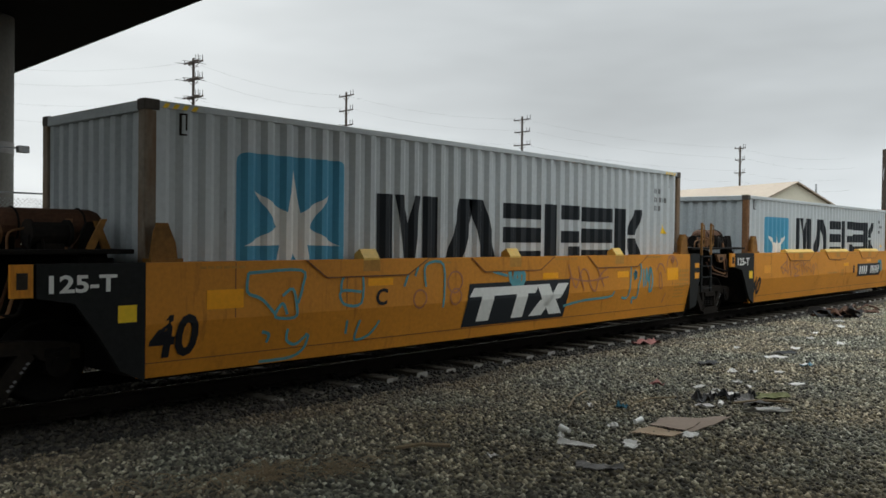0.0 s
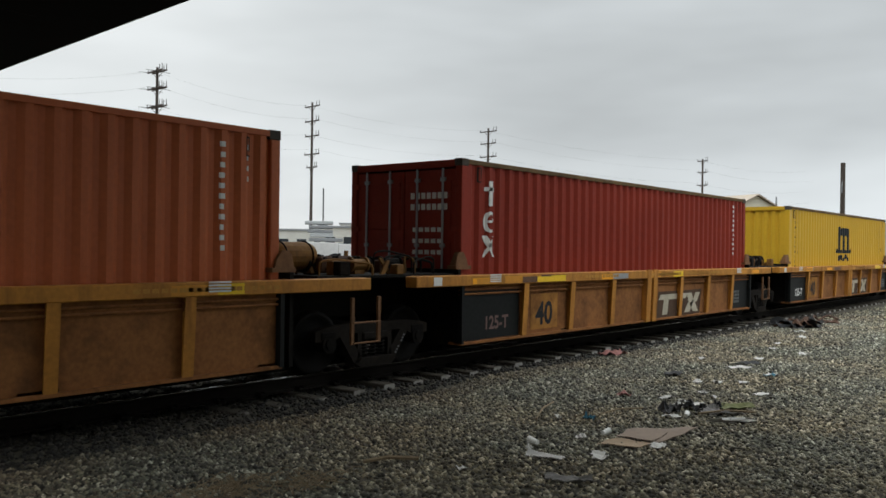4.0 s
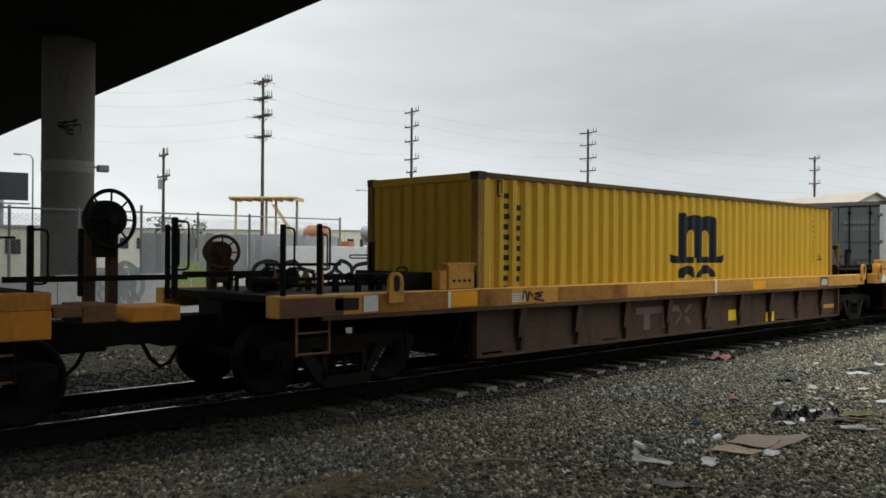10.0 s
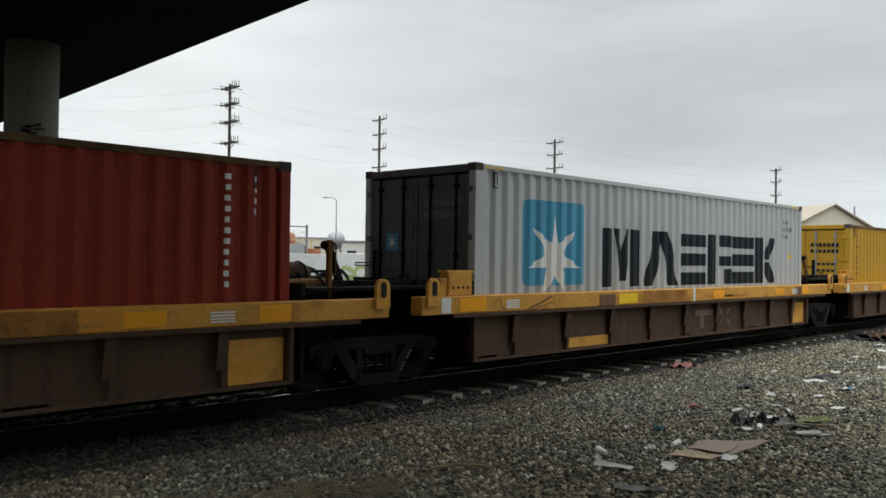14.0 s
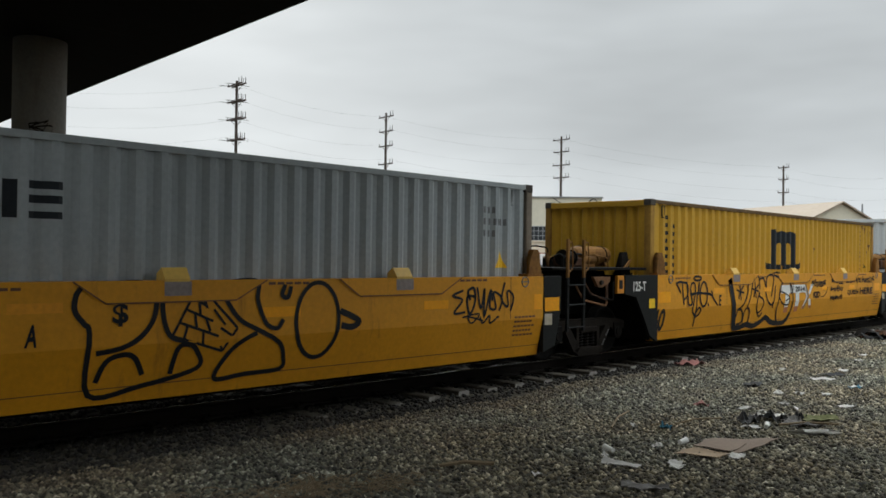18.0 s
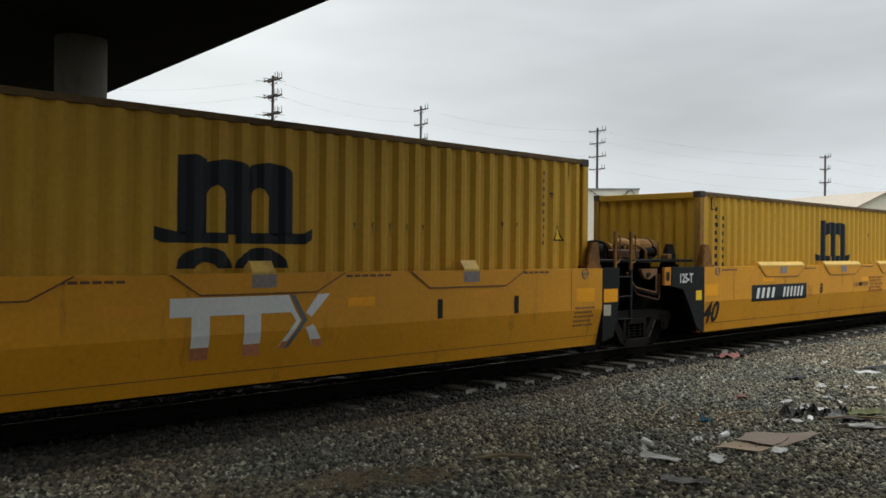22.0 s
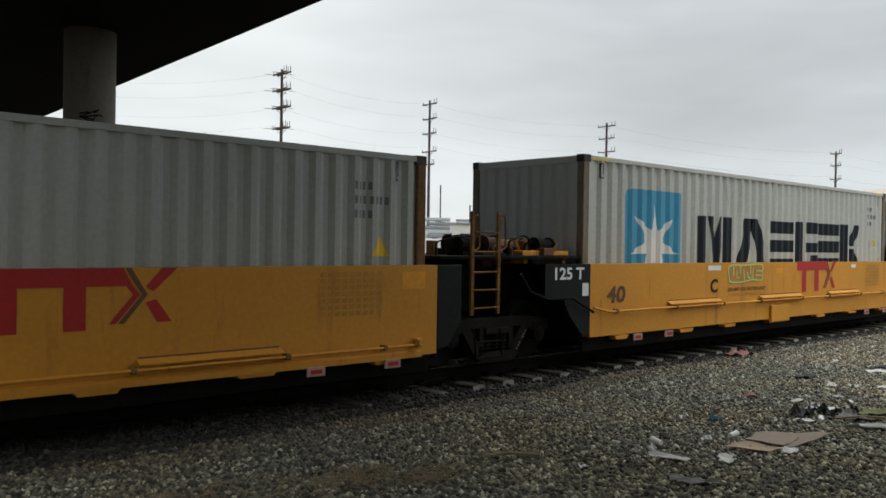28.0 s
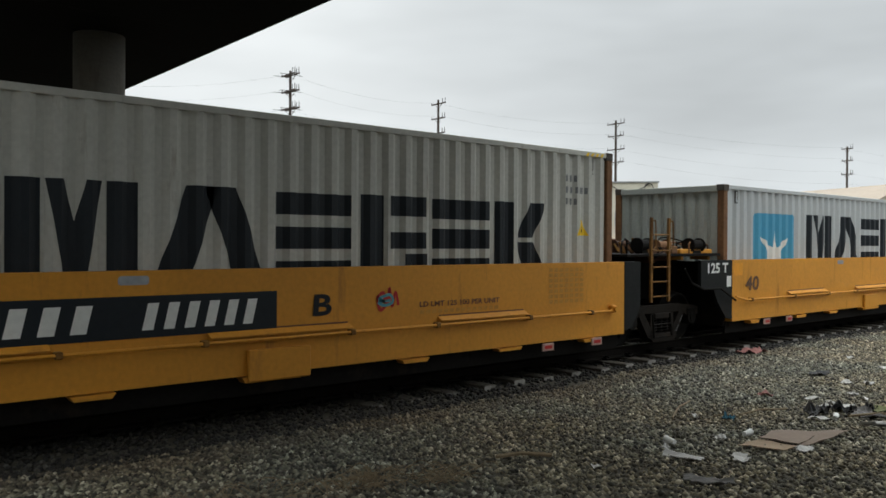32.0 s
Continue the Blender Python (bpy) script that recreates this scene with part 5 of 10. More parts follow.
            reservoir(car, -1.5, -0.35, -0.5, 1.84, 0.17, "dirty_yellow", "rusty yellow air reservoir tank")
            under_deck(car, -1.72, 1.46, k)
    if not right_end:
        bm = bmesh.new()
        prism_y(bm, [(LONG + 0.005, 1.485), (LONG + 0.45, 1.485), (LONG + 0.45, 0.95), (LONG + 0.30, 0.35), (LONG + 0.005, 0.27)], -NEAR - 0.002, -NEAR + 0.06)
        pl = part("end_plate", bm, "black_paint", car, "black end plate")
        bm = bmesh.new()
        if k < 2:
            for za, zb in ((1.18, 1.28), (0.94, 1.07)):
                bm = bmesh.new()
                patch(bm, rect(LONG + 0.22, LONG + 0.42, za, zb), -NEAR - 0.006)
                part("reflector", bm, "mark_faded", pl, "small orange reflector")
        else:
            bm = bmesh.new()
            patch(bm, rect(LONG + 0.03, LONG + 0.40, 0.92, 1.14), -NEAR - 0.006)
            part("reflector", bm, "mark_orange", pl)
            bm = bmesh.new()
            patch(bm, rect(LONG + 0.03, LONG + 0.22, 0.70, 0.88), -NEAR - 0.006)
            part("sticker", bm, "sticker_cream", pl, "pale square sticker")
        guide(car, LONG - 0.1, True, "dirty_yellow")
        guide(car, LONG + 0.35, True, "rusty_iron", y=-0.9)
    for flip, on in ((True, left_end), (False, right_end)):
        if on:
            end_of_car_a(car, paint, flip, k)
    return car


def end_of_car_a(car, paint, left, k):
    fl = left
    P = lambda poly: mirror(poly, fl)
    d = -1 if left else 1
    X = lambda x: LONG - x if fl else x
    lap = 12.40 if left else 12.19
    for s in (-1, 1):
        bm = bmesh.new()
        y0, y1 = sorted((s * NEAR, s * (NEAR - 0.13)))
        prism_y(bm, P([(lap, 0.27), (12.51, 0.27), (12.96, 0.66), (13.94, 0.71), (14.25, 0.90), (14.25, TOPA), (lap, TOPA)]), y0, y1)
        part("end_sill_plate", bm, paint, car, "side plate rising over the end truck")
    bm = bmesh.new()
    box(bm, min(X(12.3), X(14.4)), max(X(12.3), X(14.4)), -1.15, 1.15, 1.56, 1.62, 0.01)
    part("platform", bm, "underframe", car, "dark steel end platform")
    bm = bmesh.new()
    a, b = sorted((X(13.36), X(14.06))) if left else (X(13.52), X(14.22))
    box(bm, a, b, -NEAR - 0.03, -NEAR, 0.89, 1.47, 0.008)
    cab = part("control_panel", bm, paint, car, "raised panel with label windows")
    bm = bmesh.new()
    a, b = sorted((X(13.66), X(13.98))) if left else (X(13.59), X(14.01))
    patch(bm, rect(a, b, 1.16 if left else 1.09, 1.37), -NEAR - 0.034)
    part("label_frame", bm, "sticker_cream" if left else "mark_white", cab)
    w = (b - a)
    bits("label_field", [rect(a + 0.03, b - 0.03, 1.19, 1.34)] if left else [rect(a + 0.02, a + w * 0.47, 1.20, 1.36), rect(a + w * 0.53, b - 0.02, 1.20, 1.36), rect(a + 0.02, b - 0.02, 1.115, 1.175)], -NEAR - 0.038, "window_dark", cab)
    bm = bmesh.new()
    a, b = sorted((X(12.97), X(13.37)))
    patch(bm, rect(a, b, 0.97, 1.22), -NEAR - 0.004)
    part("reflector", bm, "mark_orange", car, "orange reflective square")
    bm = bmesh.new()
    rod(bm, (X(12.22), -NEAR - 0.03, 1.085), (X(12.98), -NEAR - 0.03, 1.105), 0.012, 6)
    lv = part("lever", bm, "underframe", car, "slim dark uncoupling lever")
    bm = bmesh.new()
    prism_y(bm, P(rounded(12.50, 12.74, 1.06, 1.135, 0.03)), -NEAR - 0.05, -NEAR - 0.002)
    part("latch", bm, "code_grey", lv, "small grey latch of the lever")
    bm = bmesh.new()
    a, b = (-0.95, -0.05) if left else (11.7, 12.3)
    for i in range(2 if left else 4):
        z = (1.38 if left else 0.92) - 0.09 * i
        for q in row_bars(a, b, z, z + 0.04, 7, gap=0.2):
            patch(bm, q, -NEAR - 0.005)
    part("stencil", bm, "mark_faint", car, kind="stuff")
    # crossover step and hand-holds at the very end
    bm = bmesh.new()
    a, b = sorted((X(14.26), X(15.42)))
    box(bm, a, b, -1.42, -1.36, 0.86, 1.12, 0.008)
    part("step_skirt", bm, "car_yellow_dirty", car, "yellow skirt of the end step")
    bm = bmesh.new()
    box(bm, a, b, -1.36, 1.36, 1.10, 1.15, 0.008)
    part("crossover_step", bm, "underframe", car, "worn crossover step")
    for x in ((14.72, 15.37) if left else (14.74, 15.45)):
        bm = bmesh.new()
        box(bm, X(x) - 0.027, X(x) + 0.027, -1.44, -1.38, 0.72, 2.18, 0.01)
        bent(bm, smooth_path3([(X(x) + 0.04, -1.41, 2.14), (X(x) + 0.13, -1.41, 2.14), (X(x) + 0.13, -1.41, 1.45), (X(x) + 0.04, -1.41, 1.45)]), 0.013, 5)
        part("handrail_post", bm, "underframe" if x > 15 and left else "dirty_yellow", car, "upright end handrail")
    bm = bmesh.new()
    a, b = sorted((X(14.72), X(15.40)))
    bent(bm, [(a, -1.42, 0.86), (a, -1.42, 0.57), (b, -1.42, 0.57), (b, -1.42, 0.86)], 0.014, 6)
    part("stirrup_step", bm, "galvanised", car)
    bm = bmesh.new()
    bent(bm, [(a, -1.45, 1.12), (a, -1.47, 0.9), (b + 0.08, -1.47, 0.9), (b + 0.08, -1.45, 1.05)], 0.012, 5)
    part("hand_hold", bm, "hood_yellow", car, "pale bent hand-hold along the skirt")
    reservoir(car, *sorted((X(13.1), X(13.85))), -0.78, 1.86, 0.2, "dark_olive" if not left else "rusty_iron", "dark oily air reservoir tank")
    near = 0.6 if left else -0.95
    bx = 14.46 if k == 1 else 14.90
    bm = bmesh.new()
    prism_y(bm, P([(bx - 0.75, 1.63), (bx - 0.3, 1.60), (bx - 0.08, 1.62), (bx - 0.08, 2.40), (bx - 0.24, 2.40), (bx - 0.27, 1.95)]), near + 0.1, near + 0.16)
    part("brake_stand", bm, "cast_steel" if left else "rusty_iron", car, "dark brake stand plate with a sloping brace")
    bm = bmesh.new()
    prism_y(bm, P([(bx - 0.34, 1.62), (bx - 0.24, 1.62), (bx - 0.24, 2.42), (bx - 0.34, 2.36)]), near + 0.05, near + 0.34)
    part("brake_cabinet", bm, "cast_steel" if left else "rusty_iron", car, "dark housing behind the brake wheel")
    wheel_hand(car, X(bx), near, 2.14, 0.27, "underframe", (-d, 0.25, 0), slim=left)
    for x, z, y in ((bx - 0.30, 2.44, near - 0.1), (bx - 0.52, 2.40, near + 0.3)):
        bm = bmesh.new()
        box(bm, X(x) - 0.04, X(x) + 0.04, y - 0.04, y + 0.04, 1.6, z, 0.01)
        bent(bm, smooth_path3([(X(x) + 0.04, y, z - 0.03), (X(x) + 0.13, y, z - 0.03), (X(x) + 0.13, y, z - 0.6), (X(x) + 0.04, y, z - 0.6)]), 0.012, 5)
        part("post", bm, "underframe", car, "dark post with a bent hand-hold")
    bm = bmesh.new()
    box(bm, min(X(14.41), X(14.92)), max(X(14.41), X(14.92)), -1.1, 1.1, 1.56, 1.61, 0.01)
    part("platform_lip", bm, "underframe", car, "dark outer lip of the platform")
    valve_gear(car, *sorted((X(13.8), X(14.4))), 0.3, 1.62, 70 + k)
    gear(car, *sorted((X(12.5), X(14.3))), -1.1, -0.2, 1.62, 170 + k)
    gear(car, *sorted((X(14.3), X(15.3))), -0.9, 0.6, 1.15, 270 + k, 0.7)
    guide(car, X(12.15), not fl, "car_yellow_dirty")
    guide(car, X(12.55), not fl, "dirty_yellow", y=-0.95, h=0.3)
    truck(car, X(13.75), 1)
    coupler(car, X(14.2), d)
    hose(car, X(15.4), 0.35, 0.8, d * 0.65)
    bm = bmesh.new()
    box(bm, min(X(12.4), X(15.2)), max(X(12.4), X(15.2)), -0.3, 0.3, 0.75, 1.5, 0.03)
    part("centre_sill", bm, "underframe", car)


def car_c(k, lead, paint, shift, left_end, right_end, opts):
    """A well car unit with a straight plate side and a pipe along its foot."""
    car = thing("well_car", opts["label"], "well car", "well cars of the train", (lead + shift, TRACK_Y, 0))
    x0, x1 = (0.006 if left_end else -0.10), LONG - 0.006
    raised = k in (20, 22, 23)
    pz = 0.73 if raised else 0.48
    for s in (-1, 1):
        bm = bmesh.new()
        prism_x(bm, [(s * NEAR, TOPC), (s * NEAR, 0.335), (s * (NEAR - 0.14), 0.335), (s * (NEAR - 0.14), TOPC)], x0, x1)
        part("side_sill", bm, paint, car, "flat yellow side plate of the well")
        if not raised:
            bm = bmesh.new()
            prism_x(bm, [(s * (NEAR + 0.004), 0.32), (s * (NEAR + 0.05), 0.32), (s * (NEAR + 0.05), 0.385), (s * (NEAR + 0.02), 0.41), (s * (NEAR + 0.004), 0.41)], 0.3, 11.9)
            part("foot_angle", bm, paint, car)
    if raised:
        bm = bmesh.new()
        box(bm, 5.64, 6.40, -NEAR - 0.06, -NEAR - 0.004, 0.27, 0.62, 0.012)
        part("jacking_plate", bm, paint, car, "raised jacking plate at the middle of the side")
    floor_beams(car)
    # added dark strip in place of the shade below the sill
    bm = bmesh.new()
    box(bm, x0, x1, -1.31, -1.27, 0.10, 0.55)
    part("floor_edge", bm, "underframe", car, "added dark strip that stands for the shade below the sill")
    bm = bmesh.new()
    bent(bm, [(-0.1, -NEAR - 0.07, pz + 0.08), (0.3, -NEAR - 0.07, pz), (11.75, -NEAR - 0.07, pz), (11.85, -NEAR - 0.07, pz + 0.05)], 0.02, 8)
    part("train_pipe", bm, paint, car, "yellow air pipe along the foot of the side")
    bm = bmesh.new()
    box(bm, 11.77, 11.89, -NEAR - 0.10, -NEAR - 0.004, pz - 0.03, pz + 0.09, 0.02)
    rod(bm, (11.83, -NEAR - 0.13, pz + 0.03), (11.83, -NEAR - 0.10, pz + 0.03), 0.045, 10)
    part("pipe_valve", bm, paint, car, "dirty cut-off valve at the end of the pipe")
    for x in (0.5, 2.2, 3.75, 5.15, 6.95, 8.25, 9.95, 11.3):
        bm = bmesh.new()
        box(bm, x - 0.035, x + 0.035, -NEAR - 0.095, -NEAR - 0.004, pz - 0.035, pz + 0.035, 0.01)
        part("pipe_bracket", bm, "dirty_yellow", car, "grimy bracket of the pipe")
    for x, w in ((2.0, 1.68), (5.2, 1.75), (8.3, 1.6)):
        bm = bmesh.new()
        prism_x(bm, [(-NEAR - 0.085, pz + 0.045), (-NEAR - 0.085, pz + 0.057), (-NEAR - 0.004, pz + 0.105), (-NEAR - 0.004, pz + 0.09)], x, x + w)
        c = part("pipe_cover", bm, paint, car, "narrow sloping cover over the pipe")
        bits("rust_line", [rect(x + 0.02, x + w - 0.02, pz + 0.106, pz + 0.124)], face_flat(0), "mark_brown", c, "rust along the weld of the cover")
    for x, w, dz in ((0.55, 0.28, 0.06), (2.4, 0.36, 0.06), (3.9, 0.34, 0.05), (5.62, 0.66, 0.06), (7.75, 0.36, 0.05), (9.4, 0.4, 0.04), (11.2, 0.3, 0.05)):
        bm = bmesh.new()
        prism_y(bm, [(x - 0.04, 0.32), (x + w + 0.04, 0.32), (x + w, 0.32 - dz), (x, 0.32 - dz)], -NEAR - 0.03, -NEAR + 0.1)
        part("jacking_pad", bm, paint, car)
    for x in (0.95, 1.85, 10.2, 11.3):
        bm = bmesh.new()
        box(bm, x, x + 0.24, -NEAR - 0.075, -NEAR - 0.055, 0.22, 0.33, 0.005)
        f = part("foot_plate", bm, "plate_pink", car, "small pale label plate")
        bm = bmesh.new()
        patch(bm, rect(x + 0.04, x + 0.20, 0.25, 0.30), -NEAR - 0.079)
        part("label_field", bm, "logo_red", f)
    bm = bmesh.new()
    patch(bm, rounded(4.3, 4.6, 1.36, 1.45, 0.03), face_flat(0))
    part("sticker", bm, "galvanised", car)
    if not left_end:
        bm = bmesh.new()
        prism_y(bm, [(-1.15, TOPC), (-0.105, TOPC), (-0.105, 0.38), (-0.32, 0.42), (-0.6, 0.72), (-0.75, 0.98), (-1.15, 1.01)], -NEAR - 0.002, -NEAR + 0.06)
        pl = part("end_plate", bm, "black_paint", car, "black end plate")
        bm = bmesh.new()
        write(bm, "125 T", -0.94, -0.26, 1.26, 1.45, -NEAR - 0.007)
        part("marking", bm, "mark_white", pl, "white stencilled 125 T")
        bm = bmesh.new()
        patch(bm, rect(-0.30, -0.15, 1.0, 1.2), -NEAR - 0.006)
        part("sticker", bm, "mark_white", pl)
        bm = bmesh.new()
        bent(bm, [(-1.7, -NEAR - 0.02, 1.36), (-1.5, -NEAR - 0.04, 1.1), (-1.15, -NEAR - 0.05, 0.98), (-0.6, -NEAR - 0.06, 0.98), (-0.1, -NEAR - 0.07, 0.74)], 0.02, 6)
        part("air_hose", bm, "underframe", car)
        articulation(car, paint)
        rail_paint = "car_yellow_dirty" if k in (18, 21) else "dirty_yellow"
        ladder_pair(car, (-2.60, -2.10), -1.42, 0.8, 2.24, rail_paint, (0.9, 1.15, 1.4, 1.68, 1.95), rail_paint)
        bm = bmesh.new()
        bent(bm, [(-2.55, -1.42, 0.6), (-2.5, -1.42, 0.2), (-2.0, -1.42, 0.2), (-2.05, -1.42, 0.6)], 0.018, 6)
        rod(bm, (-2.53, -1.42, 0.42), (-2.03, -1.42, 0.42), 0.014)
        part("stirrup_step", bm, "underframe", car)
        bm = bmesh.new()
        box(bm, -1.25, -0.2, -1.1, -0.7, 1.62, 1.70, 0.01)
        box(bm, -1.2, -1.12, -1.08, -0.72, 1.5, 1.66)
        box(bm, -0.32, -0.24, -1.08, -0.72, 1.5, 1.66)
        part("valve_shelf", bm, "car_yellow_bleached", car)
        valve_gear(car, -1.9, -1.1, -0.75, 1.45, 40 + k)
        gear(car, -2.6, -0.4, -1.0, 0.2, 1.62, 340 + k, 0.3)
        gear(car, -2.4, -0.3, -1.15, -0.6, 1.62, 430 + k, 0.3, "post_rust")
    if not right_end:
        bm = bmesh.new()
        prism_y(bm, [(LONG + 0.005, TOPC), (LONG + 0.42, TOPC), (LONG + 0.42, 0.75), (LONG + 0.2, 0.42), (LONG + 0.005, 0.38)], -NEAR - 0.002, -NEAR + 0.06)
        part("end_plate", bm, "black_paint", car, "black end plate")
    for flip, on in ((True, left_end), (False, right_end)):
        if on:
            end_of_car_c(car, paint, flip, k)
    return car


def end_of_car_c(car, paint, left, k):
    P = lambda poly: mirror(poly, left)
    X = lambda x: LONG - x if left else x
    d = -1 if left else 1
    for s in (-1, 1):
        bm = bmesh.new()
        y0, y1 = sorted((s * NEAR, s * (NEAR - 0.13)))
        prism_y(bm, P([(12.19, 0.32), (12.54, 0.32), (13.0, 0.76), (14.24, 0.79), (14.24, TOPC), (12.19, TOPC)]), y0, y1)
        part("end_sill_plate", bm, "car_yellow_dirty", car, "side plate rising over the end truck")
    if left:
        bm = bmesh.new()
        bent(bm, [(X(x), -NEAR - 0.05, z) for x, z in ((12.1, 0.48), (12.35, 0.52), (12.9, 0.78), (14.4, 0.84), (14.95, 1.05))], 0.024, 8)
        part("train_pipe", bm, "car_yellow_bleached", car)
    bm = bmesh.new()
    a, b = sorted((X(12.9), X(13.45))) if left else (13.71, 14.12)
    patch(bm, rect(a, b, 1.22, 1.44), -NEAR - 0.004)
    part("reflector", bm, "mark_orange", car, "orange reflective square")
    if left:
        bits("sticker", [rect(*sorted((X(13.5), X(13.95))), 1.26, 1.42), rect(*sorted((X(13.15), X(13.35))), 0.97, 1.15), rect(*sorted((X(12.85), X(13.02))), 0.84, 1.0)], -NEAR - 0.006, "sticker_cream", car)
    else:
        bits("label_frame", [rect(13.04, 13.46, 1.15, 1.43)], -NEAR - 0.006, "sticker_cream", car)
        bits("label_field", [rect(13.07, 13.25, 1.23, 1.41), rect(13.27, 13.43, 1.23, 1.41), rect(13.07, 13.43, 1.17, 1.215)], -NEAR - 0.010, "window_dark", car)
        bits("reflector", [rect(11.64, 12.11, 1.12, 1.2)], -NEAR - 0.006, "mark_orange", car)
        bits("paint_patch", [rect(13.40, 13.79, 0.80, 0.9)], -NEAR - 0.006, "pale_yellow", car, "paler yellow paint patch")
        bits("sticker", [rect(12.09, 12.27, 0.66, 0.84), rect(10.67, 10.95, 0.755, 0.84)], -NEAR - 0.006, "sticker_cream", car)
        bm = bmesh.new()
        prism_y(bm, rounded(12.2, 12.73, 1.03, 1.13, 0.045), -NEAR - 0.04, -NEAR - 0.004)
        part("lever", bm, "underframe", car, "dark oblong release lever")
        bm = bmesh.new()
        for x0, x1, z, n in ((12.25, 12.96, 1.37, 9), (12.25, 12.8, 1.31, 7), (12.25, 12.9, 1.25, 8), (11.05, 11.99, 0.79, 12), (11.05, 11.8, 0.73, 10), (12.32, 12.85, 0.81, 4)):
            for q in row_bars(x0, x1, z, z + 0.035, n, 0.01, 0.25):
                patch(bm, q, -NEAR - 0.006)
        part("stencil", bm, "mark_brown", car, "rows of stencilled notices, too small to read", kind="stuff")
    bm = bmesh.new()
    box(bm, min(X(12.3), X(14.3)), max(X(12.3), X(14.3)), -1.15, 1.15, 1.54, 1.59, 0.01)
    part("platform", bm, "underframe", car)
    for x0, x1, z1, m in () if left else ((13.2, 14.05, 1.84, "rusty_iron"), (12.6, 13.1, 1.74, "dirty_yellow")):
        bm = bmesh.new()
        a, b = sorted((X(x0), X(x1)))
        prism_x(bm, [(-1.1, 1.59), (-0.3, 1.59), (-0.3, z1 - 0.03), (-0.6, z1), (-1.02, z1 - 0.04), (-1.1, z1 - 0.15)], a, b)
        part("equipment_box", bm, m, car, "weathered equipment box")
    valve_gear(car, *sorted((X(14.4), X(15.0))), -0.9, 1.45, 80 + k)
    gear(car, *sorted((X(12.5), X(14.2))), -1.2, -0.7, 1.59, 180 + k, 0.35)
    gear(car, *sorted((X(14.3), X(15.5))), -0.9, 0.6, 1.13, 280 + k, 0.8)
    gear(car, *sorted((X(13.0), X(14.4))), -1.1, -0.2, 1.59, 480 + k, 0.5, "post_rust")
    gear(car, *sorted((X(14.4), X(15.6))), -1.2, -0.3, 1.13, 490 + k, 0.6, "rusty_iron")
    bm = bmesh.new()
    a, b = sorted((X(14.27), X(15.7)))
    box(bm, a, b, -1.36, 1.36, 1.08, 1.13, 0.008)
    part("crossover_step", bm, "underframe", car, "worn crossover step")
    bm = bmesh.new()
    box(bm, a, b, -1.42, -1.36, 0.86, 1.10, 0.008)
    part("step_skirt", bm, "dirty_yellow", car)
    for x in ((15.04, 15.59) if left else (14.89, 15.41)):
        bm = bmesh.new()
        box(bm, X(x) - 0.045, X(x) + 0.045, -1.44, -1.37, 0.5, 2.08, 0.01)
        bent(bm, [(X(x) + 0.04, -1.41, 2.04), (X(x) + 0.15, -1.41, 2.04), (X(x) + 0.15, -1.41, 1.5), (X(x) + 0.04, -1.41, 1.5)], 0.012, 5)
        part("handrail_post", bm, "dirty_yellow", car)
    bm = bmesh.new()
    a, b = sorted((X(15.0), X(15.65)))
    bent(bm, [(a, -1.42, 0.86), (a, -1.42, 0.45), (b, -1.42, 0.45), (b, -1.42, 0.86)], 0.014, 6)
    part("stirrup_step", bm, "dirty_yellow", car)
    near = 0.6 if left else -0.8
    bm = bmesh.new()
    prism_y(bm, P([(14.1, 1.62), (14.6, 1.42), (14.86, 1.72), (14.82, 2.40), (14.52, 2.40), (14.45, 1.98)]), near + 0.1, near + 0.16)
    part("brake_stand", bm, "cast_steel" if left else "rusty_iron", car, "dark brake stand plate with a sloping brace")
    bm = bmesh.new()
    prism_y(bm, P([(14.52, 1.7), (14.82, 1.62), (14.84, 2.36), (14.70, 2.44), (14.54, 2.38)]), near + 0.03, near + 0.36)
    part("brake_cabinet", bm, "cast_steel" if left else "rusty_iron", car, "dark housing behind the brake wheel")
    wheel_hand(car, X(14.98), near, 2.16, 0.28, "rusty_iron", (-d, 0.3, 0))
    bm = bmesh.new()
    box(bm, X(14.46) - 0.04, X(14.46) + 0.04, near + 0.3, near + 0.38, 1.55, 2.44, 0.01)
    bent(bm, smooth_path3([(X(14.46) + 0.04, near + 0.34, 2.40), (X(14.46) + 0.13, near + 0.34, 2.40), (X(14.46) + 0.13, near + 0.34, 1.85)]), 0.012, 5)
    part("post", bm, "underframe", car)
    if left:
        bm = bmesh.new()
        prism_x(bm, [(-1.1, 1.52), (-1.1, 1.86), (-0.98, 1.96), (-0.5, 1.96), (-0.42, 1.86), (-0.42, 1.52)], X(14.25), X(13.5))
        part("equipment_box", bm, "rusty_iron", car, "rounded rusty equipment hood")
        bm = bmesh.new()
        box(bm, X(12.98), X(12.1), -1.12, -0.72, 1.70, 1.755, 0.008)
        for x in (12.92, 12.5, 12.16):
            prism_y(bm, [(X(x) - 0.05, 1.5), (X(x) + 0.05, 1.5), (X(x) + 0.09, 1.70), (X(x) - 0.09, 1.70)], -1.1, -1.04)
        part("valve_shelf", bm, "car_yellow_dirty", car, "pale yellow shelf on short legs")
        bm = bmesh.new()
        for q, (x, z) in enumerate(((14.55, 1.72), (14.3, 1.55), (14.1, 1.75))):
            bent(bm, smooth_path3([(X(x), -1.25, z), (X(x - 0.12), -1.27, z + 0.14), (X(x - 0.3), -1.25, z + 0.08), (X(x - 0.36), -1.22, z - 0.2), (X(x - 0.2), -1.25, z - 0.24)]), 0.014, 5)
        part("air_pipe", bm, "post_rust", car, "tangle of thin bent air pipes")
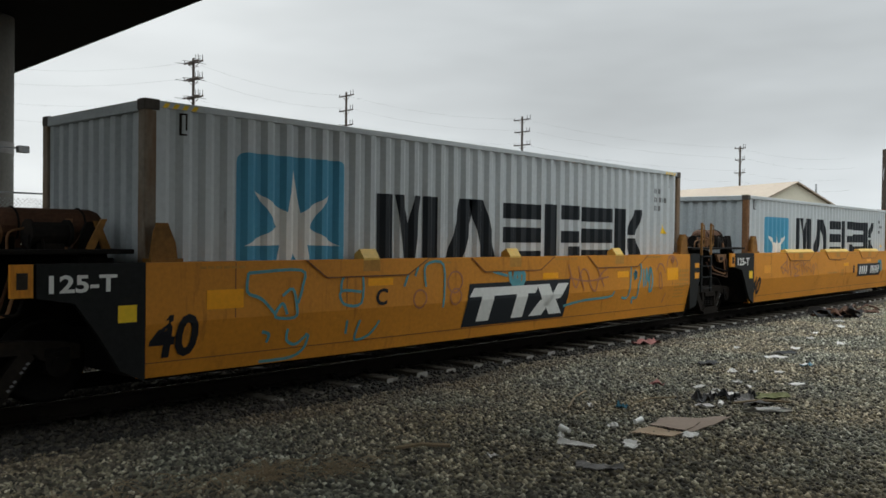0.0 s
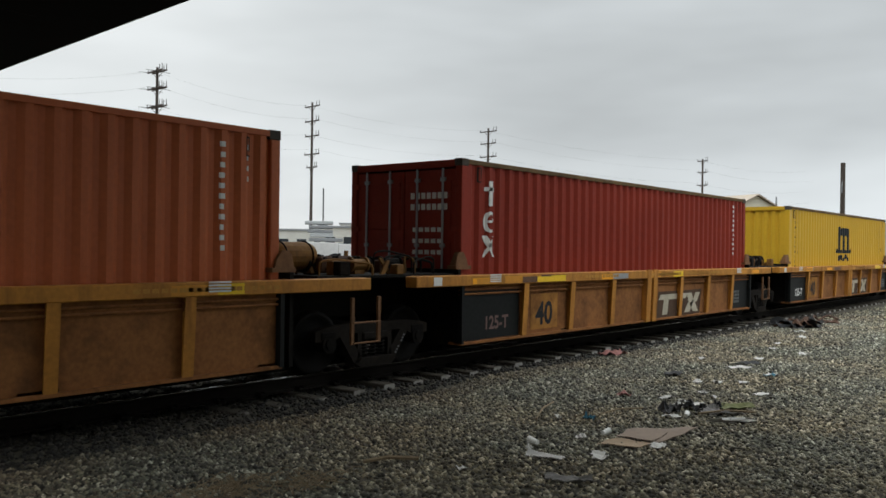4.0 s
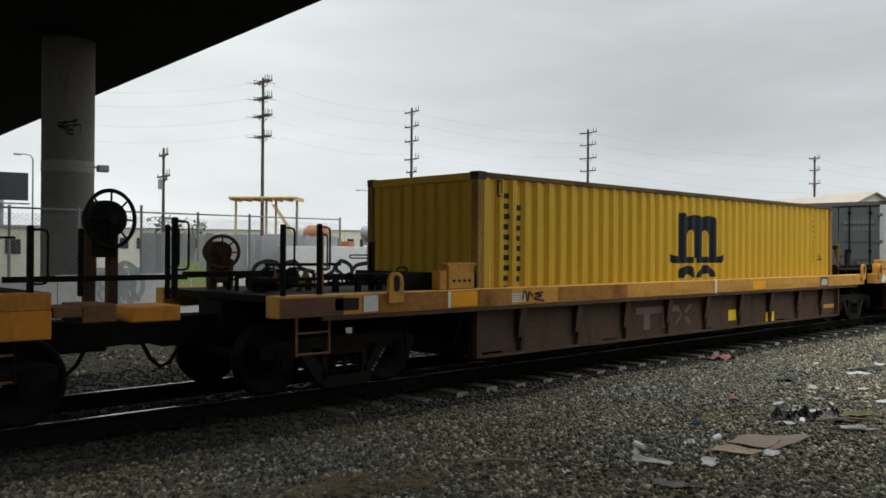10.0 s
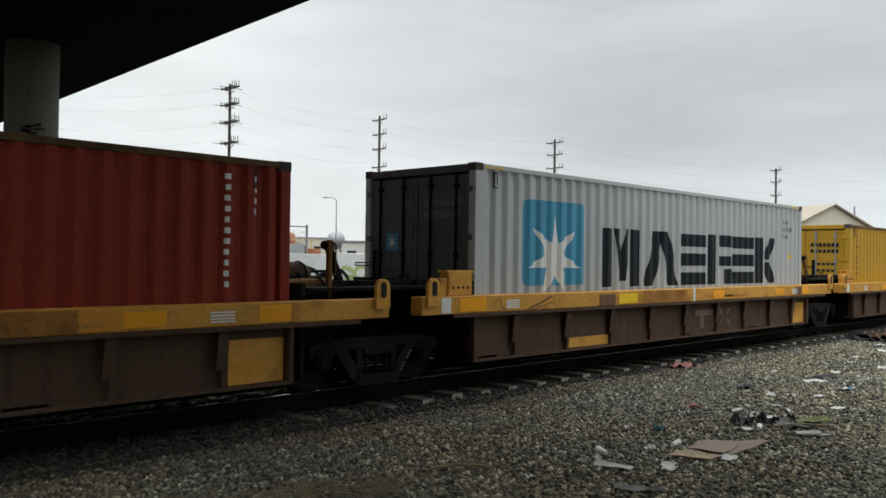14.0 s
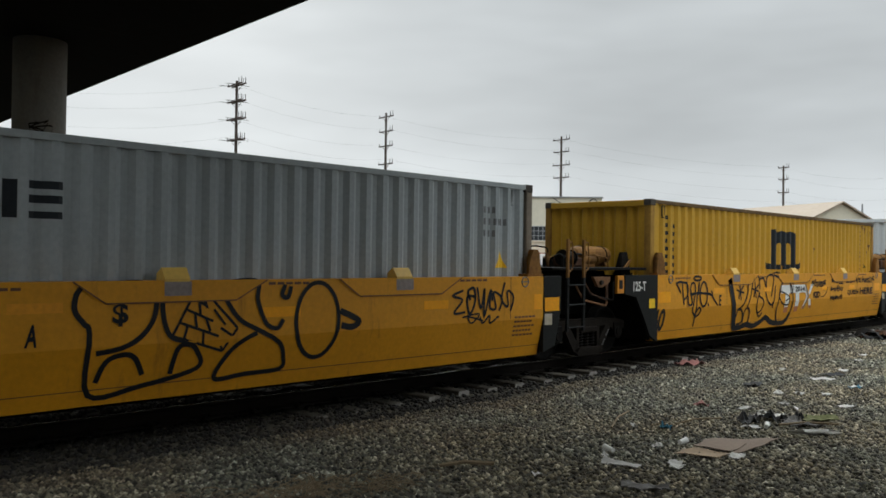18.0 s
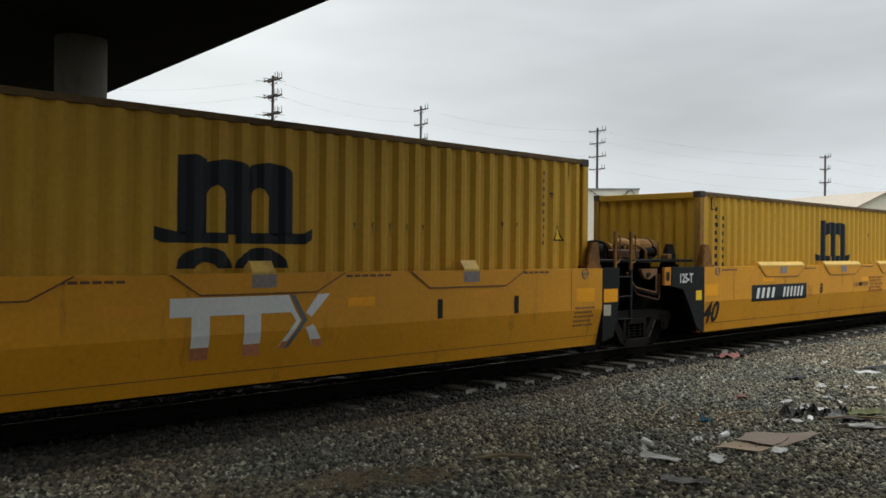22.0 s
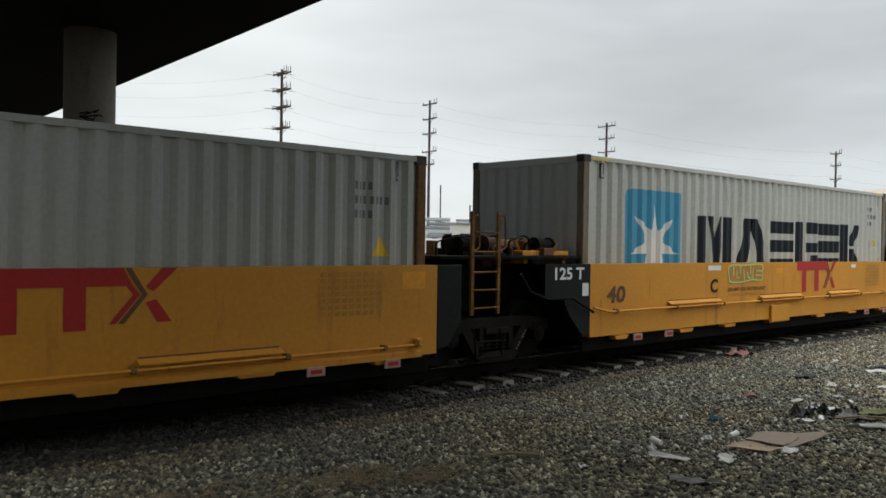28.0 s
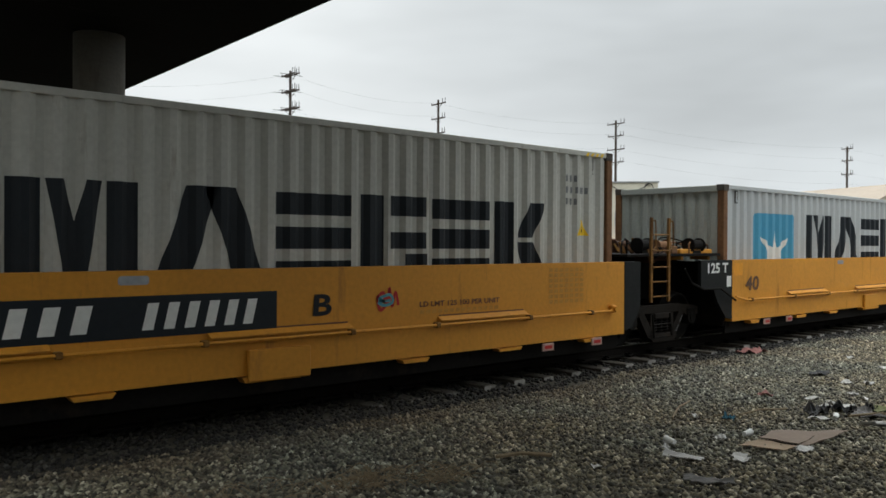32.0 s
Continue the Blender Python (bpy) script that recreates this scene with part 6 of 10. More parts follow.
    reservoir(car, *sorted((X(12.7), X(13.5))), 0.4, 1.8, 0.2)
    truck(car, X(13.85), 1)
    coupler(car, X(14.2), d)
    hose(car, X(15.5), 0.35, 0.8, d * 0.6)
    bm = bmesh.new()
    box(bm, min(X(12.4), X(15.4)), max(X(12.4), X(15.4)), -0.3, 0.3, 0.75, 1.45, 0.03)
    part("centre_sill", bm, "underframe", car)


def stop_block(car, z):
    """The yellow block that holds a container's corner, with four bolt holes."""
    bm = bmesh.new()
    box(bm, -0.72, -0.22, -1.38, -1.2, z, z + 0.36, 0.015)
    box(bm, -0.75, -0.19, -1.385, -1.19, z + 0.33, z + 0.37, 0.008)
    box(bm, -0.86, -0.72, -1.36, -1.2, z, z + 0.26, 0.012)
    g = part("container_stop", bm, "band_yellow", car, "yellow corner stop block with bolt holes")
    for x in (-0.62, -0.52, -0.42, -0.32):
        bm = bmesh.new()
        rod(bm, (x, -1.392, z + 0.12), (x, -1.38, z + 0.12), 0.02, 8)
        part("bolt_hole", bm, "casting_dark", g)


def crossover_frame(car, z, arm_count):
    """The dark frame between two ribbed units: long bars on short legs, leaning arms and a yellow post."""
    for x0, x1, za, zb, y in ((-2.45, -0.4, 1.40, 1.48, -0.9), (-2.6, -0.3, 1.30, 1.35, -0.5), (-2.5, -1.3, 1.56, 1.60, 0.2)):
        bm = bmesh.new()
        box(bm, x0, x1, y - 0.04, y + 0.04, za, zb, 0.01)
        part("frame_bar", bm, "underframe", car, "long dark bar of the crossover frame")
    for x in (-2.2, -1.85, -1.5, -1.2, -0.8):
        bm = bmesh.new()
        box(bm, x - 0.04, x + 0.04, -0.93, -0.87, z - 0.05, 1.41, 0.008)
        box(bm, x - 0.07, x + 0.03, -0.96, -0.84, 1.34, 1.38, 0.008)
        part("frame_leg", bm, "underframe", car)
    arms = ((-2.46, 1.97, -2.16, 1.24, 0.05), (-1.58, 1.92, -1.83, 1.36, 0.04))
    for x0, za, x1, zb, w in arms[:arm_count]:
        bm = bmesh.new()
        prism_y(bm, [(x0 - w, za), (x0 + w, za), (x1 + w, zb), (x1 - w, zb)], -0.93, -0.87)
        rod(bm, (x0, -0.97, za - 0.02), (x0, -0.83, za - 0.02), 0.06, 10)
        part("brake_arm", bm, "underframe", car, "dark leaning brake arm")
    bm = bmesh.new()
    box(bm, -2.50, -2.43, -0.98, -0.92, 1.25, 2.02, 0.01)
    bent(bm, smooth_path3([(-2.45, -0.95, 1.98), (-2.36, -0.95, 1.98), (-2.36, -0.95, 1.55), (-2.44, -0.95, 1.55)]), 0.012, 5)
    part("handrail_post", bm, "dirty_yellow", car, "yellow handrail post with a loop")
    bm = bmesh.new()
    box(bm, -1.59, -1.52, -0.85, -0.78, 1.2, 1.9, 0.01)
    bent(bm, smooth_path3([(-1.56, -0.8, 1.72), (-1.9, -0.8, 1.72), (-1.9, -0.8, 1.68), (-1.56, -0.8, 1.68)]), 0.01, 5)
    part("handrail_post", bm, "underframe", car, "dark handrail post")
    bm = bmesh.new()
    bent(bm, smooth_path3([(-1.15, -0.85, 1.46), (-1.15, -0.85, 1.55), (-0.98, -0.85, 1.55), (-0.98, -0.85, 1.46)]), 0.012, 5)
    part("grab_handle", bm, "underframe", car)
    for x, r in ((-2.02, 0.06), (-1.70, 0.05)):
        bm = bmesh.new()
        ring(bm, (x, -0.95, 1.42), (0, 1, 0), r, 0.02, 14, 5)
        part("chain_link", bm, "underframe", car)


def car_b(k, lead, old, shift, left_end, right_end, opts):
    """A well car unit with a top chord and upright ribs. old: the rusty one with a slim chord, else the brown one with a deep chord."""
    car = thing("well_car", opts["label"], "well car", "well cars of the train", (lead + shift, TRACK_Y, 0))
    z0, z1 = (1.20, 1.37) if old else (0.99, 1.25)
    xl = -1.30 if not left_end else (-1.79 if old else -3.41)
    xr = LONG + 1.38 if not right_end else (LONG + 1.79 if old else LONG + 3.25)
    chord = "car_yellow_dirty" if old else "band_yellow"
    panel = "panel_rust" if old else "panel_brown"
    rib = "car_yellow_dirty" if old else "panel_brown"
    for s in (-1, 1):
        bm = bmesh.new()
        y0, y1 = sorted((s * NEAR, s * (NEAR - 0.22)))
        box(bm, xl, xr, y0, y1, z0, z1, 0.012)
        part("top_chord", bm, chord, car, "yellow top chord, patched and rusting")
        bm = bmesh.new()
        y0, y1 = sorted((s * (NEAR - 0.13), s * (NEAR - 0.17)))
        box(bm, -0.2, LONG - 0.08, y0, y1, 0.27, z0)
        part("side_web", bm, panel, car, "recessed side plate")
        bm = bmesh.new()
        y0, y1 = sorted((s * (NEAR - 0.06), s * (NEAR - 0.3)))
        box(bm, -0.2, LONG - 0.08, y0, y1, 0.25, 0.29)
        part("bottom_flange", bm, panel, car)
    if not old:
        bm = bmesh.new()
        box(bm, xl + 0.6, xr - 0.5, -NEAR - 0.03, -NEAR + 0.03, z0 - 0.05, z0 - 0.001)
        part("chord_lip", bm, panel, car)
    xs = (1.52, 3.03, 4.58, 7.74, 9.28, 10.79) if old else (0.77, 2.1, 3.4, 4.71, 6.02, 7.34, 8.64, 9.97, 11.22)
    for x in xs:
        bm = bmesh.new()
        prism_x(bm, [(-NEAR + 0.01, z0), (-NEAR + 0.075, 0.29), (-NEAR + 0.135, 0.29), (-NEAR + 0.135, z0)], x - 0.03, x + 0.03)
        if old:
            prism_x(bm, [(-NEAR + 0.005, z0), (-NEAR + 0.055, 0.29), (-NEAR + 0.072, 0.29), (-NEAR + 0.022, z0)], x - 0.07, x + 0.07)
        else:
            prism_x(bm, [(-NEAR + 0.0, z0), (-NEAR + 0.06, 0.5), (-NEAR + 0.072, 0.5), (-NEAR + 0.015, z0)], x - 0.10, x + 0.03)
        part("rib", bm, rib, car, "upright rib")
    for x in (-0.17, LONG - 0.1):
        bm = bmesh.new()
        box(bm, x - 0.03, x + 0.03, -NEAR + 0.04, -NEAR + 0.2, 0.27, z0)
        part("end_rib", bm, "black_paint" if old else panel, car)
    if old:
        for x in (6.07, 6.36):
            bm = bmesh.new()
            prism_x(bm, [(-NEAR - 0.012, z1 + 0.02), (-NEAR - 0.012, z0 - 0.04), (-NEAR + 0.02, 0.25), (-NEAR + 0.13, 0.25), (-NEAR + 0.13, z0), (-NEAR + 0.02, z1 + 0.02)], x - 0.09, x + 0.09)
            part("splice_rib", bm, chord, car, "double rib at the middle joint")
        for z in (1.06, 1.13):
            bm = bmesh.new()
            rod(bm, (-0.2, -NEAR + 0.1, z), (LONG - 0.1, -NEAR + 0.1, z), 0.018)
            part("train_pipe", bm, panel, car)
    else:
        bm = bmesh.new()
        box(bm, 6.17, 6.25, -NEAR - 0.006, -NEAR + 0.02, z0, z1 + 0.005)
        part("joint_strip", bm, "mark_white", car)
    # patches on the chord
    rng = random.Random(100 + k)
    for mat, n in (("mark_orange", 4), ("mark_brown", 2), ("galvanised", 1), ("mark_yellow", 3), ("car_yellow_bleached", 4)) if old else (("car_yellow_bleached", 3), ("mark_brown", 1)):
        for _ in range(n):
            x = rng.uniform(xl + 0.2, xr - 1.2)
            w = rng.uniform(0.35, 0.7)
            bits("paint_patch", [rect(x, x + w, z0 + 0.02, z1 - rng.uniform(0.015, 0.06))], -NEAR - 0.003 - rng.random() * 0.003, mat, car, "patch of fresh or faded paint")
    bm = bmesh.new()
    for _ in range(5):
        x = rng.uniform(0.3, 11)
        for q in row_bars(x, x + 1.3, z0 + 0.06, z0 + 0.11, 12, gap=0.25):
            patch(bm, q, -NEAR - 0.008)
    part("stencil", bm, "mark_faint", car, "stencilled notices, too small to read", kind="stuff")
    bits("sticker", [rect(x, x + 0.3, z0 + 0.05 + i * 0.035, z0 + 0.07 + i * 0.035) for x in (0.45, 11.0) for i in range(4)] + [rect(-0.93, -0.74, z0 + 0.02, z1 - 0.02)], -NEAR - 0.009, "mark_white", car)
    floor_beams(car)
    if not left_end:
        articulation(car, chord, low=True)
        bm = bmesh.new()
        box(bm, -1.0, -0.1, -1.15, 1.15, z1 - 0.06, z1 - 0.002)
        part("end_deck", bm, "underframe", car)
        if old:
            valve_gear(car, -2.6, -1.8, -0.7, 1.42, 20 + k)
            gear(car, -2.9, -0.4, -1.1, 0.3, 1.40, 360 + k, 0.35)
            gear(car, -2.9, -0.6, -1.2, -0.5, 1.40, 370 + k, 0.25, "dirty_yellow")
            ladder_pair(car, (-2.5, -2.0), -1.38, 0.45, 1.1, "underframe", (0.47, 0.75), "post_rust")
            guide(car, -0.05, False, "post_rust", y=-1.2, h=0.25)
        else:
            stop_block(car, z1)
            bm = bmesh.new()
            box(bm, -1.0, -0.1, -1.05, -0.98, z1, z1 + 0.23, 0.01)
            part("deck_upstand", bm, "underframe", car, "black upstand along the end deck")
            crossover_frame(car, z1, 2 if k == 9 else 1)
    if not right_end:
        if old:
            guide(car, LONG + 0.05, True, "post_rust", y=-1.2, h=0.25)
            reservoir(car, LONG + 0.3, LONG + 1.1, -0.6, 1.66, 0.2, "dirty_yellow", "grimy yellow-brown air reservoir tank")
        else:
            valve_gear(car, LONG + 0.15, LONG + 1.15, -0.7, 1.26, 60 + k, "dirty_yellow")
            if k == 9:
                reservoir(car, LONG + 0.2, LONG + 0.95, -0.3, 1.52, 0.2)
                gear(car, LONG + 0.2, LONG + 1.2, -0.6, 0.3, 1.28, 520, 0.35)
    for x in ((-1.11,) if not left_end else ((-1.72,) if not old else ())) + ((LONG + 1.23,) if not right_end else ((LONG + 1.67,) if not old else ())):
        if old:
            continue
        bm = bmesh.new()
        pts = [(x + 0.115 * math.cos(math.pi * i / 7), 1.40 + 0.115 * math.sin(math.pi * i / 7)) for i in range(8)]
        prism_y(bm, pts + [(x - 0.115, 1.12), (x + 0.115, 1.12)], -NEAR - 0.05, -NEAR - 0.002)
        e = part("lifting_eye", bm, "band_yellow", car, "yellow lifting lug with an oval hole")
        bm = bmesh.new()
        patch(bm, rounded(x - 0.05, x + 0.05, 1.26, 1.47, 0.045), -NEAR - 0.054)
        part("eye_hole", bm, "casting_dark", e)
    for flip, on in ((True, left_end), (False, right_end)):
        if not on:
            continue
        X = (lambda x: LONG - x) if flip else (lambda x: x)
        d = -1 if flip else 1
        e = (LONG - xl) if flip else xr
        bm = bmesh.new()
        box(bm, min(X(12.2), X(e)), max(X(12.2), X(e)), -1.2, 1.2, z1 - 0.08, z1 - 0.002)
        part("end_deck", bm, "underframe", car)
        bm = bmesh.new()
        box(bm, min(X(12.2), X(e)), max(X(12.2), X(e)), -0.3, 0.3, 0.7, z1 - 0.09, 0.03)
        part("centre_sill", bm, "underframe", car)
        out = e + 0.33 if old else e
        truck(car, X(out - 1.25), 1)
        coupler(car, X(out - 0.5), d)
        hose(car, X(out + 0.1), 0.35, 0.8, d * 0.6)
        near = 0.6 if flip else (-0.6 if old else -0.93)
        bx, bz, br = (14.87, 2.11, 0.31) if old else (15.1, 1.75, 0.22) if flip else (14.69, 1.79, 0.29)
        wheel_hand(car, X(bx), near, bz, br, "underframe" if old else "rusty_iron", (-0.3 * d, 1, 0))
        bm = bmesh.new()
        rod(bm, (X(bx), near + 0.06, bz), (X(bx), near + 0.26, bz), br * 0.66, 20)
        part("chain_drum", bm, "underframe" if old else "rusty_iron", car, "round drum behind the brake wheel")
        for x in (bx - 0.17, bx + 0.07):
            bm = bmesh.new()
            box(bm, X(x) - 0.05, X(x) + 0.05, near + 0.08, near + 0.2, (1.15 if old else z1), bz - 0.1, 0.01)
            part("brake_stand", bm, "rusty_iron", car, "rusty upright of the brake stand")
        if old:
            # crossover step in two rusty lengths beyond the chord
            for x0, x1, za, zb in ((e + 0.02, e + 0.28, 1.12, 1.22), (e + 0.28, e + 0.6, 1.06, 1.24), (e + 0.74, e + 1.25, 1.04, 1.2)):
                bm = bmesh.new()
                p, q = sorted((X(x0), X(x1)))
                box(bm, p, q, -1.44, -0.9, za, zb, 0.012)
                part("crossover_step", bm, "car_yellow_old" if x0 > e + 0.5 else "post_rust", car, "worn rusty crossover step")
            bm = bmesh.new()
            p, q = sorted((X(e - 0.9), X(e)))
            box(bm, p, q, -NEAR - 0.005, -NEAR + 0.1, 0.93, 1.2, 0.01)
            part("chord_gusset", bm, "car_yellow_old", car, "deep yellow gusset at the end of the chord")
            posts = ((e - 0.17, 2.0, -1.40), (e + 1.2, 2.12, -1.40), (e + 0.62, 2.0, -0.5))
            spans = (((e - 0.2, e + 1.66), 1.47, 0.03, -0.75), ((e - 0.8, e + 0.2), 1.9, 0.014, 0.2))
        elif flip:
            posts = ((e - 0.13, 2.08, -1.38), (e - 0.62, 2.1, -1.38), (e + 0.3, 2.1, 0.5))
            spans = (((e - 0.5, e + 0.65), 1.49, 0.035, -0.6), ((e - 1.6, e - 0.1), 1.42, 0.02, -0.9))
        else:
            posts = ((13.70, 1.96, -0.93), (14.11, 1.97, -0.93), (15.11, 2.06, -0.93), (15.40, 1.97, -0.93))
            spans = (((13.4, 14.32), 1.66, 0.04, -0.93), ((13.45, 15.46), 1.47, 0.022, -0.93), ((14.72, 15.68), 2.03, 0.012, -0.6))
        for (x0, x1), z, r, y in spans:
            bm = bmesh.new()
            p, q = sorted((X(x0), X(x1)))
            box(bm, p, q, y - 0.03, y + 0.03, z - r, z + r)
            part("walkway_rail", bm, "underframe", car, "dark walkway rail")
        for x, z, y in posts:
            bm = bmesh.new()
            box(bm, X(x) - 0.026, X(x) + 0.026, y - 0.03, y + 0.03, z1 - 0.1, z, 0.01)
            bent(bm, smooth_path3([(X(x) + 0.03, y, z - 0.04), (X(x) + 0.15, y, z - 0.04), (X(x) + 0.15, y, z - 0.55), (X(x) + 0.03, y, z - 0.55)]), 0.012, 5)
            part("handrail_post", bm, "underframe" if old or flip else "post_rust", car, "upright end handrail")
        for z in (0.55, 0.8):
            bm = bmesh.new()
            a, b = sorted((X(e - 0.75), X(e - 0.3)))
            rod(bm, (a, -1.40, z), (b, -1.40, z), 0.014)
            part("ladder_rung", bm, "post_rust", car)
        for x in (e - 0.75, e - 0.3):
            bm = bmesh.new()
            rod(bm, (X(x), -1.40, 0.53), (X(x), -1.40, z0), 0.016)
            part("ladder_rail", bm, "post_rust" if flip else "underframe", car)
        if flip and not old:
            crossover_frame(car, z1, 0)
            gear(car, xl + 0.2, xl + 1.2, -0.6, 0.4, z1, 190 + k, 0.3, "underframe")
        else:
            valve_gear(car, *sorted((X(e - 2.2), X(e - 1.3))), -0.2, z1, 90 + k)
            gear(car, *sorted((X(12.5), X(e - 0.2))), -1.05, 0.4, z1, 190 + k, 0.45)
            gear(car, *sorted((X(e - 2.0), X(e - 0.1))), -1.1, 0.2, z1, 290 + k, 0.3, "underframe")
        if e - LONG > 2.5:
            if flip:
                bm = bmesh.new()
                box(bm, -1.35, -0.1, -1.05, -0.98, z1, z1 + 0.23, 0.01)
                part("deck_upstand", bm, "underframe", car, "black upstand along the end deck")
                stop_block(car, z1)
            else:
                reservoir(car, LONG + 0.5, LONG + 1.2, -0.85, z1 + 0.28, 0.21, "dirty_yellow", "grimy yellow air reservoir tank")
            for i, x in enumerate((LONG + 0.2, LONG + 1.3)):
                bm = bmesh.new()
                rod(bm, (X(x), -1.2, z0), (X(x + (0.25 if i == 0 else 0)), -1.2, 0.45), 0.018)
                part("brake_rod", bm, "underframe" if flip else "galvanised", car)
        else:
            reservoir(car, *sorted((X(LONG + 0.3), X(LONG + 1.1))), 0.2, z1 + 0.3, 0.22)
    return car
# ---------------------------------------------------------------- the train, unit by unit
def number_panel(car, x0, x1, z0, z1, y, back="logo_black", ink="mark_white"):
    bm = bmesh.new()
    patch(bm, rect(x0, x1, z0, z1), y)
    p = part("number_panel", bm, back, car, "dark panel with pale slanted bars")
    w, h = x1 - x0, z1 - z0
    for q in row_bars(x0 + 0.07 * w, x0 + 0.42 * w, z0 + 0.18 * h, z1 - 0.18 * h, 4, 0.06, 0.48) + row_bars(x0 + 0.54 * w, x0 + 0.94 * w, z0 + 0.18 * h, z1 - 0.18 * h, 6, 0.06, 0.48):
        bm = bmesh.new()
        patch(bm, q, lambda z: (y(z) if callable(y) else y) - 0.003)
        part("number_bar", bm, ink, p)


def spray(car, mat, label, draw):
    draw((car, mat, label))


GREY = "grey corrugated container with blue star square and black bars"
YEL = "yellow corrugated steel container with a black emblem"
UNITS = [
    # kind of car, left end, right end, shift of the car, high box, colour, style, doors, end colour, post paint
    # ends of these two coloured darker than their sides, for the shade on them
    ("a", 0, 0, 0.02, 1, "maersk_grey", "logo", 0, "blue_grey", "post_stained", GREY + ", rusty"),
    ("a", 0, 1, 0.0, 0, "maersk_grey", "logo", 0, "blue_grey", "post_rust", GREY + ", rusty"),
    ("b1", 1, 0, 0.0, 1, "box_orange_red", "plain_red", 1, "box_maroon", None, "faded orange-red corrugated steel container with doors at one end"),
    ("b1", 0, 0, 0.0, 1, "box_maroon", "tall", 1, None, None, "dark red corrugated steel container with tall white shapes"),
    ("b1", 0, 0, -0.24, 1, "box_bright_yellow", "wave", 0, None, None, YEL + ", bright paint"),
    ("b1", 0, 0, -0.13, 1, "maersk_grey", "logo", 0, None, None, GREY),
    ("b1", 0, 1, 0.0, 1, "maersk_grey", "logo", 0, None, "post_stained", GREY + ", rusty"),
    ("b2", 1, 0, 0.0, 0, "box_bright_yellow", "wave", 0, None, "post_scraped", YEL + ", bright paint"),
    ("b2", 0, 0, 0.0, 1, "light_grey", "logo", 1, "door_grey", None, GREY + ", dark doors"),
    ("b2", 0, 0, 0.0, 0, "box_maroon", "tall", 0, None, None, "dark red corrugated steel container with white shapes and scrawls"),
    ("b2", 0, 0, 0.0, 1, "light_grey", "logo", 1, "door_grey", None, GREY + ", dark doors"),
    ("b2", 0, 1, 0.0, 0, "box_yellow", "wave", 1, None, None, "yellow corrugated steel container with black emblem and end doors"),
    ("a", 1, 0, 0.0, 0, "blue_grey", "line", 0, "maersk_grey", "post_stained", "light grey corrugated container with small blue square, black bars"),
    ("a", 0, 0, 0.0, 0, "box_yellow", "wave", 0, None, "post_scraped", YEL + ", scraped and rusty"),
    ("a", 0, 0, 0.02, 1, "maersk_grey", "logo", 0, None, None, GREY),
    ("a", 0, 0, 0.07, 1, "box_yellow", "wave", 0, None, None, YEL),
    ("a", 0, 1, -0.12, 0, "box_yellow", "wave", 0, None, "post_scraped", YEL + ", rusty corner posts"),
    ("c", 1, 0, 0.0, 1, "box_yellow", "wave", 0, None, "box_yellow", YEL),
    ("c", 0, 0, 0.0, 0, "box_red", "plain_red", 0, None, "box_maroon", "bright red corrugated steel container"),
    ("c", 0, 0, 0.0, 0, "sage_grey", "line", 0, "maersk_grey", "post_rust", "light grey corrugated container with small blue square, black bars"),
    ("c", 0, 0, 0.0, 1, "tan_grey", "logo", 0, "maersk_grey", "post_stained", GREY + ", weathered"),
    ("c", 0, 1, 0.0, 1, "tan_grey", "logo", 1, "door_grey", "post_stained", GREY + ", dark doors"),
    ("c", 1, 0, 0.0, 1, "tan_grey", "logo", 0, "maersk_grey", "post_rust", GREY + ", weathered"),
    # this end is coloured darker than the sides, for the shade it faces
    ("c", 0, 0, 0.0, 0, "light_grey", "logo", 0, "sage_grey", "post_rust", GREY),
]
CARS, BOXES = [], []
for k, (kind, le, re, shift, high, colour, style, doors, end_mat, post_mat, label) in enumerate(UNITS):
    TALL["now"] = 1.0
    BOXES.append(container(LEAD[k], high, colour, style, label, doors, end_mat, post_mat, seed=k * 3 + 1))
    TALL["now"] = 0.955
    if kind == "a":
        early = k < 2
        paint = "car_yellow_old" if early else "car_yellow"
        car = car_a(k, LEAD[k], paint, shift, le, re, {"label": "smooth-sided yellow well car with graffiti" if k in (0, 12, 13, 14) else "smooth-sided yellow well car", "hoods": k in (1, 16), "gear": "cyl" if k in (0, 1, 14) else "ladder"})
    elif kind == "c":
        car = car_c(k, LEAD[k], "car_yellow_bleached", shift, le, re, {"label": "straight-sided yellow well car with a foot pipe"})
    else:
        car = car_b(k, LEAD[k], kind == "b1", shift, le, re, {"label": "rusty ribbed well car with a yellow chord" if kind == "b1" else "brown ribbed well car with a patched yellow chord", "mark": "spray_pink" if k == 3 else "mark_white"})
    CARS.append(car)

fa = lambda z: face_a(z) - 0.002
ff = lambda z: -NEAR - 0.006
STROKES = [[(0, 0.2), (0.3, 1), (0.5, 0.1), (0.8, 0.9), (1.0, 0.3)], [(0.1, 0.9), (-0.1, 0.3), (0.5, 0.1), (0.3, 0.8), (0.9, 0.6), (0.7, 0.0)], [(0.9, 0.8), (0.1, 0.6), (0.9, 0.4), (0.2, 0.1), (1.1, 0.0)],
           [(0.5, 0.5), (0.2, 0.8), (0.7, 1.0), (0.9, 0.4), (0.4, 0.1), (0.2, 0.5), (0.9, 0.7)], [(-0.1, 0.7), (0.9, 1.0), (0.5, 0.2), (0.2, 0.6), (1.1, 0.3)], [(0.0, 1.0), (0.2, 0.1), (0.5, 0.9), (0.6, 0.0), (1.0, 0.8), (1.2, 0.5)]]


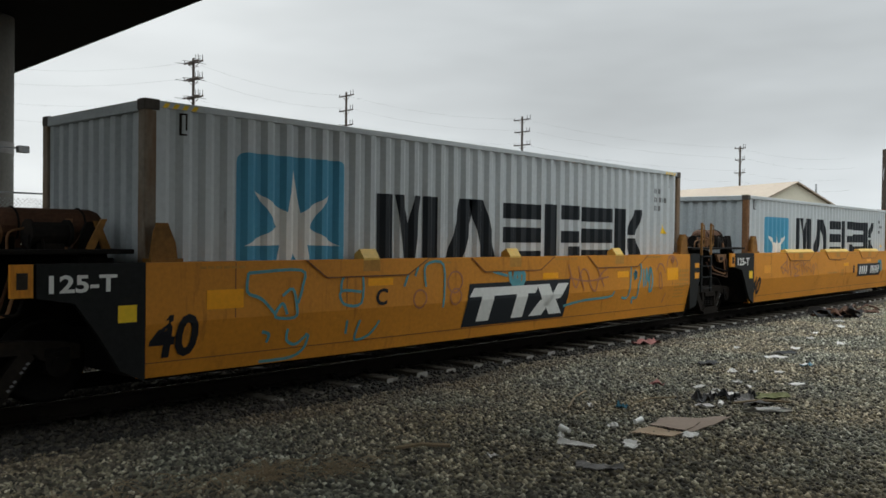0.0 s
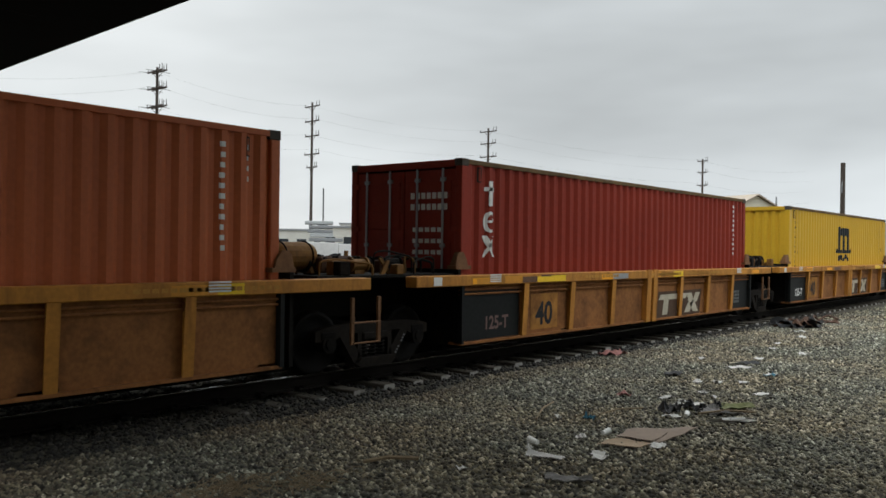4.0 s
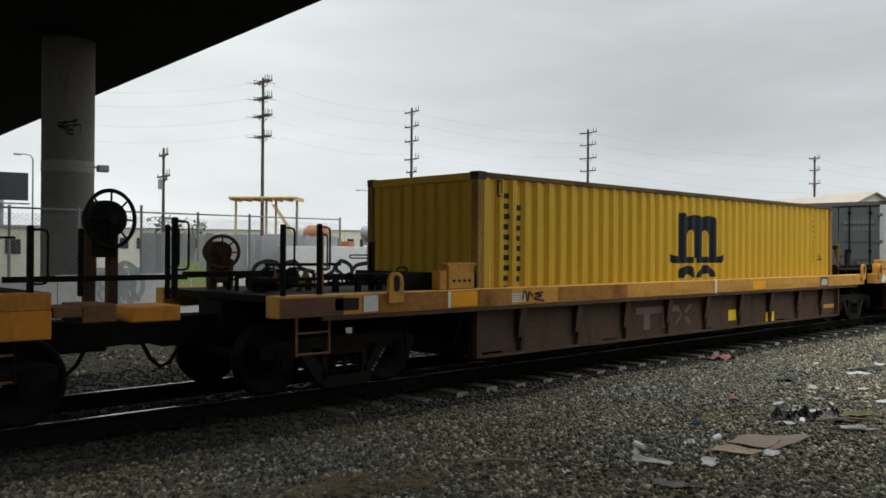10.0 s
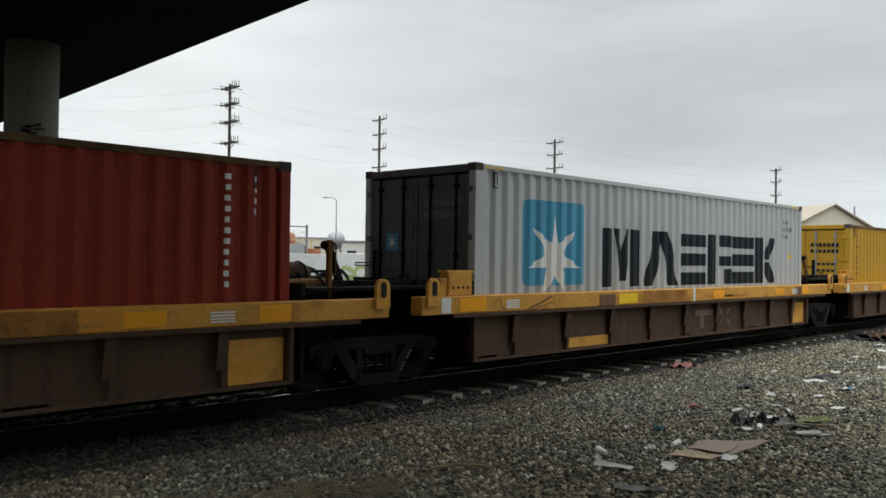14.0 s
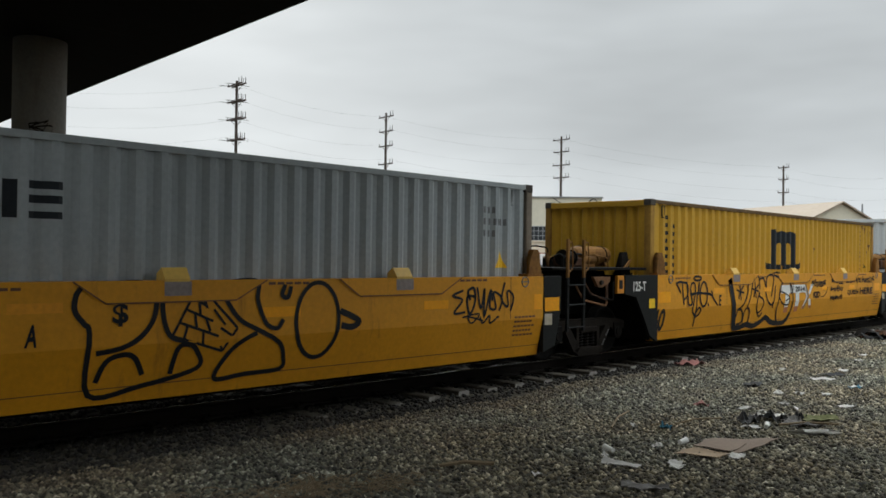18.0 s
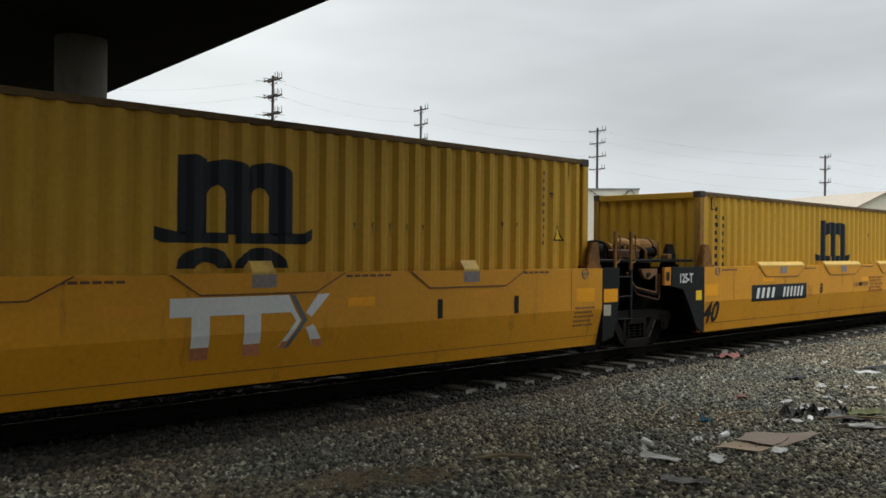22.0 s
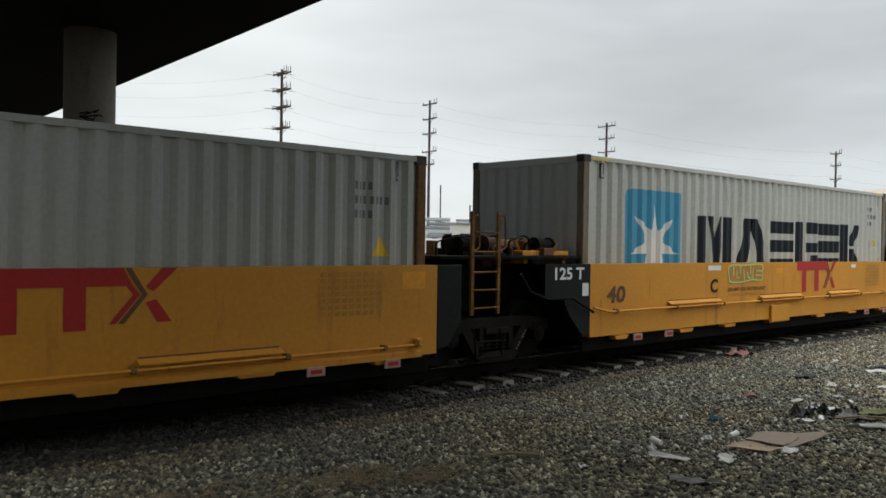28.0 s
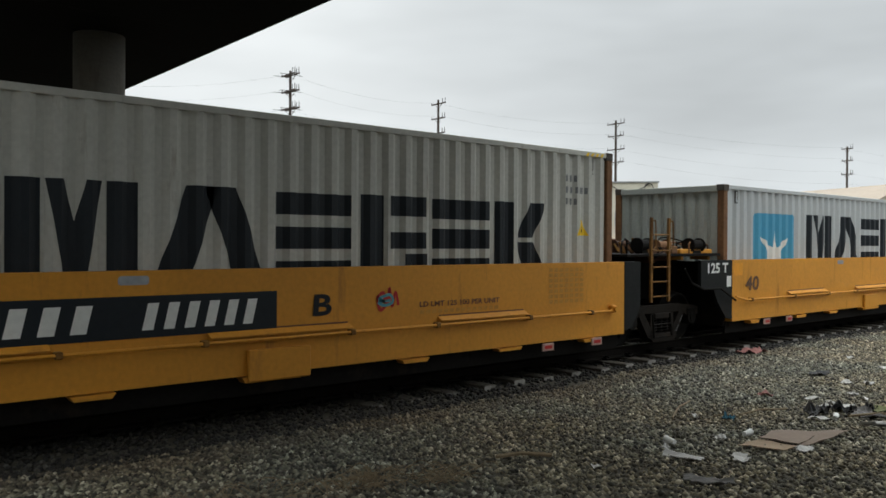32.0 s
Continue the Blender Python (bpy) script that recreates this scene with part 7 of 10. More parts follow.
def tag_row(ctx, x0, x1, z0, z1, n, width, seed, fy):
    """A row of quick sprayed strokes that spell nothing."""
    rng, bm = random.Random(seed), bmesh.new()
    w = (x1 - x0) / n
    for i in range(n):
        st = STROKES[rng.randrange(len(STROKES))]
        h, base = (z1 - z0) * rng.uniform(0.75, 1.05), z0 + rng.uniform(-0.04, 0.06) * (z1 - z0)
        ribbon(bm, smooth_path([(x0 + (i + 0.95 * u + rng.uniform(-0.1, 0.1)) * w, base + (v + rng.uniform(-0.12, 0.12)) * h) for u, v in st], 6), width * rng.uniform(0.8, 1.15), fy)
    part("graffiti", bm, ctx[1], ctx[0], ctx[2])


def bubbles(ctx, x0, x1, z0, z1, n, width, seed, fy):
    """Swollen, overlapping outlines with short inner strokes."""
    rng, bm = random.Random(seed), bmesh.new()
    w = (x1 - x0) / n
    for i in range(n):
        cx, cz, hw, hh = x0 + (i + 0.5) * w, (z0 + z1) / 2 + rng.uniform(-0.08, 0.08), 0.66 * w, 0.48 * (z1 - z0)
        m, lean, ph = rng.choice((9, 10, 11)), rng.uniform(-0.25, 0.25), rng.uniform(0, 1)
        pts = []
        for j in range(m):
            a = math.tau * (j + ph) / m
            r = rng.uniform(0.62, 1.12) if j % 3 == i % 3 else rng.uniform(0.9, 1.15)
            pts.append((cx + hw * r * math.cos(a) + lean * hh * math.sin(a), cz + hh * min(r, 1.04) * math.sin(a)))
        ribbon(bm, smooth_path(pts, 6, True), width, fy)
        for _ in range(rng.randint(1, 3)):
            a, b = cx + rng.uniform(-0.3, 0.3) * w, cz + rng.uniform(-0.5, 0.5) * hh
            ribbon(bm, smooth_path([(a, b), (a + rng.uniform(-0.2, 0.2) * w, b + rng.uniform(0.1, 0.4) * hh), (a + rng.uniform(0.1, 0.4) * w, b + rng.uniform(-0.3, 0.3) * hh)], 5), width * 0.8, fy)
    part("graffiti", bm, ctx[1], ctx[0], ctx[2])


def stroke(ctx, pts, width, fy):
    part("graffiti", ribbon(bmesh.new(), pts, width, fy), ctx[1], ctx[0], ctx[2])


WEB, CHORD = -NEAR + 0.121, -NEAR - 0.009
COLOURS = {"orange": ("reflector", "mark_orange", "orange reflective strip"), "faded": ("reflector", "mark_faded", "faded orange reflective strip"), "yellow": ("yellow_field", "mark_yellow", "yellow painted field"), "worn": ("yellow_field", "field_worn", "worn rusty-yellow painted field"), "dull": ("yellow_field", "band_yellow", "dull yellow painted field"),
           "brown": ("paint_patch", "mark_brown", "brown paint patch"), "white": ("sticker", "mark_white", "white sticker"), "dark": ("paint_patch", "casting_dark", "dark paint patch"), "black": ("black_field", "black_paint", "black painted field"),
           "pale": ("paint_patch", "pale_yellow", "paler yellow paint patch"), "slot": ("slot", "casting_dark", "dark upright slot")}


def face_of(k, z):
    kind = UNITS[k][0]
    return {"a": face_a, "c": face_flat}[kind] if kind in "ac" else (WEB if z < (1.15 if kind == "b1" else 0.95) else CHORD)


def over(face, d):
    return (lambda z: face(z) - d) if callable(face) else face - d


def mark(k, what, x0, x1, z0, z1, more=None):
    car, face = CARS[k], face_of(k, z0)
    x0, x1 = x0 - UNITS[k][3], x1 - UNITS[k][3]
    bm = bmesh.new()
    if what in COLOURS:
        patch(bm, rounded(x0, x1, z0, z1, 0.13) if more == "oval" else rect(x0, x1, z0, z1), over(face, 0.001))
        name, mat, label = COLOURS[what]
        part(name, bm, mat, car, label)
    elif what == "number":
        number_panel(car, x0, x1, z0, z1, over(face, 0.002))
    elif what == "40":
        write(bm, "40", x0, x1 - 0.06, z0, z1, over(face, 0.004), 0.02)
        part("number_forty", bm, more or ("mark_brown" if UNITS[k][0] == "c" else "spray_black"), car, "stencilled number 40")
    elif what == "125":
        write(bm, "125-T", x0, x1, z0, z1, over(face, 0.006))
        part("marking", bm, more or "mark_white", car, "stencilled 125-T")
    elif what == "letter":
        write(bm, more, x0, x1, z0, z1, over(face, 0.004), 0.02)
        part("unit_letter", bm, "spray_black", car, "stencilled unit letter " + more)
    elif what == "words":
        write(bm, more, x0, x1, z0, z1, over(face, 0.004))
        part("marking", bm, "mark_brown", car, "small stencilled words")
    elif what == "field":
        patch(bm, rect(x0, x1, z0, z1, 0.1), over(face, 0.003))
        p = part("brand_field", bm, "logo_black" if UNITS[k][0] == "a" else "panel_brown", car, "black field with pale bars")
        brand(p, "mark_white" if UNITS[k][0] == "a" else "sticker_cream", x0 + 0.1, x1 - 0.05, z0 + 0.07, z1 - 0.07, over(face, 0.006), 0.1)
    elif what in ("bars", "redbars", "faintbars"):
        ink = {"bars": "mark_white", "redbars": "logo_red", "faintbars": "spray_pink"}[what]
        brand(car, ink, x0, x1, z0, z1, over(face, 0.002), 0.0, what == "bars")
    elif what == "small":
        n = max(3, int((x1 - x0) / 0.1))
        if UNITS[k][0] == "c" and more == 2:
            bm = bmesh.new()
            write(bm, "LD LMT 125 100 PER UNIT", x0, x1, z0 + 0.09, z1, over(face, 0.004))
            part("marking", bm, "mark_brown", car, "stencilled load limit")
            z1, more, bm = z0 + 0.07, 1, bmesh.new()
        for j in range(more or 1):
            h = (z1 - z0) / (more or 1)
            for q in row_bars(x0, x1, z0 + j * h, z0 + (j + 0.7) * h, n, 0.01, 0.3):
                patch(bm, q, over(face, 0.003))
        part("stencil", bm, "mark_faint" if UNITS[k][0] in "ac" else "code_grey", car, "stencilled notice, too small to read", kind="stuff")
    elif what == "palebars":
        for q in row_bars(x0, x1, z0, z1, 4 if x1 - x0 < 1.5 else 10, 0.04, 0.3):
            bm = bmesh.new()
            patch(bm, q, over(face, 0.003))
            part("number_bar", bm, "mark_white", car, "pale bar of a row")


def brand(parent, ink, x0, x1, z0, z1, y, slant, two_tone=False):
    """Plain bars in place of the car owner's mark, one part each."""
    w, u, h = x1 - x0, (x1 - x0) / 3.2, z1 - z0
    at = lambda *q: [(x0 + a * w, z0 + b * h) for a, b in q]
    if slant:
        polys = [rect(x0, x0 + 2.1 * u, z1 - 0.26 * h, z1, slant), rect(x0 + 0.28 * u, x0 + 0.66 * u, z0, z1 - 0.26 * h, slant * 0.7), rect(x0 + 1.38 * u, x0 + 1.76 * u, z0, z1 - 0.26 * h, slant * 0.7),
                 rect(x0 + 1.98 * u, x0 + 2.42 * u, z0, z0 + 0.5 * h, 0.32 * u), rect(x0 + 2.62 * u, x0 + 3.02 * u, z0 + 0.5 * h, z1, 0.3 * u), rect(x0 + 2.7 * u, x0 + 3.16 * u, z0, z0 + 0.5 * h, -0.3 * u), rect(x0 + 2.36 * u, x0 + 2.8 * u, z0 + 0.5 * h, z1, -0.2 * u)]
    else:
        polys = [at((0, 0.70), (0.765, 0.70), (0.715, 1), (0, 1)), at((0.12, 0), (0.225, 0), (0.225, 0.70), (0.12, 0.70)), at((0.43, 0), (0.535, 0), (0.535, 0.70), (0.43, 0.70)), at((0.645, 0.08), (0.68, 0.08), (0.80, 0.55), (0.765, 0.55)),
                 at((0.89, 0.08), (0.97, 0.08), (0.885, 0.47), (0.83, 0.42)), at((0.765, 0.55), (0.80, 0.55), (0.765, 0.70), (0.73, 0.70)), at((0.83, 0.68), (0.87, 0.60), (1.0, 1.0), (0.915, 1.0))]
        chevron = {"logo_red": "mark_brown", "mark_white": "code_grey"}.get(ink, "panel_brown")
        for q in (at((0.69, 0.08), (0.72, 0.08), (0.84, 0.55), (0.81, 0.55)), at((0.81, 0.55), (0.84, 0.55), (0.755, 1.0), (0.725, 1.0))):
            bits("brand_bar", [q], over(y, 0.003), chevron, parent, "dark half of a chevron in the owner's mark")
    for i, p in enumerate(polys):
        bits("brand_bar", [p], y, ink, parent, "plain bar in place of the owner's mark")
        if two_tone and 1 <= i <= 4:
            bits("brand_bar", [[p[0], p[1], (p[1][0] + (p[2][0] - p[1][0]) * 0.3, z0 + 0.2 * h), (p[0][0] + (p[3][0] - p[0][0]) * 0.3, z0 + 0.2 * h)]], over(y, 0.002), "faded_red", parent)


MARKS = {
    0: [("40", -0.05, 0.575, 0.43, 0.91), ("field", 4.92, 7.58, 0.41, 1.08), ("letter", 3.12, 3.33, 0.85, 1.08, "C"), ("orange", 0.61, 1.08, 0.94, 1.16), ("small", 11.71, 12.15, 0.80, 1.19, 4), ("orange", 2.99, 3.44, 1.12, 1.22), ("orange", 6.88, 7.32, 1.10, 1.20), ("orange", 9.24, 9.65, 1.05, 1.17), ("orange", 11.19, 11.66, 0.94, 1.20)],
    1: [("40", -0.18, 0.39, 0.42, 0.88), ("number", 8.04, 10.52, 0.67, 1.08), ("letter", 7.58, 7.76, 0.80, 1.04, "B"), ("orange", 6.68, 7.14, 1.03, 1.14), ("orange", 9.01, 9.46, 1.14, 1.24), ("orange", 11.35, 11.80, 0.98, 1.2), ("faded", 0.51, 0.94, 0.96, 1.16), ("small", 5.2, 6.2, 0.84, 0.9), ("small", 6.4, 6.7, 0.75, 0.95, 3)],
    2: [("palebars", 1.83, 4.46, 0.33, 0.61)],
    3: [("black", -0.13, 1.44, 0.30, 1.14), ("black", 10.87, 12.05, 0.30, 1.14), ("worn", 1.80, 2.66, 0.36, 1.0), ("40", 1.94, 2.54, 0.43, 0.86), ("125", 0.51, 1.13, 0.45, 0.68, "spray_pink"), ("field", 6.66, 8.95, 0.28, 0.88), ("small", 11.0, 11.5, 0.45, 0.8, 4)],
    4: [("black", -0.13, 1.44, 0.30, 1.14), ("black", 10.87, 12.05, 0.30, 1.14), ("worn", 1.62, 2.45, 0.36, 1.0), ("40", 1.73, 2.30, 0.41, 0.88), ("125", 0.25, 0.92, 0.45, 0.68), ("letter", 1.58, 1.72, 0.70, 0.865, "D"), ("field", 6.40, 8.66, 0.28, 0.88), ("small", 11.0, 11.5, 0.45, 0.8, 4)],
    5: [("black", -0.13, 1.44, 0.30, 1.14), ("black", 10.87, 12.05, 0.30, 1.14), ("worn", 1.80, 2.66, 0.36, 1.0), ("40", 1.90, 2.54, 0.43, 0.88), ("125", 0.51, 1.17, 0.45, 0.68), ("field", 6.7, 8.95, 0.30, 0.95), ("small", 11.02, 11.46, 0.45, 0.8, 4), ("white", 9.95, 10.15, 0.6, 0.95)],
    6: [("black", -0.13, 1.44, 0.30, 1.14), ("125", 0.54, 1.23, 0.45, 0.68), ("black", 1.6, 4.5, 0.30, 0.60), ("palebars", 1.85, 2.88, 0.34, 0.57), ("dull", 4.8, 5.44, 0.50, 0.9, "oval"), ("40", 6.79, 7.32, 0.42, 0.93), ("pale", 9.44, 9.99, 0.47, 0.82), ("small", 2.67, 5.47, 1.25, 1.30)],
    7: [("yellow", 6.92, 7.24, 0.40, 0.62), ("yellow", 8.50, 8.89, 0.30, 0.50), ("dull", 11.3, 12.0, 0.46, 0.55), ("orange", 7.69, 8.23, 1.02, 1.2), ("faintbars", 3.75, 5.6, 0.40, 0.80)],
    8: [("dull", 2.02, 3.21, 0.30, 0.50), ("dull", 11.30, 12.05, 0.30, 0.64), ("orange", 1.66, 2.13, 1.05, 1.2), ("orange", 3.40, 3.89, 1.04, 1.22), ("yellow", 6.97, 7.42, 1.04, 1.2), ("orange", 10.0, 10.5, 1.04, 1.2), ("faintbars", 3.75, 5.58, 0.42, 0.80), ("orange", 11.6, 12.04, 1.04, 1.22), ("white", -0.95, -0.4, 1.05, 1.18)],
    9: [("dull", 2.23, 3.30, 0.30, 0.47), ("dull", 11.3, 12.03, 0.30, 0.82), ("white", -1.0, -0.81, 1.01, 1.23), ("orange", -0.8, -0.12, 1.02, 1.22), ("brown", 2.85, 3.43, 1.01, 1.22), ("yellow", 3.43, 4.13, 1.01, 1.22), ("dark", 5.05, 5.47, 1.04, 1.18), ("orange", 10.04, 10.5, 1.03, 1.2), ("orange", 11.61, 12.04, 1.02, 1.22), ("faintbars", 6.5, 8.1, 0.40, 0.78)],
    10: [("dull", 2.16, 3.36, 0.30, 0.47), ("dull", 11.3, 12.03, 0.30, 0.80), ("orange", -0.56, 0.0, 1.02, 1.22), ("brown", 2.9, 3.38, 1.01, 1.2), ("yellow", 3.5, 4.1, 1.02, 1.2), ("orange", 7.0, 7.5, 1.03, 1.2), ("orange", 10.04, 10.5, 1.03, 1.2), ("orange", 11.61, 12.04, 1.02, 1.22), ("faintbars", 6.5, 8.1, 0.40, 0.78)],
    11: [("yellow", 6.70, 7.13, 0.30, 0.93), ("yellow", 8.39, 8.60, 0.30, 0.42), ("brown", 7.82, 8.5, 1.01, 1.2), ("orange", 10.04, 10.48, 1.03, 1.2), ("white", 11.01, 11.28, 1.05, 1.15), ("yellow", 11.36, 12.02, 1.02, 1.22), ("white", 12.05, 12.21, 1.02, 1.2), ("orange", 2.0, 2.5, 1.03, 1.2)],
    12: [("40", -0.12, 0.56, 0.44, 0.90), ("number", 1.73, 4.12, 0.82, 1.09), ("letter", 4.61, 4.72, 0.86, 1.08, "A"), ("orange", -0.98, -0.53, 0.96, 1.18), ("faded", 4.46, 4.95, 1.18, 1.28), ("orange", 7.12, 7.64, 1.04, 1.16), ("orange", 9.63, 10.09, 1.04, 1.16), ("orange", 11.96, 12.15, 0.96, 1.20), ("small", 1.9, 2.4, 0.55, 0.72, 3), ("small", 4.2, 4.4, 0.86, 1.05, 3)],
    13: [("40", -0.28, 0.24, 0.40, 0.84), ("letter", 2.25, 2.35, 0.82, 1.05, "E"), ("orange", 2.04, 2.5, 1.08, 1.2), ("orange", 4.37, 4.75, 1.08, 1.18), ("orange", -0.1, 0.34, 0.95, 1.16), ("bars", 5.29, 7.17, 0.55, 1.21), ("orange", 7.7, 8.1, 1.05, 1.16), ("orange", 9.6, 10.0, 1.05, 1.16), ("orange", 11.55, 12.0, 0.96, 1.18)],
    14: [("40", -0.08, 0.47, 0.40, 0.82), ("orange", -0.07, 0.40, 0.96, 1.18), ("orange", 2.23, 2.67, 1.06, 1.2), ("faded", 4.45, 4.97, 1.08, 1.2), ("bars", 5.32, 7.28, 0.59, 1.19), ("faded", 7.6, 8.1, 1.06, 1.16), ("faded", 10.0, 10.4, 1.06, 1.16), ("orange", 11.5, 12.0, 0.96, 1.18)],
    15: [("40", 0.0, 0.54, 0.40, 0.84), ("orange", 0.05, 0.5, 0.95, 1.15), ("letter", 2.40, 2.55, 0.81, 1.07, "C"), ("faded", 4.4, 4.85, 1.06, 1.17), ("bars", 5.10, 7.04, 0.56, 1.23), ("slot", 8.73, 8.82, 0.84, 1.1), ("slot", 10.2, 10.29, 0.84, 1.1), ("orange", 7.3, 7.7, 1.06, 1.17), ("faded", 9.4, 9.8, 1.1, 1.2), ("orange", 11.6, 12.05, 0.95, 1.17)],
    16: [("40", -0.205, 0.39, 0.40, 0.82), ("number", 1.55, 4.01, 0.75, 1.09), ("orange", -0.23, 0.24, 0.93, 1.15), ("letter", 4.71, 4.84, 0.84, 1.06, "B"), ("orange", 2.03, 2.49, 1.16, 1.26), ("orange", 7.04, 7.5, 1.06, 1.17), ("orange", 9.4, 9.85, 1.06, 1.17), ("small", 4.1, 4.3, 0.8, 1.05, 3), ("words", 6.59, 6.83, 0.945, 1.05, "LD LMT"), ("dark", 6.88, 7.09, 0.955, 1.045), ("words", 7.13, 7.45, 0.945, 1.05, "PER UNIT"), ("white", 9.12, 9.34, 0.945, 1.01), ("dark", 9.08, 9.12, 0.96, 1.0), ("dark", 9.34, 9.38, 0.96, 1.0)],
    17: [("40", -0.04, 0.49, 0.77, 1.03), ("pale", -0.5, -0.12, 0.62, 0.98), ("number", 2.7, 5.85, 0.82, 1.22), ("letter", 6.41, 6.69, 0.94, 1.19, "A"), ("small", 6.92, 8.41, 0.88, 1.04, 2), ("words", 0.3, 2.35, 1.38, 1.45, "S-2054-H REEFER CLEARANCE"), ("small", 4.85, 5.4, 1.4, 1.46), ("small", 0.6, 1.7, 0.86, 0.92), ("small", 10.4, 11.3, 0.9, 1.45, 7), ("small", -1.2, -0.2, 1.1, 1.46, 5)],
    18: [("40", 0.38, 0.91, 0.92, 1.21), ("redbars", 3.42, 5.31, 0.87, 1.48), ("letter", 8.44, 8.75, 0.95, 1.2, "E"), ("faded", -0.06, 0.26, 1.2, 1.44), ("faded", 6.2, 6.6, 1.28, 1.38), ("small", 9.0, 10.2, 0.9, 1.0, 2), ("small", 10.75, 11.5, 0.9, 1.45, 7)],
    19: [("40", 0.36, 0.9, 0.90, 1.18), ("letter", 3.39, 3.69, 0.94, 1.2, "D"), ("redbars", 6.80, 8.71, 0.90, 1.50), ("small", 4.03, 5.53, 0.88, 1.04, 2), ("faded", 2.73, 3.19, 1.2, 1.32), ("small", 10.4, 11.3, 0.9, 1.45, 7), ("faded", 11.6, 11.98, 1.2, 1.42)],
    20: [("40", 0.30, 0.85, 0.86, 1.14), ("letter", 3.38, 3.63, 0.94, 1.2, "C"), ("redbars", 6.82, 8.74, 0.85, 1.52), ("small", 4.0, 5.46, 0.86, 1.02, 2), ("small", 10.4, 11.2, 0.9, 1.45, 7), ("faded", 5.9, 6.2, 1.26, 1.38), ("faded", 11.6, 11.98, 1.2, 1.42), ("white", 3.3, 3.75, 1.36, 1.45), ("white", 9.55, 9.8, 1.36, 1.44)],
    21: [("40", -0.08, 0.47, 0.73, 1.06), ("faded", -0.17, 0.31, 1.11, 1.33), ("letter", 5.44, 5.73, 0.94, 1.2, "B"), ("number", 6.37, 9.65, 0.81, 1.23), ("small", 3.72, 5.17, 0.86, 1.02, 2), ("faded", 2.6, 2.95, 1.26, 1.38), ("words", 10.32, 11.93, 1.39, 1.47, "S-2054-H REEFER CLEARANCE"), ("small", 10.1, 10.45, 0.9, 1.16, 3)],
    22: [("40", 0.21, 0.74, 0.84, 1.12), ("number", 2.8, 6.0, 0.83, 1.25), ("letter", 6.45, 6.70, 0.94, 1.19, "B"), ("small", 8.0, 9.4, 0.88, 1.04, 2), ("small", 10.4, 11.2, 0.9, 1.45, 7), ("pale", -0.3, 0.1, 0.62, 0.95)],
    23: [("40", 0.35, 0.92, 0.90, 1.18), ("faded", -0.06, 0.26, 1.2, 1.44)],
}
for k, rows in MARKS.items():
    for row in rows:
        mark(k, *row)

# sprayed graffiti
for k, what, x0, x1, z0, z1 in ((11, "brown", 14.62, 15.36, 1.0, 1.22), (11, "orange", 13.62, 14.5, 1.0, 1.07), (11, "dark", 12.75, 13.05, 1.08, 1.14), (11, "pale", 13.1, 13.6, 1.02, 1.2), (7, "worn", -1.95, -0.8, 0.995, 1.24), (7, "worn", -0.22, 0.45, 0.995, 1.24), (7, "worn", 1.5, 3.3, 1.0, 1.235), (10, "worn", 4.3, 5.9, 1.0, 1.235), (8, "worn", 4.6, 6.0, 1.0, 1.235), (9, "worn", 8.4, 9.6, 1.0, 1.235), (7, "brown", -3.36, -2.5, 1.0, 1.22), (7, "dark", -2.62, -2.27, 1.05, 1.2), (7, "white", -2.2, -1.98, 1.02, 1.22), (7, "orange", -0.75, -0.25, 1.02, 1.22)):
    mark(k, what, x0, x1, z0, z1)
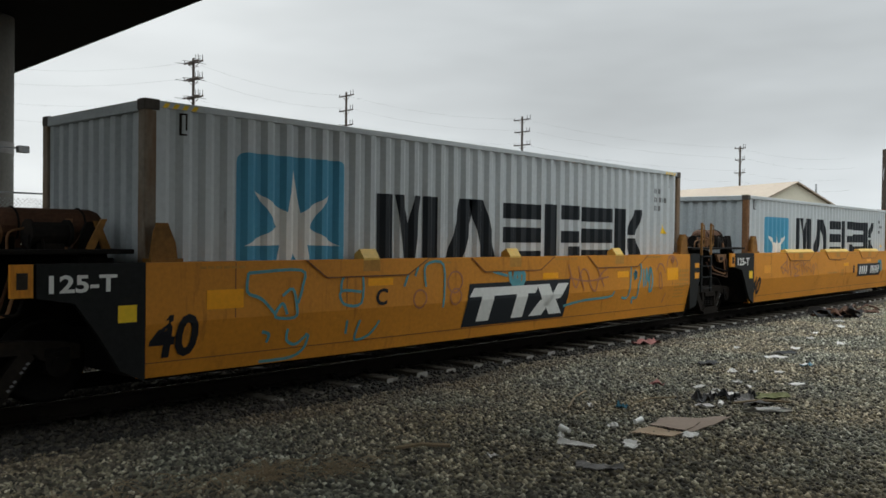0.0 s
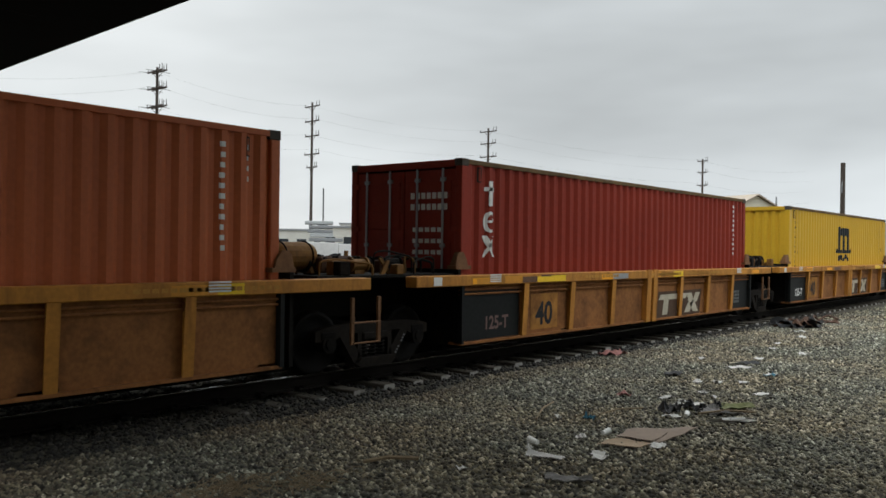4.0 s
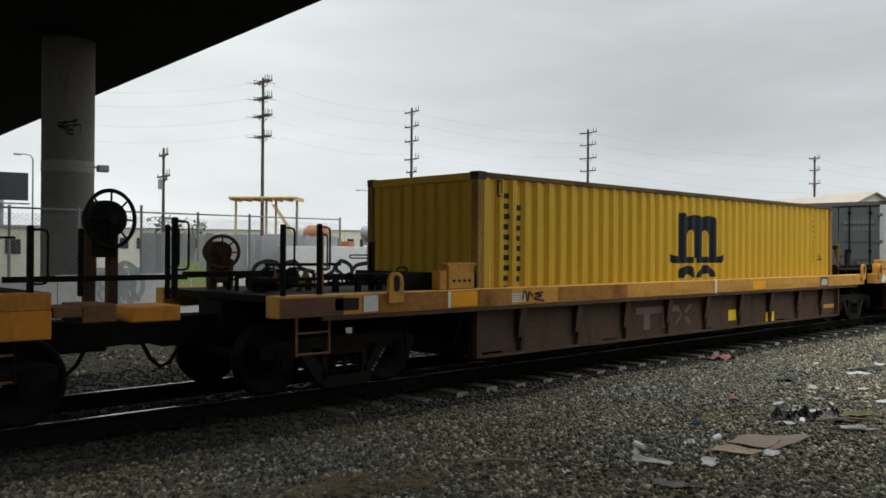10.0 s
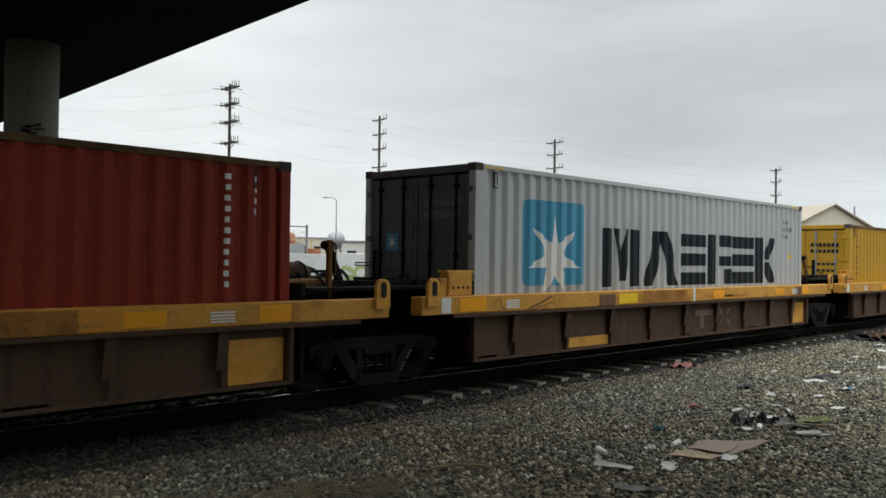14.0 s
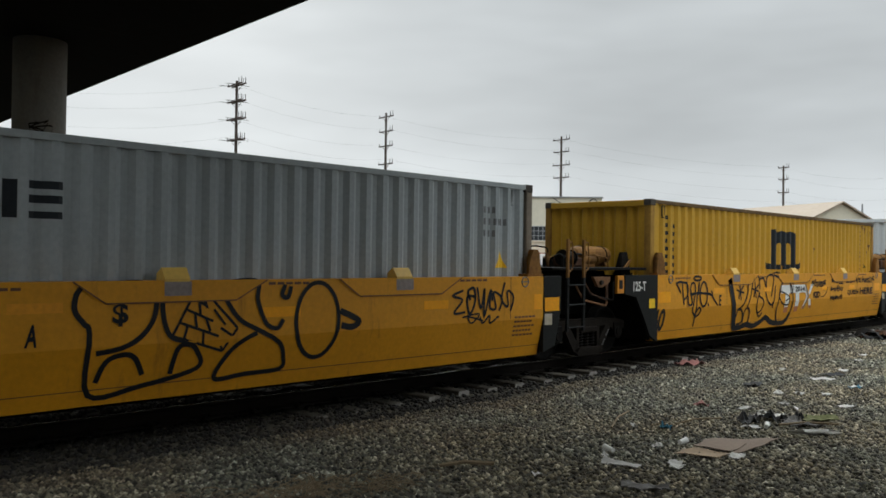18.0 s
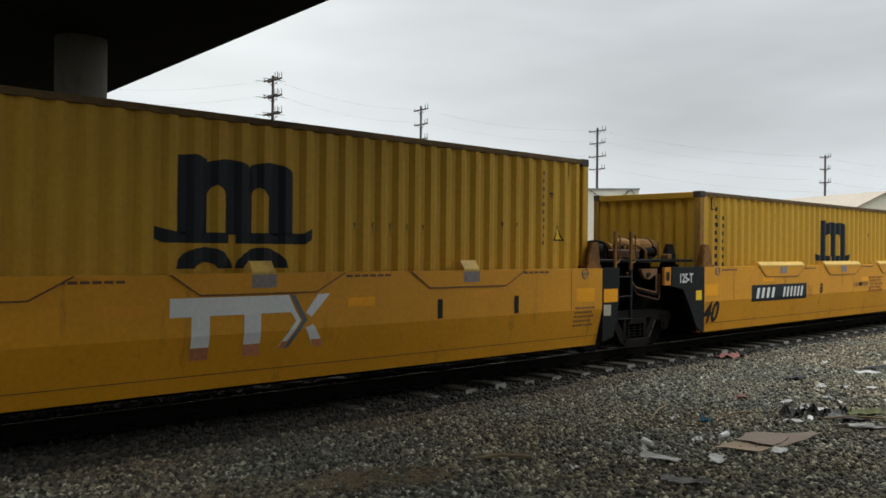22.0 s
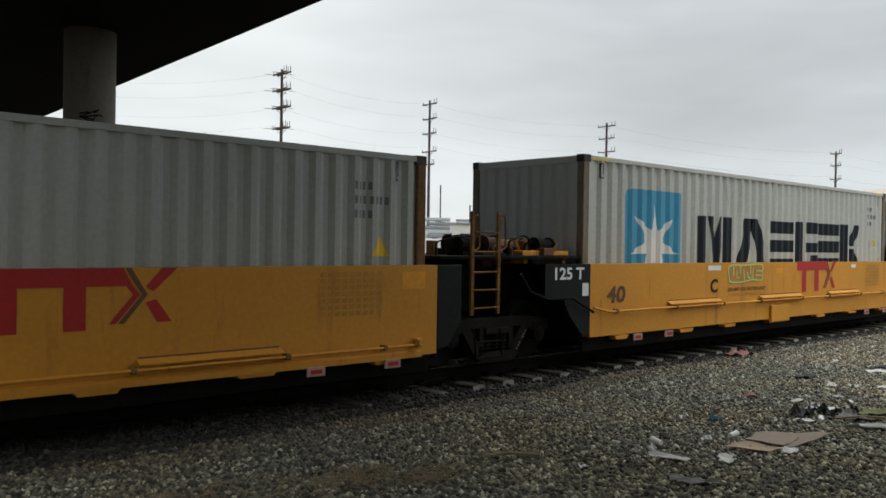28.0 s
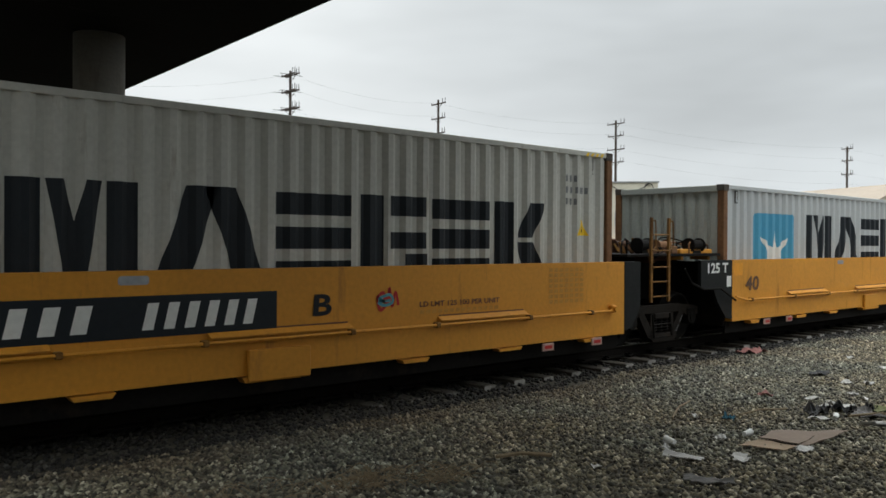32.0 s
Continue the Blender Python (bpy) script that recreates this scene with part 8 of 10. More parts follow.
def turquoise_outlines(cx):
    """Thin half-scrubbed outlines of tall letters, and two bolder letters farther on."""
    for pts in ([(1.12, 1.34), (1.87, 1.36), (1.90, 1.16), (1.83, 0.95)], [(1.12, 1.34), (1.11, 1.12), (1.26, 1.05), (1.36, 0.98), (1.50, 0.83)], [(1.60, 1.05), (1.75, 1.13), (1.81, 0.92), (1.79, 0.78), (1.50, 0.80), (1.60, 0.96), (1.67, 0.82)],
                [(1.34, 0.63), (1.44, 0.59), (1.42, 0.49)], [(1.71, 0.64), (1.71, 0.50), (1.84, 0.43), (1.97, 0.51), (2.01, 0.56)], [(2.04, 0.54), (1.99, 0.37), (1.80, 0.27), (1.35, 0.26)],
                [(2.51, 1.07), (2.53, 1.22), (2.70, 1.36), (2.87, 1.28), (2.85, 0.90), (2.56, 0.90), (2.51, 1.07), (2.85, 1.05)], [(2.64, 0.68), (2.64, 0.50)], [(2.86, 0.67), (2.81, 0.41), (3.06, 0.46), (3.21, 0.64)],
                [(2.98, 1.44), (3.84, 1.44), (3.84, 1.23)], [(3.36, 1.39), (3.50, 1.29), (3.70, 1.29), (3.63, 1.09)], [(4.06, 1.07), (4.05, 1.38), (4.42, 1.38), (4.43, 0.75)]):
        stroke(cx, smooth_path(pts, 4), 0.038, fa)
    for pts in ([(9.45, 1.36), (9.83, 1.43), (9.98, 1.41), (10.09, 1.26), (10.09, 1.04), (10.01, 0.88), (9.99, 0.64), (9.83, 0.64), (9.84, 0.52)], [(9.80, 1.10), (9.93, 1.14), (9.86, 1.0), (9.88, 1.18), (9.93, 1.02)], [(10.20, 1.20), (10.21, 0.84)], [(10.31, 1.22), (10.29, 0.86)],
                [(10.31, 1.22), (10.38, 0.94), (10.45, 1.24), (10.44, 0.77), (10.55, 0.76)], [(10.48, 1.22), (10.56, 0.98), (10.51, 0.73)]):
        stroke(cx, smooth_path(pts, 4), 0.05, fa)
    for pts in ([(6.10, 1.45), (5.97, 1.24), (6.06, 1.05), (6.30, 1.05), (6.32, 1.22), (6.07, 1.23)], [(6.14, 1.40), (6.10, 1.12), (6.22, 1.10), (6.2, 1.2)]):
        stroke(cx, smooth_path(pts, 4), 0.09, fa)
    for pts in ([(7.51, 0.60), (8.1, 0.67), (8.99, 0.70), (9.12, 0.80)], [(9.42, 0.66), (9.66, 0.70), (9.70, 1.38), (9.45, 1.36)], [(5.44, 1.47), (5.40, 1.31), (5.9, 1.18)]):
        stroke(cx, smooth_path(pts, 4), 0.045, fa)


def purple_outlines(cx):
    """Faint scrubbed arches and a round scrawl."""
    for pts in ([(10.71, 1.15), (10.84, 1.29), (10.99, 1.25), (11.08, 1.10)], [(10.85, 0.79), (10.83, 1.02), (10.90, 1.11), (10.96, 0.81), (10.87, 0.79)], [(11.14, 1.22), (11.20, 1.40), (11.39, 1.45), (11.59, 1.32), (11.57, 1.22)], [(11.06, 0.47), (11.15, 0.67)],
                [(11.30, 1.36), (11.38, 1.42), (11.45, 1.36), (11.38, 1.31), (11.33, 1.37)], [(7.60, 1.34), (7.72, 1.06), (7.85, 0.92), (8.02, 1.22), (8.2, 1.19), (8.3, 0.95), (8.46, 0.83), (8.6, 1.1), (8.84, 1.24)], [(7.62, 1.1), (8.2, 1.02), (8.9, 1.08)], [(7.9, 1.3), (8.1, 0.86)], [(8.5, 1.3), (8.75, 0.9)]):
        stroke(cx, smooth_path(pts, 4), 0.03, fa)
    for x, z, r in ((3.95, 0.9, 0.13), (4.68, 1.12, 0.16), (4.7, 0.9, 0.12)):
        stroke(cx, smooth_path([(x + r * math.cos(a), z + r * math.sin(a)) for a in (0, 1, 2, 3, 4, 5)], 4, True), 0.028, fa)


spray(CARS[0], "spray_blue", "faded turquoise graffiti", turquoise_outlines)
spray(CARS[0], "spray_faint", "faint purple graffiti", purple_outlines)
spray(CARS[1], "spray_faint", "faint purple graffiti", lambda cx: tag_row(cx, 1.6, 4.2, 0.8, 1.3, 6, 0.03, 17, fa))
spray(CARS[1], "spray_blue", "turquoise sprayed dab", lambda cx: tag_row(cx, 10.3, 10.7, 0.8, 1.25, 2, 0.05, 21, fa))
fw = lambda z: -NEAR + 0.116
spray(CARS[9], "chalk", "thin chalk marks", lambda cx: [tag_row(cx, x, x + 0.24, 0.52, 0.84, 1, 0.02, 30 + i, fw) for i, x in enumerate((0.25, 1.42, 2.7, 3.95, 5.2))])
spray(CARS[9], "spray_black", "black sprayed scrawl on the chord", lambda cx: (tag_row(cx, 1.51, 2.85, 1.04, 1.22, 7, 0.03, 41, lambda z: CHORD - 0.003), tag_row(cx, 5.5, 5.9, 1.06, 1.2, 2, 0.03, 42, lambda z: CHORD - 0.003)))
spray(CARS[10], "mark_brown", "rust-brown scratches on the chord", lambda cx: (stroke(cx, [(0.28, 1.2), (0.34, 1.06), (0.42, 1.02)], 0.022, lambda z: CHORD - 0.003), stroke(cx, [(0.98, 1.02), (1.2, 1.08), (1.55, 1.2)], 0.03, lambda z: CHORD - 0.003), stroke(cx, [(1.15, 1.02), (1.6, 1.1), (1.64, 1.2)], 0.016, lambda z: CHORD - 0.003)))
spray(CARS[7], "spray_black", "black sprayed scrawl on the chord", lambda cx: tag_row(cx, 0.65, 1.15, 1.04, 1.22, 2, 0.03, 46, lambda z: CHORD - 0.003))
spray(CARS[8], "spray_purple", "faint purple scrawl", lambda cx: (tag_row(cx, 0.2, 1.0, 0.5, 0.8, 4, 0.02, 44, fw), tag_row(cx, 8.8, 9.6, 0.5, 0.8, 4, 0.02, 45, fw)))
def big_letters(cx):
    """Fat outlined letters, a triangle laid in courses and a round end piece."""
    for pts in ([(5.15, 1.46), (5.07, 1.35), (5.06, 1.19), (5.15, 1.06), (5.2, 0.96), (5.23, 0.34), (5.75, 0.38), (6.36, 0.52), (6.34, 0.71), (6.24, 0.79), (6.12, 0.75), (6.06, 0.48)],
                [(5.15, 1.46), (5.45, 1.46), (5.72, 1.46), (5.86, 1.35), (5.85, 1.1), (5.72, 0.91), (5.52, 0.8), (5.27, 0.76)], [(5.29, 0.46), (5.38, 0.67), (5.55, 0.73), (5.67, 0.68), (5.76, 0.5)], [(5.95, 1.44), (5.94, 1.16), (6.02, 0.9), (6.2, 0.83)],
                [(6.63, 1.42), (6.67, 1.26), (6.84, 1.03), (7.1, 0.89), (7.36, 0.74), (7.44, 0.57), (7.41, 0.42), (6.96, 0.4), (6.61, 0.37), (6.6, 0.48), (6.75, 0.69), (6.9, 0.8), (7.06, 0.87)],
                [(6.63, 1.42), (6.73, 1.46), (7.05, 1.46), (7.06, 1.25), (7.17, 0.98), (7.32, 0.91), (7.4, 1.01)], [(7.42, 1.42), (7.38, 1.3), (7.46, 1.27), (7.5, 1.4)]):
        stroke(cx, smooth_path(pts, 5), 0.055, fa)
    stroke(cx, smooth_path([(7.89 + 0.31 * math.cos(math.tau * i / 10), 0.98 + 0.46 * math.sin(math.tau * i / 10)) for i in range(10)], 4, True), 0.055, fa)
    stroke(cx, smooth_path([(8.22, 1.08), (8.42, 1.0), (8.52, 0.93), (8.4, 0.87), (8.24, 0.9)], 4), 0.08, fa)
    for a, b in (((6.05, 0.89), (6.34, 1.44)), ((6.34, 1.44), (6.81, 0.94)), ((6.81, 0.94), (6.64, 0.69)), ((6.64, 0.69), (6.05, 0.89)), ((6.34, 1.44), (6.64, 0.69)), ((6.13, 1.03), (6.58, 0.86)), ((6.20, 1.17), (6.51, 1.03)), ((6.27, 1.3), (6.43, 1.2)),
                 ((6.22, 1.0), (6.18, 0.86)), ((6.4, 0.93), (6.4, 0.78)), ((6.3, 1.12), (6.32, 0.97)), ((6.43, 1.06), (6.48, 0.92)), ((6.35, 1.25), (6.36, 1.1)), ((6.52, 1.16), (6.66, 0.98)), ((6.6, 0.95), (6.74, 0.86))):
        stroke(cx, [a, b], 0.03, fa)
    bm = bmesh.new()
    write(bm, "$", 5.42, 5.58, 1.02, 1.26, lambda z: fa(z) - 0.004)
    part("graffiti", bm, cx[1], cx[0], cx[2])


spray(CARS[12], "spray_black", "big black graffiti outlines", lambda cx: (big_letters(cx), tag_row(cx, 10.15, 11.5, 0.95, 1.42, 5, 0.045, 52, fa), tag_row(cx, 10.4, 11.1, 0.8, 0.95, 2, 0.03, 53, fa)))
def draw(cx, width, *strokes):
    """Sprayed strokes, rounded through their turning points."""
    for pts in strokes:
        stroke(cx, smooth_path(list(pts), 5), width, fa)


def loop(cx, x, z, w, h, width, lean=0.0):
    """A sprayed closed loop."""
    stroke(cx, smooth_path([(x + w * math.cos(math.tau * i / 10) + lean * math.sin(math.tau * i / 10), z + h * math.sin(math.tau * i / 10)) for i in range(10)], 4, True), width, fa)


def crowned_tag(cx):
    """A quick tag with a halo above and a heart-tailed arrow below."""
    draw(cx, 0.045, ((0.53, 1.31), (0.67, 1.34), (0.93, 1.31), (0.99, 1.2), (0.96, 1.06), (0.81, 0.98)), ((0.77, 1.34), (0.79, 1.15), (0.84, 0.89)), ((0.53, 1.31), (0.61, 1.25), (0.71, 1.12)))
    draw(cx, 0.045, ((0.93, 1.35), (0.98, 1.09), (1.02, 0.89), (1.16, 0.91), (1.09, 1.11)), ((1.42, 1.33), (1.4, 1.16), (1.38, 1.07)), ((1.07, 1.09), (1.37, 1.11), (1.91, 1.08)))
    loop(cx, 1.18, 1.2, 0.1, 0.12, 0.045)
    loop(cx, 1.61, 1.08, 0.15, 0.25, 0.045)
    loop(cx, 1.36, 1.405, 0.15, 0.042, 0.045)
    draw(cx, 0.042, ((1.27, 1.1), (1.22, 0.91), (1.21, 0.84)), ((1.35, 1.1), (1.34, 0.9), (1.34, 0.72)), ((1.78, 1.08), (1.94, 1.05), (2.07, 0.94), (2.21, 0.84)), ((1.93, 1.15), (1.98, 1.05), (2.02, 0.97)))
    draw(cx, 0.045, ((1.17, 0.84), (1.22, 0.72), (1.32, 0.65)), ((1.32, 0.68), (1.42, 0.81), (1.52, 0.75), (1.44, 0.66), (1.31, 0.62)), ((1.33, 0.84), (1.33, 0.61), (1.32, 0.43)), ((1.79, 0.89), (1.81, 0.83)))


def star_letters(cx):
    """Fat outlined letters with two asterisks, a heavy shadow on one side and a winking round end piece."""
    draw(cx, 0.045, ((2.73, 1.4), (2.98, 1.46), (3.43, 1.46), (3.57, 1.29), (3.54, 1.02), (3.34, 0.79), (3.12, 0.7)), ((3.11, 0.55), (3.16, 0.69), (3.31, 0.69), (3.43, 0.57), (3.41, 0.41), (3.21, 0.38)))
    draw(cx, 0.045, ((3.47, 0.4), (3.48, 0.66), (3.61, 0.73), (3.74, 0.62), (3.72, 0.42), (3.65, 0.37)), ((3.47, 1.46), (3.69, 1.46), (3.79, 1.32), (3.74, 1.05), (3.58, 0.76)), ((3.84, 1.36), (3.96, 1.44), (4.11, 1.39), (4.16, 1.14)))
    draw(cx, 0.045, ((4.15, 1.07), (4.04, 0.86), (4.06, 0.68), (4.25, 0.51), (4.37, 0.59)), ((4.09, 1.34), (4.34, 1.38), (4.48, 1.18), (4.51, 1.41), (4.76, 1.46), (4.87, 1.38), (4.82, 1.16), (4.75, 0.96)))
    draw(cx, 0.045, ((4.1, 0.99), (4.35, 0.88), (4.32, 0.68), (4.16, 0.6)), ((4.45, 1.06), (4.57, 0.86), (4.78, 0.76), (4.91, 0.91), (4.96, 1.21)), ((4.86, 0.84), (4.86, 0.68)))
    draw(cx, 0.05, ((4.87, 1.46), (5.13, 1.4), (5.39, 1.36), (5.23, 1.14), (5.17, 0.92), (5.1, 0.69), (5.17, 0.42), (5.35, 0.30)), ((5.39, 1.35), (5.67, 1.31), (5.89, 1.09), (5.94, 0.81), (5.89, 0.53), (5.7, 0.33)))
    loop(cx, 5.87, 1.17, 0.08, 0.15, 0.045)
    draw(cx, 0.035, ((5.21, 1.07), (5.52, 1.01), (5.76, 0.91)), ((5.2, 0.92), (5.38, 0.77), (5.7, 0.74), (5.74, 0.88), (5.53, 0.83)))
    for x, z in ((3.21, 1.1), (3.93, 1.12)):
        draw(cx, 0.04, ((x - 0.02, z + 0.19), (x, z), (x + 0.05, z - 0.18)), ((x - 0.19, z + 0.05), (x, z), (x + 0.18, z - 0.03)), ((x + 0.16, z + 0.13), (x, z), (x - 0.08, z - 0.16)))
    draw(cx, 0.12, ((3.06, 0.30), (3.38, 0.30), (3.69, 0.35), (4.03, 0.30), (4.37, 0.38), (4.6, 0.47), (4.93, 0.35), (5.37, 0.30), (5.7, 0.33), (5.9, 0.53)))
    bm = bmesh.new()
    patch(bm, [(2.64, 1.35), (2.86, 0.75), (3.02, 0.27), (3.2, 0.29), (2.99, 0.88), (2.8, 1.42)], lambda z: fa(z) - 0.006)
    part("graffiti", bm, cx[1], cx[0], cx[2])


def pointed_letters(cx):
    """Thin outlined letters with short inner strokes and a looped tail."""
    draw(cx, 0.038, ((0.95, 1.46), (0.74, 1.38), (0.66, 1.2), (0.7, 1.01), (0.78, 0.93), (0.89, 1.0), (0.92, 0.82), (1.03, 0.51), (1.1, 0.33), (1.33, 0.41), (1.4, 0.56), (1.28, 0.76), (1.18, 0.81), (1.09, 0.82)), ((1.35, 1.46), (1.46, 1.33), (1.45, 1.1), (1.34, 0.88), (1.23, 0.8)))
    draw(cx, 0.038, ((1.38, 1.46), (1.57, 1.45), (1.67, 1.29), (1.6, 1.02), (1.44, 0.87), (1.29, 0.74)), ((1.61, 1.39), (1.72, 1.45), (1.86, 1.43), (1.91, 1.33)), ((1.46, 0.85), (1.63, 0.8), (1.71, 0.62), (1.6, 0.45), (1.43, 0.42), (1.34, 0.52)))
    draw(cx, 0.042, ((1.9, 1.01), (1.91, 0.81), (1.84, 0.61), (1.73, 0.54), (1.74, 0.44), (1.9, 0.38), (2.13, 0.51), (2.35, 0.57), (2.52, 0.44), (2.67, 0.35), (2.8, 0.43), (2.81, 0.6), (2.65, 0.75), (2.48, 0.78)))
    draw(cx, 0.036, ((1.97, 1.33), (2.09, 1.37), (2.2, 1.28), (2.2, 1.16), (2.05, 1.1), (1.92, 1.07), (2.12, 1.03), (2.17, 0.92), (2.07, 0.78), (1.94, 0.76)), ((2.0, 1.42), (2.13, 1.32), (2.34, 1.2)), ((2.16, 1.36), (2.3, 1.4), (2.36, 1.32)))
    draw(cx, 0.036, ((2.46, 1.3), (2.62, 1.27), (2.67, 1.15), (2.6, 1.07), (2.49, 1.06), (2.63, 0.98), (2.66, 0.86), (2.56, 0.8)), ((2.62, 1.3), (2.84, 1.29), (3.0, 1.14), (3.07, 0.93), (3.1, 0.8), (3.09, 0.63), (2.86, 0.54)))
    draw(cx, 0.036, ((3.03, 1.18), (3.22, 1.21), (3.35, 1.09), (3.22, 0.96), (3.16, 0.83), (3.25, 0.81)), ((0.99, 1.28), (1.07, 1.11), (1.12, 0.94)), ((1.75, 1.27), (1.73, 1.02)), ((2.79, 1.17), (2.81, 0.73)))
    loop(cx, 3.34, 0.705, 0.06, 0.11, 0.04, 0.04)
    loop(cx, 2.35, 0.945, 0.035, 0.115, 0.03)
    draw(cx, 0.025, ((3.54, 1.19), (3.81, 1.21), (4.16, 1.11)), ((3.57, 1.13), (3.88, 1.1), (4.13, 1.13)), ((3.74, 1.23), (3.78, 1.08)), ((3.96, 1.19), (4.24, 0.95)), ((3.54, 1.02), (3.74, 0.96), (4.02, 0.96)), ((3.61, 1.06), (3.59, 0.91)), ((4.02, 0.89), (4.22, 0.82), (4.33, 0.72)))
    loop(cx, 3.98, 0.945, 0.06, 0.045, 0.025)


spray(CARS[13], "spray_black", "big black graffiti outlines and tags", lambda cx: (star_letters(cx), crowned_tag(cx), tag_row(cx, 7.06, 7.95, 1.14, 1.30, 6, 0.03, 57, fa), stroke(cx, smooth_path([(7.62, 0.88), (7.85, 0.9), (8.02, 1.02), (8.08, 1.14)], 4), 0.025, fa),
                                                                                  tag_row(cx, 8.33, 9.12, 1.21, 1.38, 5, 0.03, 58, fa), tag_row(cx, 8.27, 9.1, 0.99, 1.13, 4, 0.03, 66, fa), tag_row(cx, 8.23, 9.1, 0.77, 0.91, 5, 0.03, 67, fa), tag_row(cx, 9.4, 11.55, 1.21, 1.39, 10, 0.03, 59, fa)))
for word, x0, x1, z0, z1 in (("2014.", 6.06, 6.66, 1.04, 1.17), ("KID", 7.16, 7.56, 0.86, 1.02), ("QUEEN", 9.44, 10.26, 0.87, 1.02), ("HERE", 10.36, 11.36, 0.88, 1.07)):
    bm = bmesh.new()
    write(bm, word, x0, x1, z0, z1, lambda z: fa(z) - 0.006, 0.02)
    part("marking", bm, "spray_black", CARS[13], "sprayed characters " + word.strip("."))
spray(CARS[14], "spray_black", "black graffiti outlines", pointed_letters)
bits("graffiti", [rounded(4.03, 5.31, 1.13, 1.465, 0.09)], -NEAR - 0.0055, "mark_faint", CARS[20], "tan sprayed fill of a row of letters")
spray(CARS[20], "spray_green", "pale green outline of fat letters", lambda cx: [stroke(cx, pts, 0.03, lambda z: -NEAR - 0.0085) for pts in (
    smooth_path([(4.06, 1.44), (4.62, 1.45), (5.28, 1.46), (5.31, 1.3), (5.29, 1.15), (4.9, 1.16), (4.5, 1.12), (4.1, 1.13), (4.04, 1.24)], 4, True), [(4.2, 1.44), (4.2, 1.25)], [(4.32, 1.36), (4.32, 1.22), (4.4, 1.2)], [(4.46, 1.45), (4.46, 1.28)], [(4.58, 1.38), (4.6, 1.15)],
    [(4.7, 1.32), (4.76, 1.2), (4.84, 1.2)], [(4.84, 1.45), (4.84, 1.26)], [(4.95, 1.4), (4.93, 1.17)], [(5.3, 1.33), (5.08, 1.34), (5.06, 1.25), (5.28, 1.24)])])
spray(CARS[16], "panel_rust", "brown sprayed scribble in five slanting lines", lambda cx: [tag_row(cx, 7.7 - 0.03 * i, 8.5 - 0.1 * (i % 2), 1.13 - 0.085 * i, 1.19 - 0.085 * i, 7, 0.012, 70 + i, fa) for i in range(5)] + [tag_row(cx, 7.58, 7.7, 1.12, 1.2, 1, 0.016, 76, fa)])
spray(CARS[17], "spray_green", "thin pale green outline", lambda cx: (stroke(cx, [(8.4, 0.64), (8.45, 1.0), (8.6, 0.72), (9.3, 0.66)], 0.02, ff), stroke(cx, [(8.6, 1.1), (9.3, 1.1)], 0.03, ff)))
spray(CARS[22], "logo_red", "red crossed scrawl", lambda cx: tag_row(cx, 7.32, 7.66, 0.95, 1.2, 2, 0.04, 63, ff))
spray(CARS[22], "spray_blue", "blue dabs", lambda cx: tag_row(cx, 7.34, 7.6, 0.98, 1.18, 1, 0.04, 64, ff))

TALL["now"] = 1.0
# knocks and rust spots on the yellow boxes' sides
for k, spots in ((13, [(2.0 + 0.2786 * i, 1.74, 0.035) for i in range(7)] + [(7.0, 2.35, 0.04), (7.25, 2.34, 0.06), (7.3, 2.0, 0.04), (7.55, 1.78, 0.045), (7.9, 1.75, 0.06), (8.1, 1.78, 0.05), (11.7, 2.2, 0.05), (11.85, 1.9, 0.06), (11.3, 2.45, 0.04), (11.55, 2.4, 0.045), (11.9, 2.3, 0.05), (11.62, 1.72, 0.04), (10.9, 1.75, 0.05), (10.4, 1.72, 0.045)]),
                 (15, [(7.6 + 0.28 * i, 1.72, 0.03) for i in range(5)] + [(10.2, 1.8, 0.035), (10.5, 1.8, 0.03), (11.3, 2.3, 0.04)]), (8, [(1.55, 2.05, 0.05), (1.75, 1.92, 0.04), (1.62, 1.7, 0.035), (2.1, 1.95, 0.04), (1.2, 1.85, 0.03)]), (16, [(3.0, 2.2, 0.03), (8.2, 1.9, 0.03), (9.4, 1.8, 0.04)]), (17, [(8.7, 1.75, 0.03), (9.8, 1.8, 0.03), (10.9, 2.2, 0.03), (4.4, 1.7, 0.03)])):
    rng = random.Random(k)
    for x, z, r in spots:
        r *= 0.7
        bm = bmesh.new()
        on_side(bm, [[(x + r * rng.uniform(0.6, 1.2) * math.cos(math.tau * i / 7), z + r * rng.uniform(0.6, 1.3) * math.sin(math.tau * i / 7)) for i in range(7)], [(x - 0.010, z - r * 0.7), (x + 0.012, z - r * 0.7), (x + 0.004, z - r - rng.uniform(0.04, 0.14))]], 0.005)
        part("rust_spot", bm, "mark_brown", BOXES[k], "rusty knock mark")
for k in (4, 17):
    bm = bmesh.new()
    bm.faces.new([bm.verts.new((0.024, y, z)) for y, z in ((0.55, 1.62), (0.83, 1.62), (0.83, 1.90), (0.55, 1.90))])
    part("placard", bm, "mark_orange", BOXES[k], "faded orange square on the end panel")
bm = bmesh.new()
on_side(bm, [rect(0.22, 0.36, 1.9, 2.15), rect(0.2, 0.42, 1.5, 1.7)])
part("code_bar", bm, "mark_white", BOXES[2], "faint white marks near the corner")

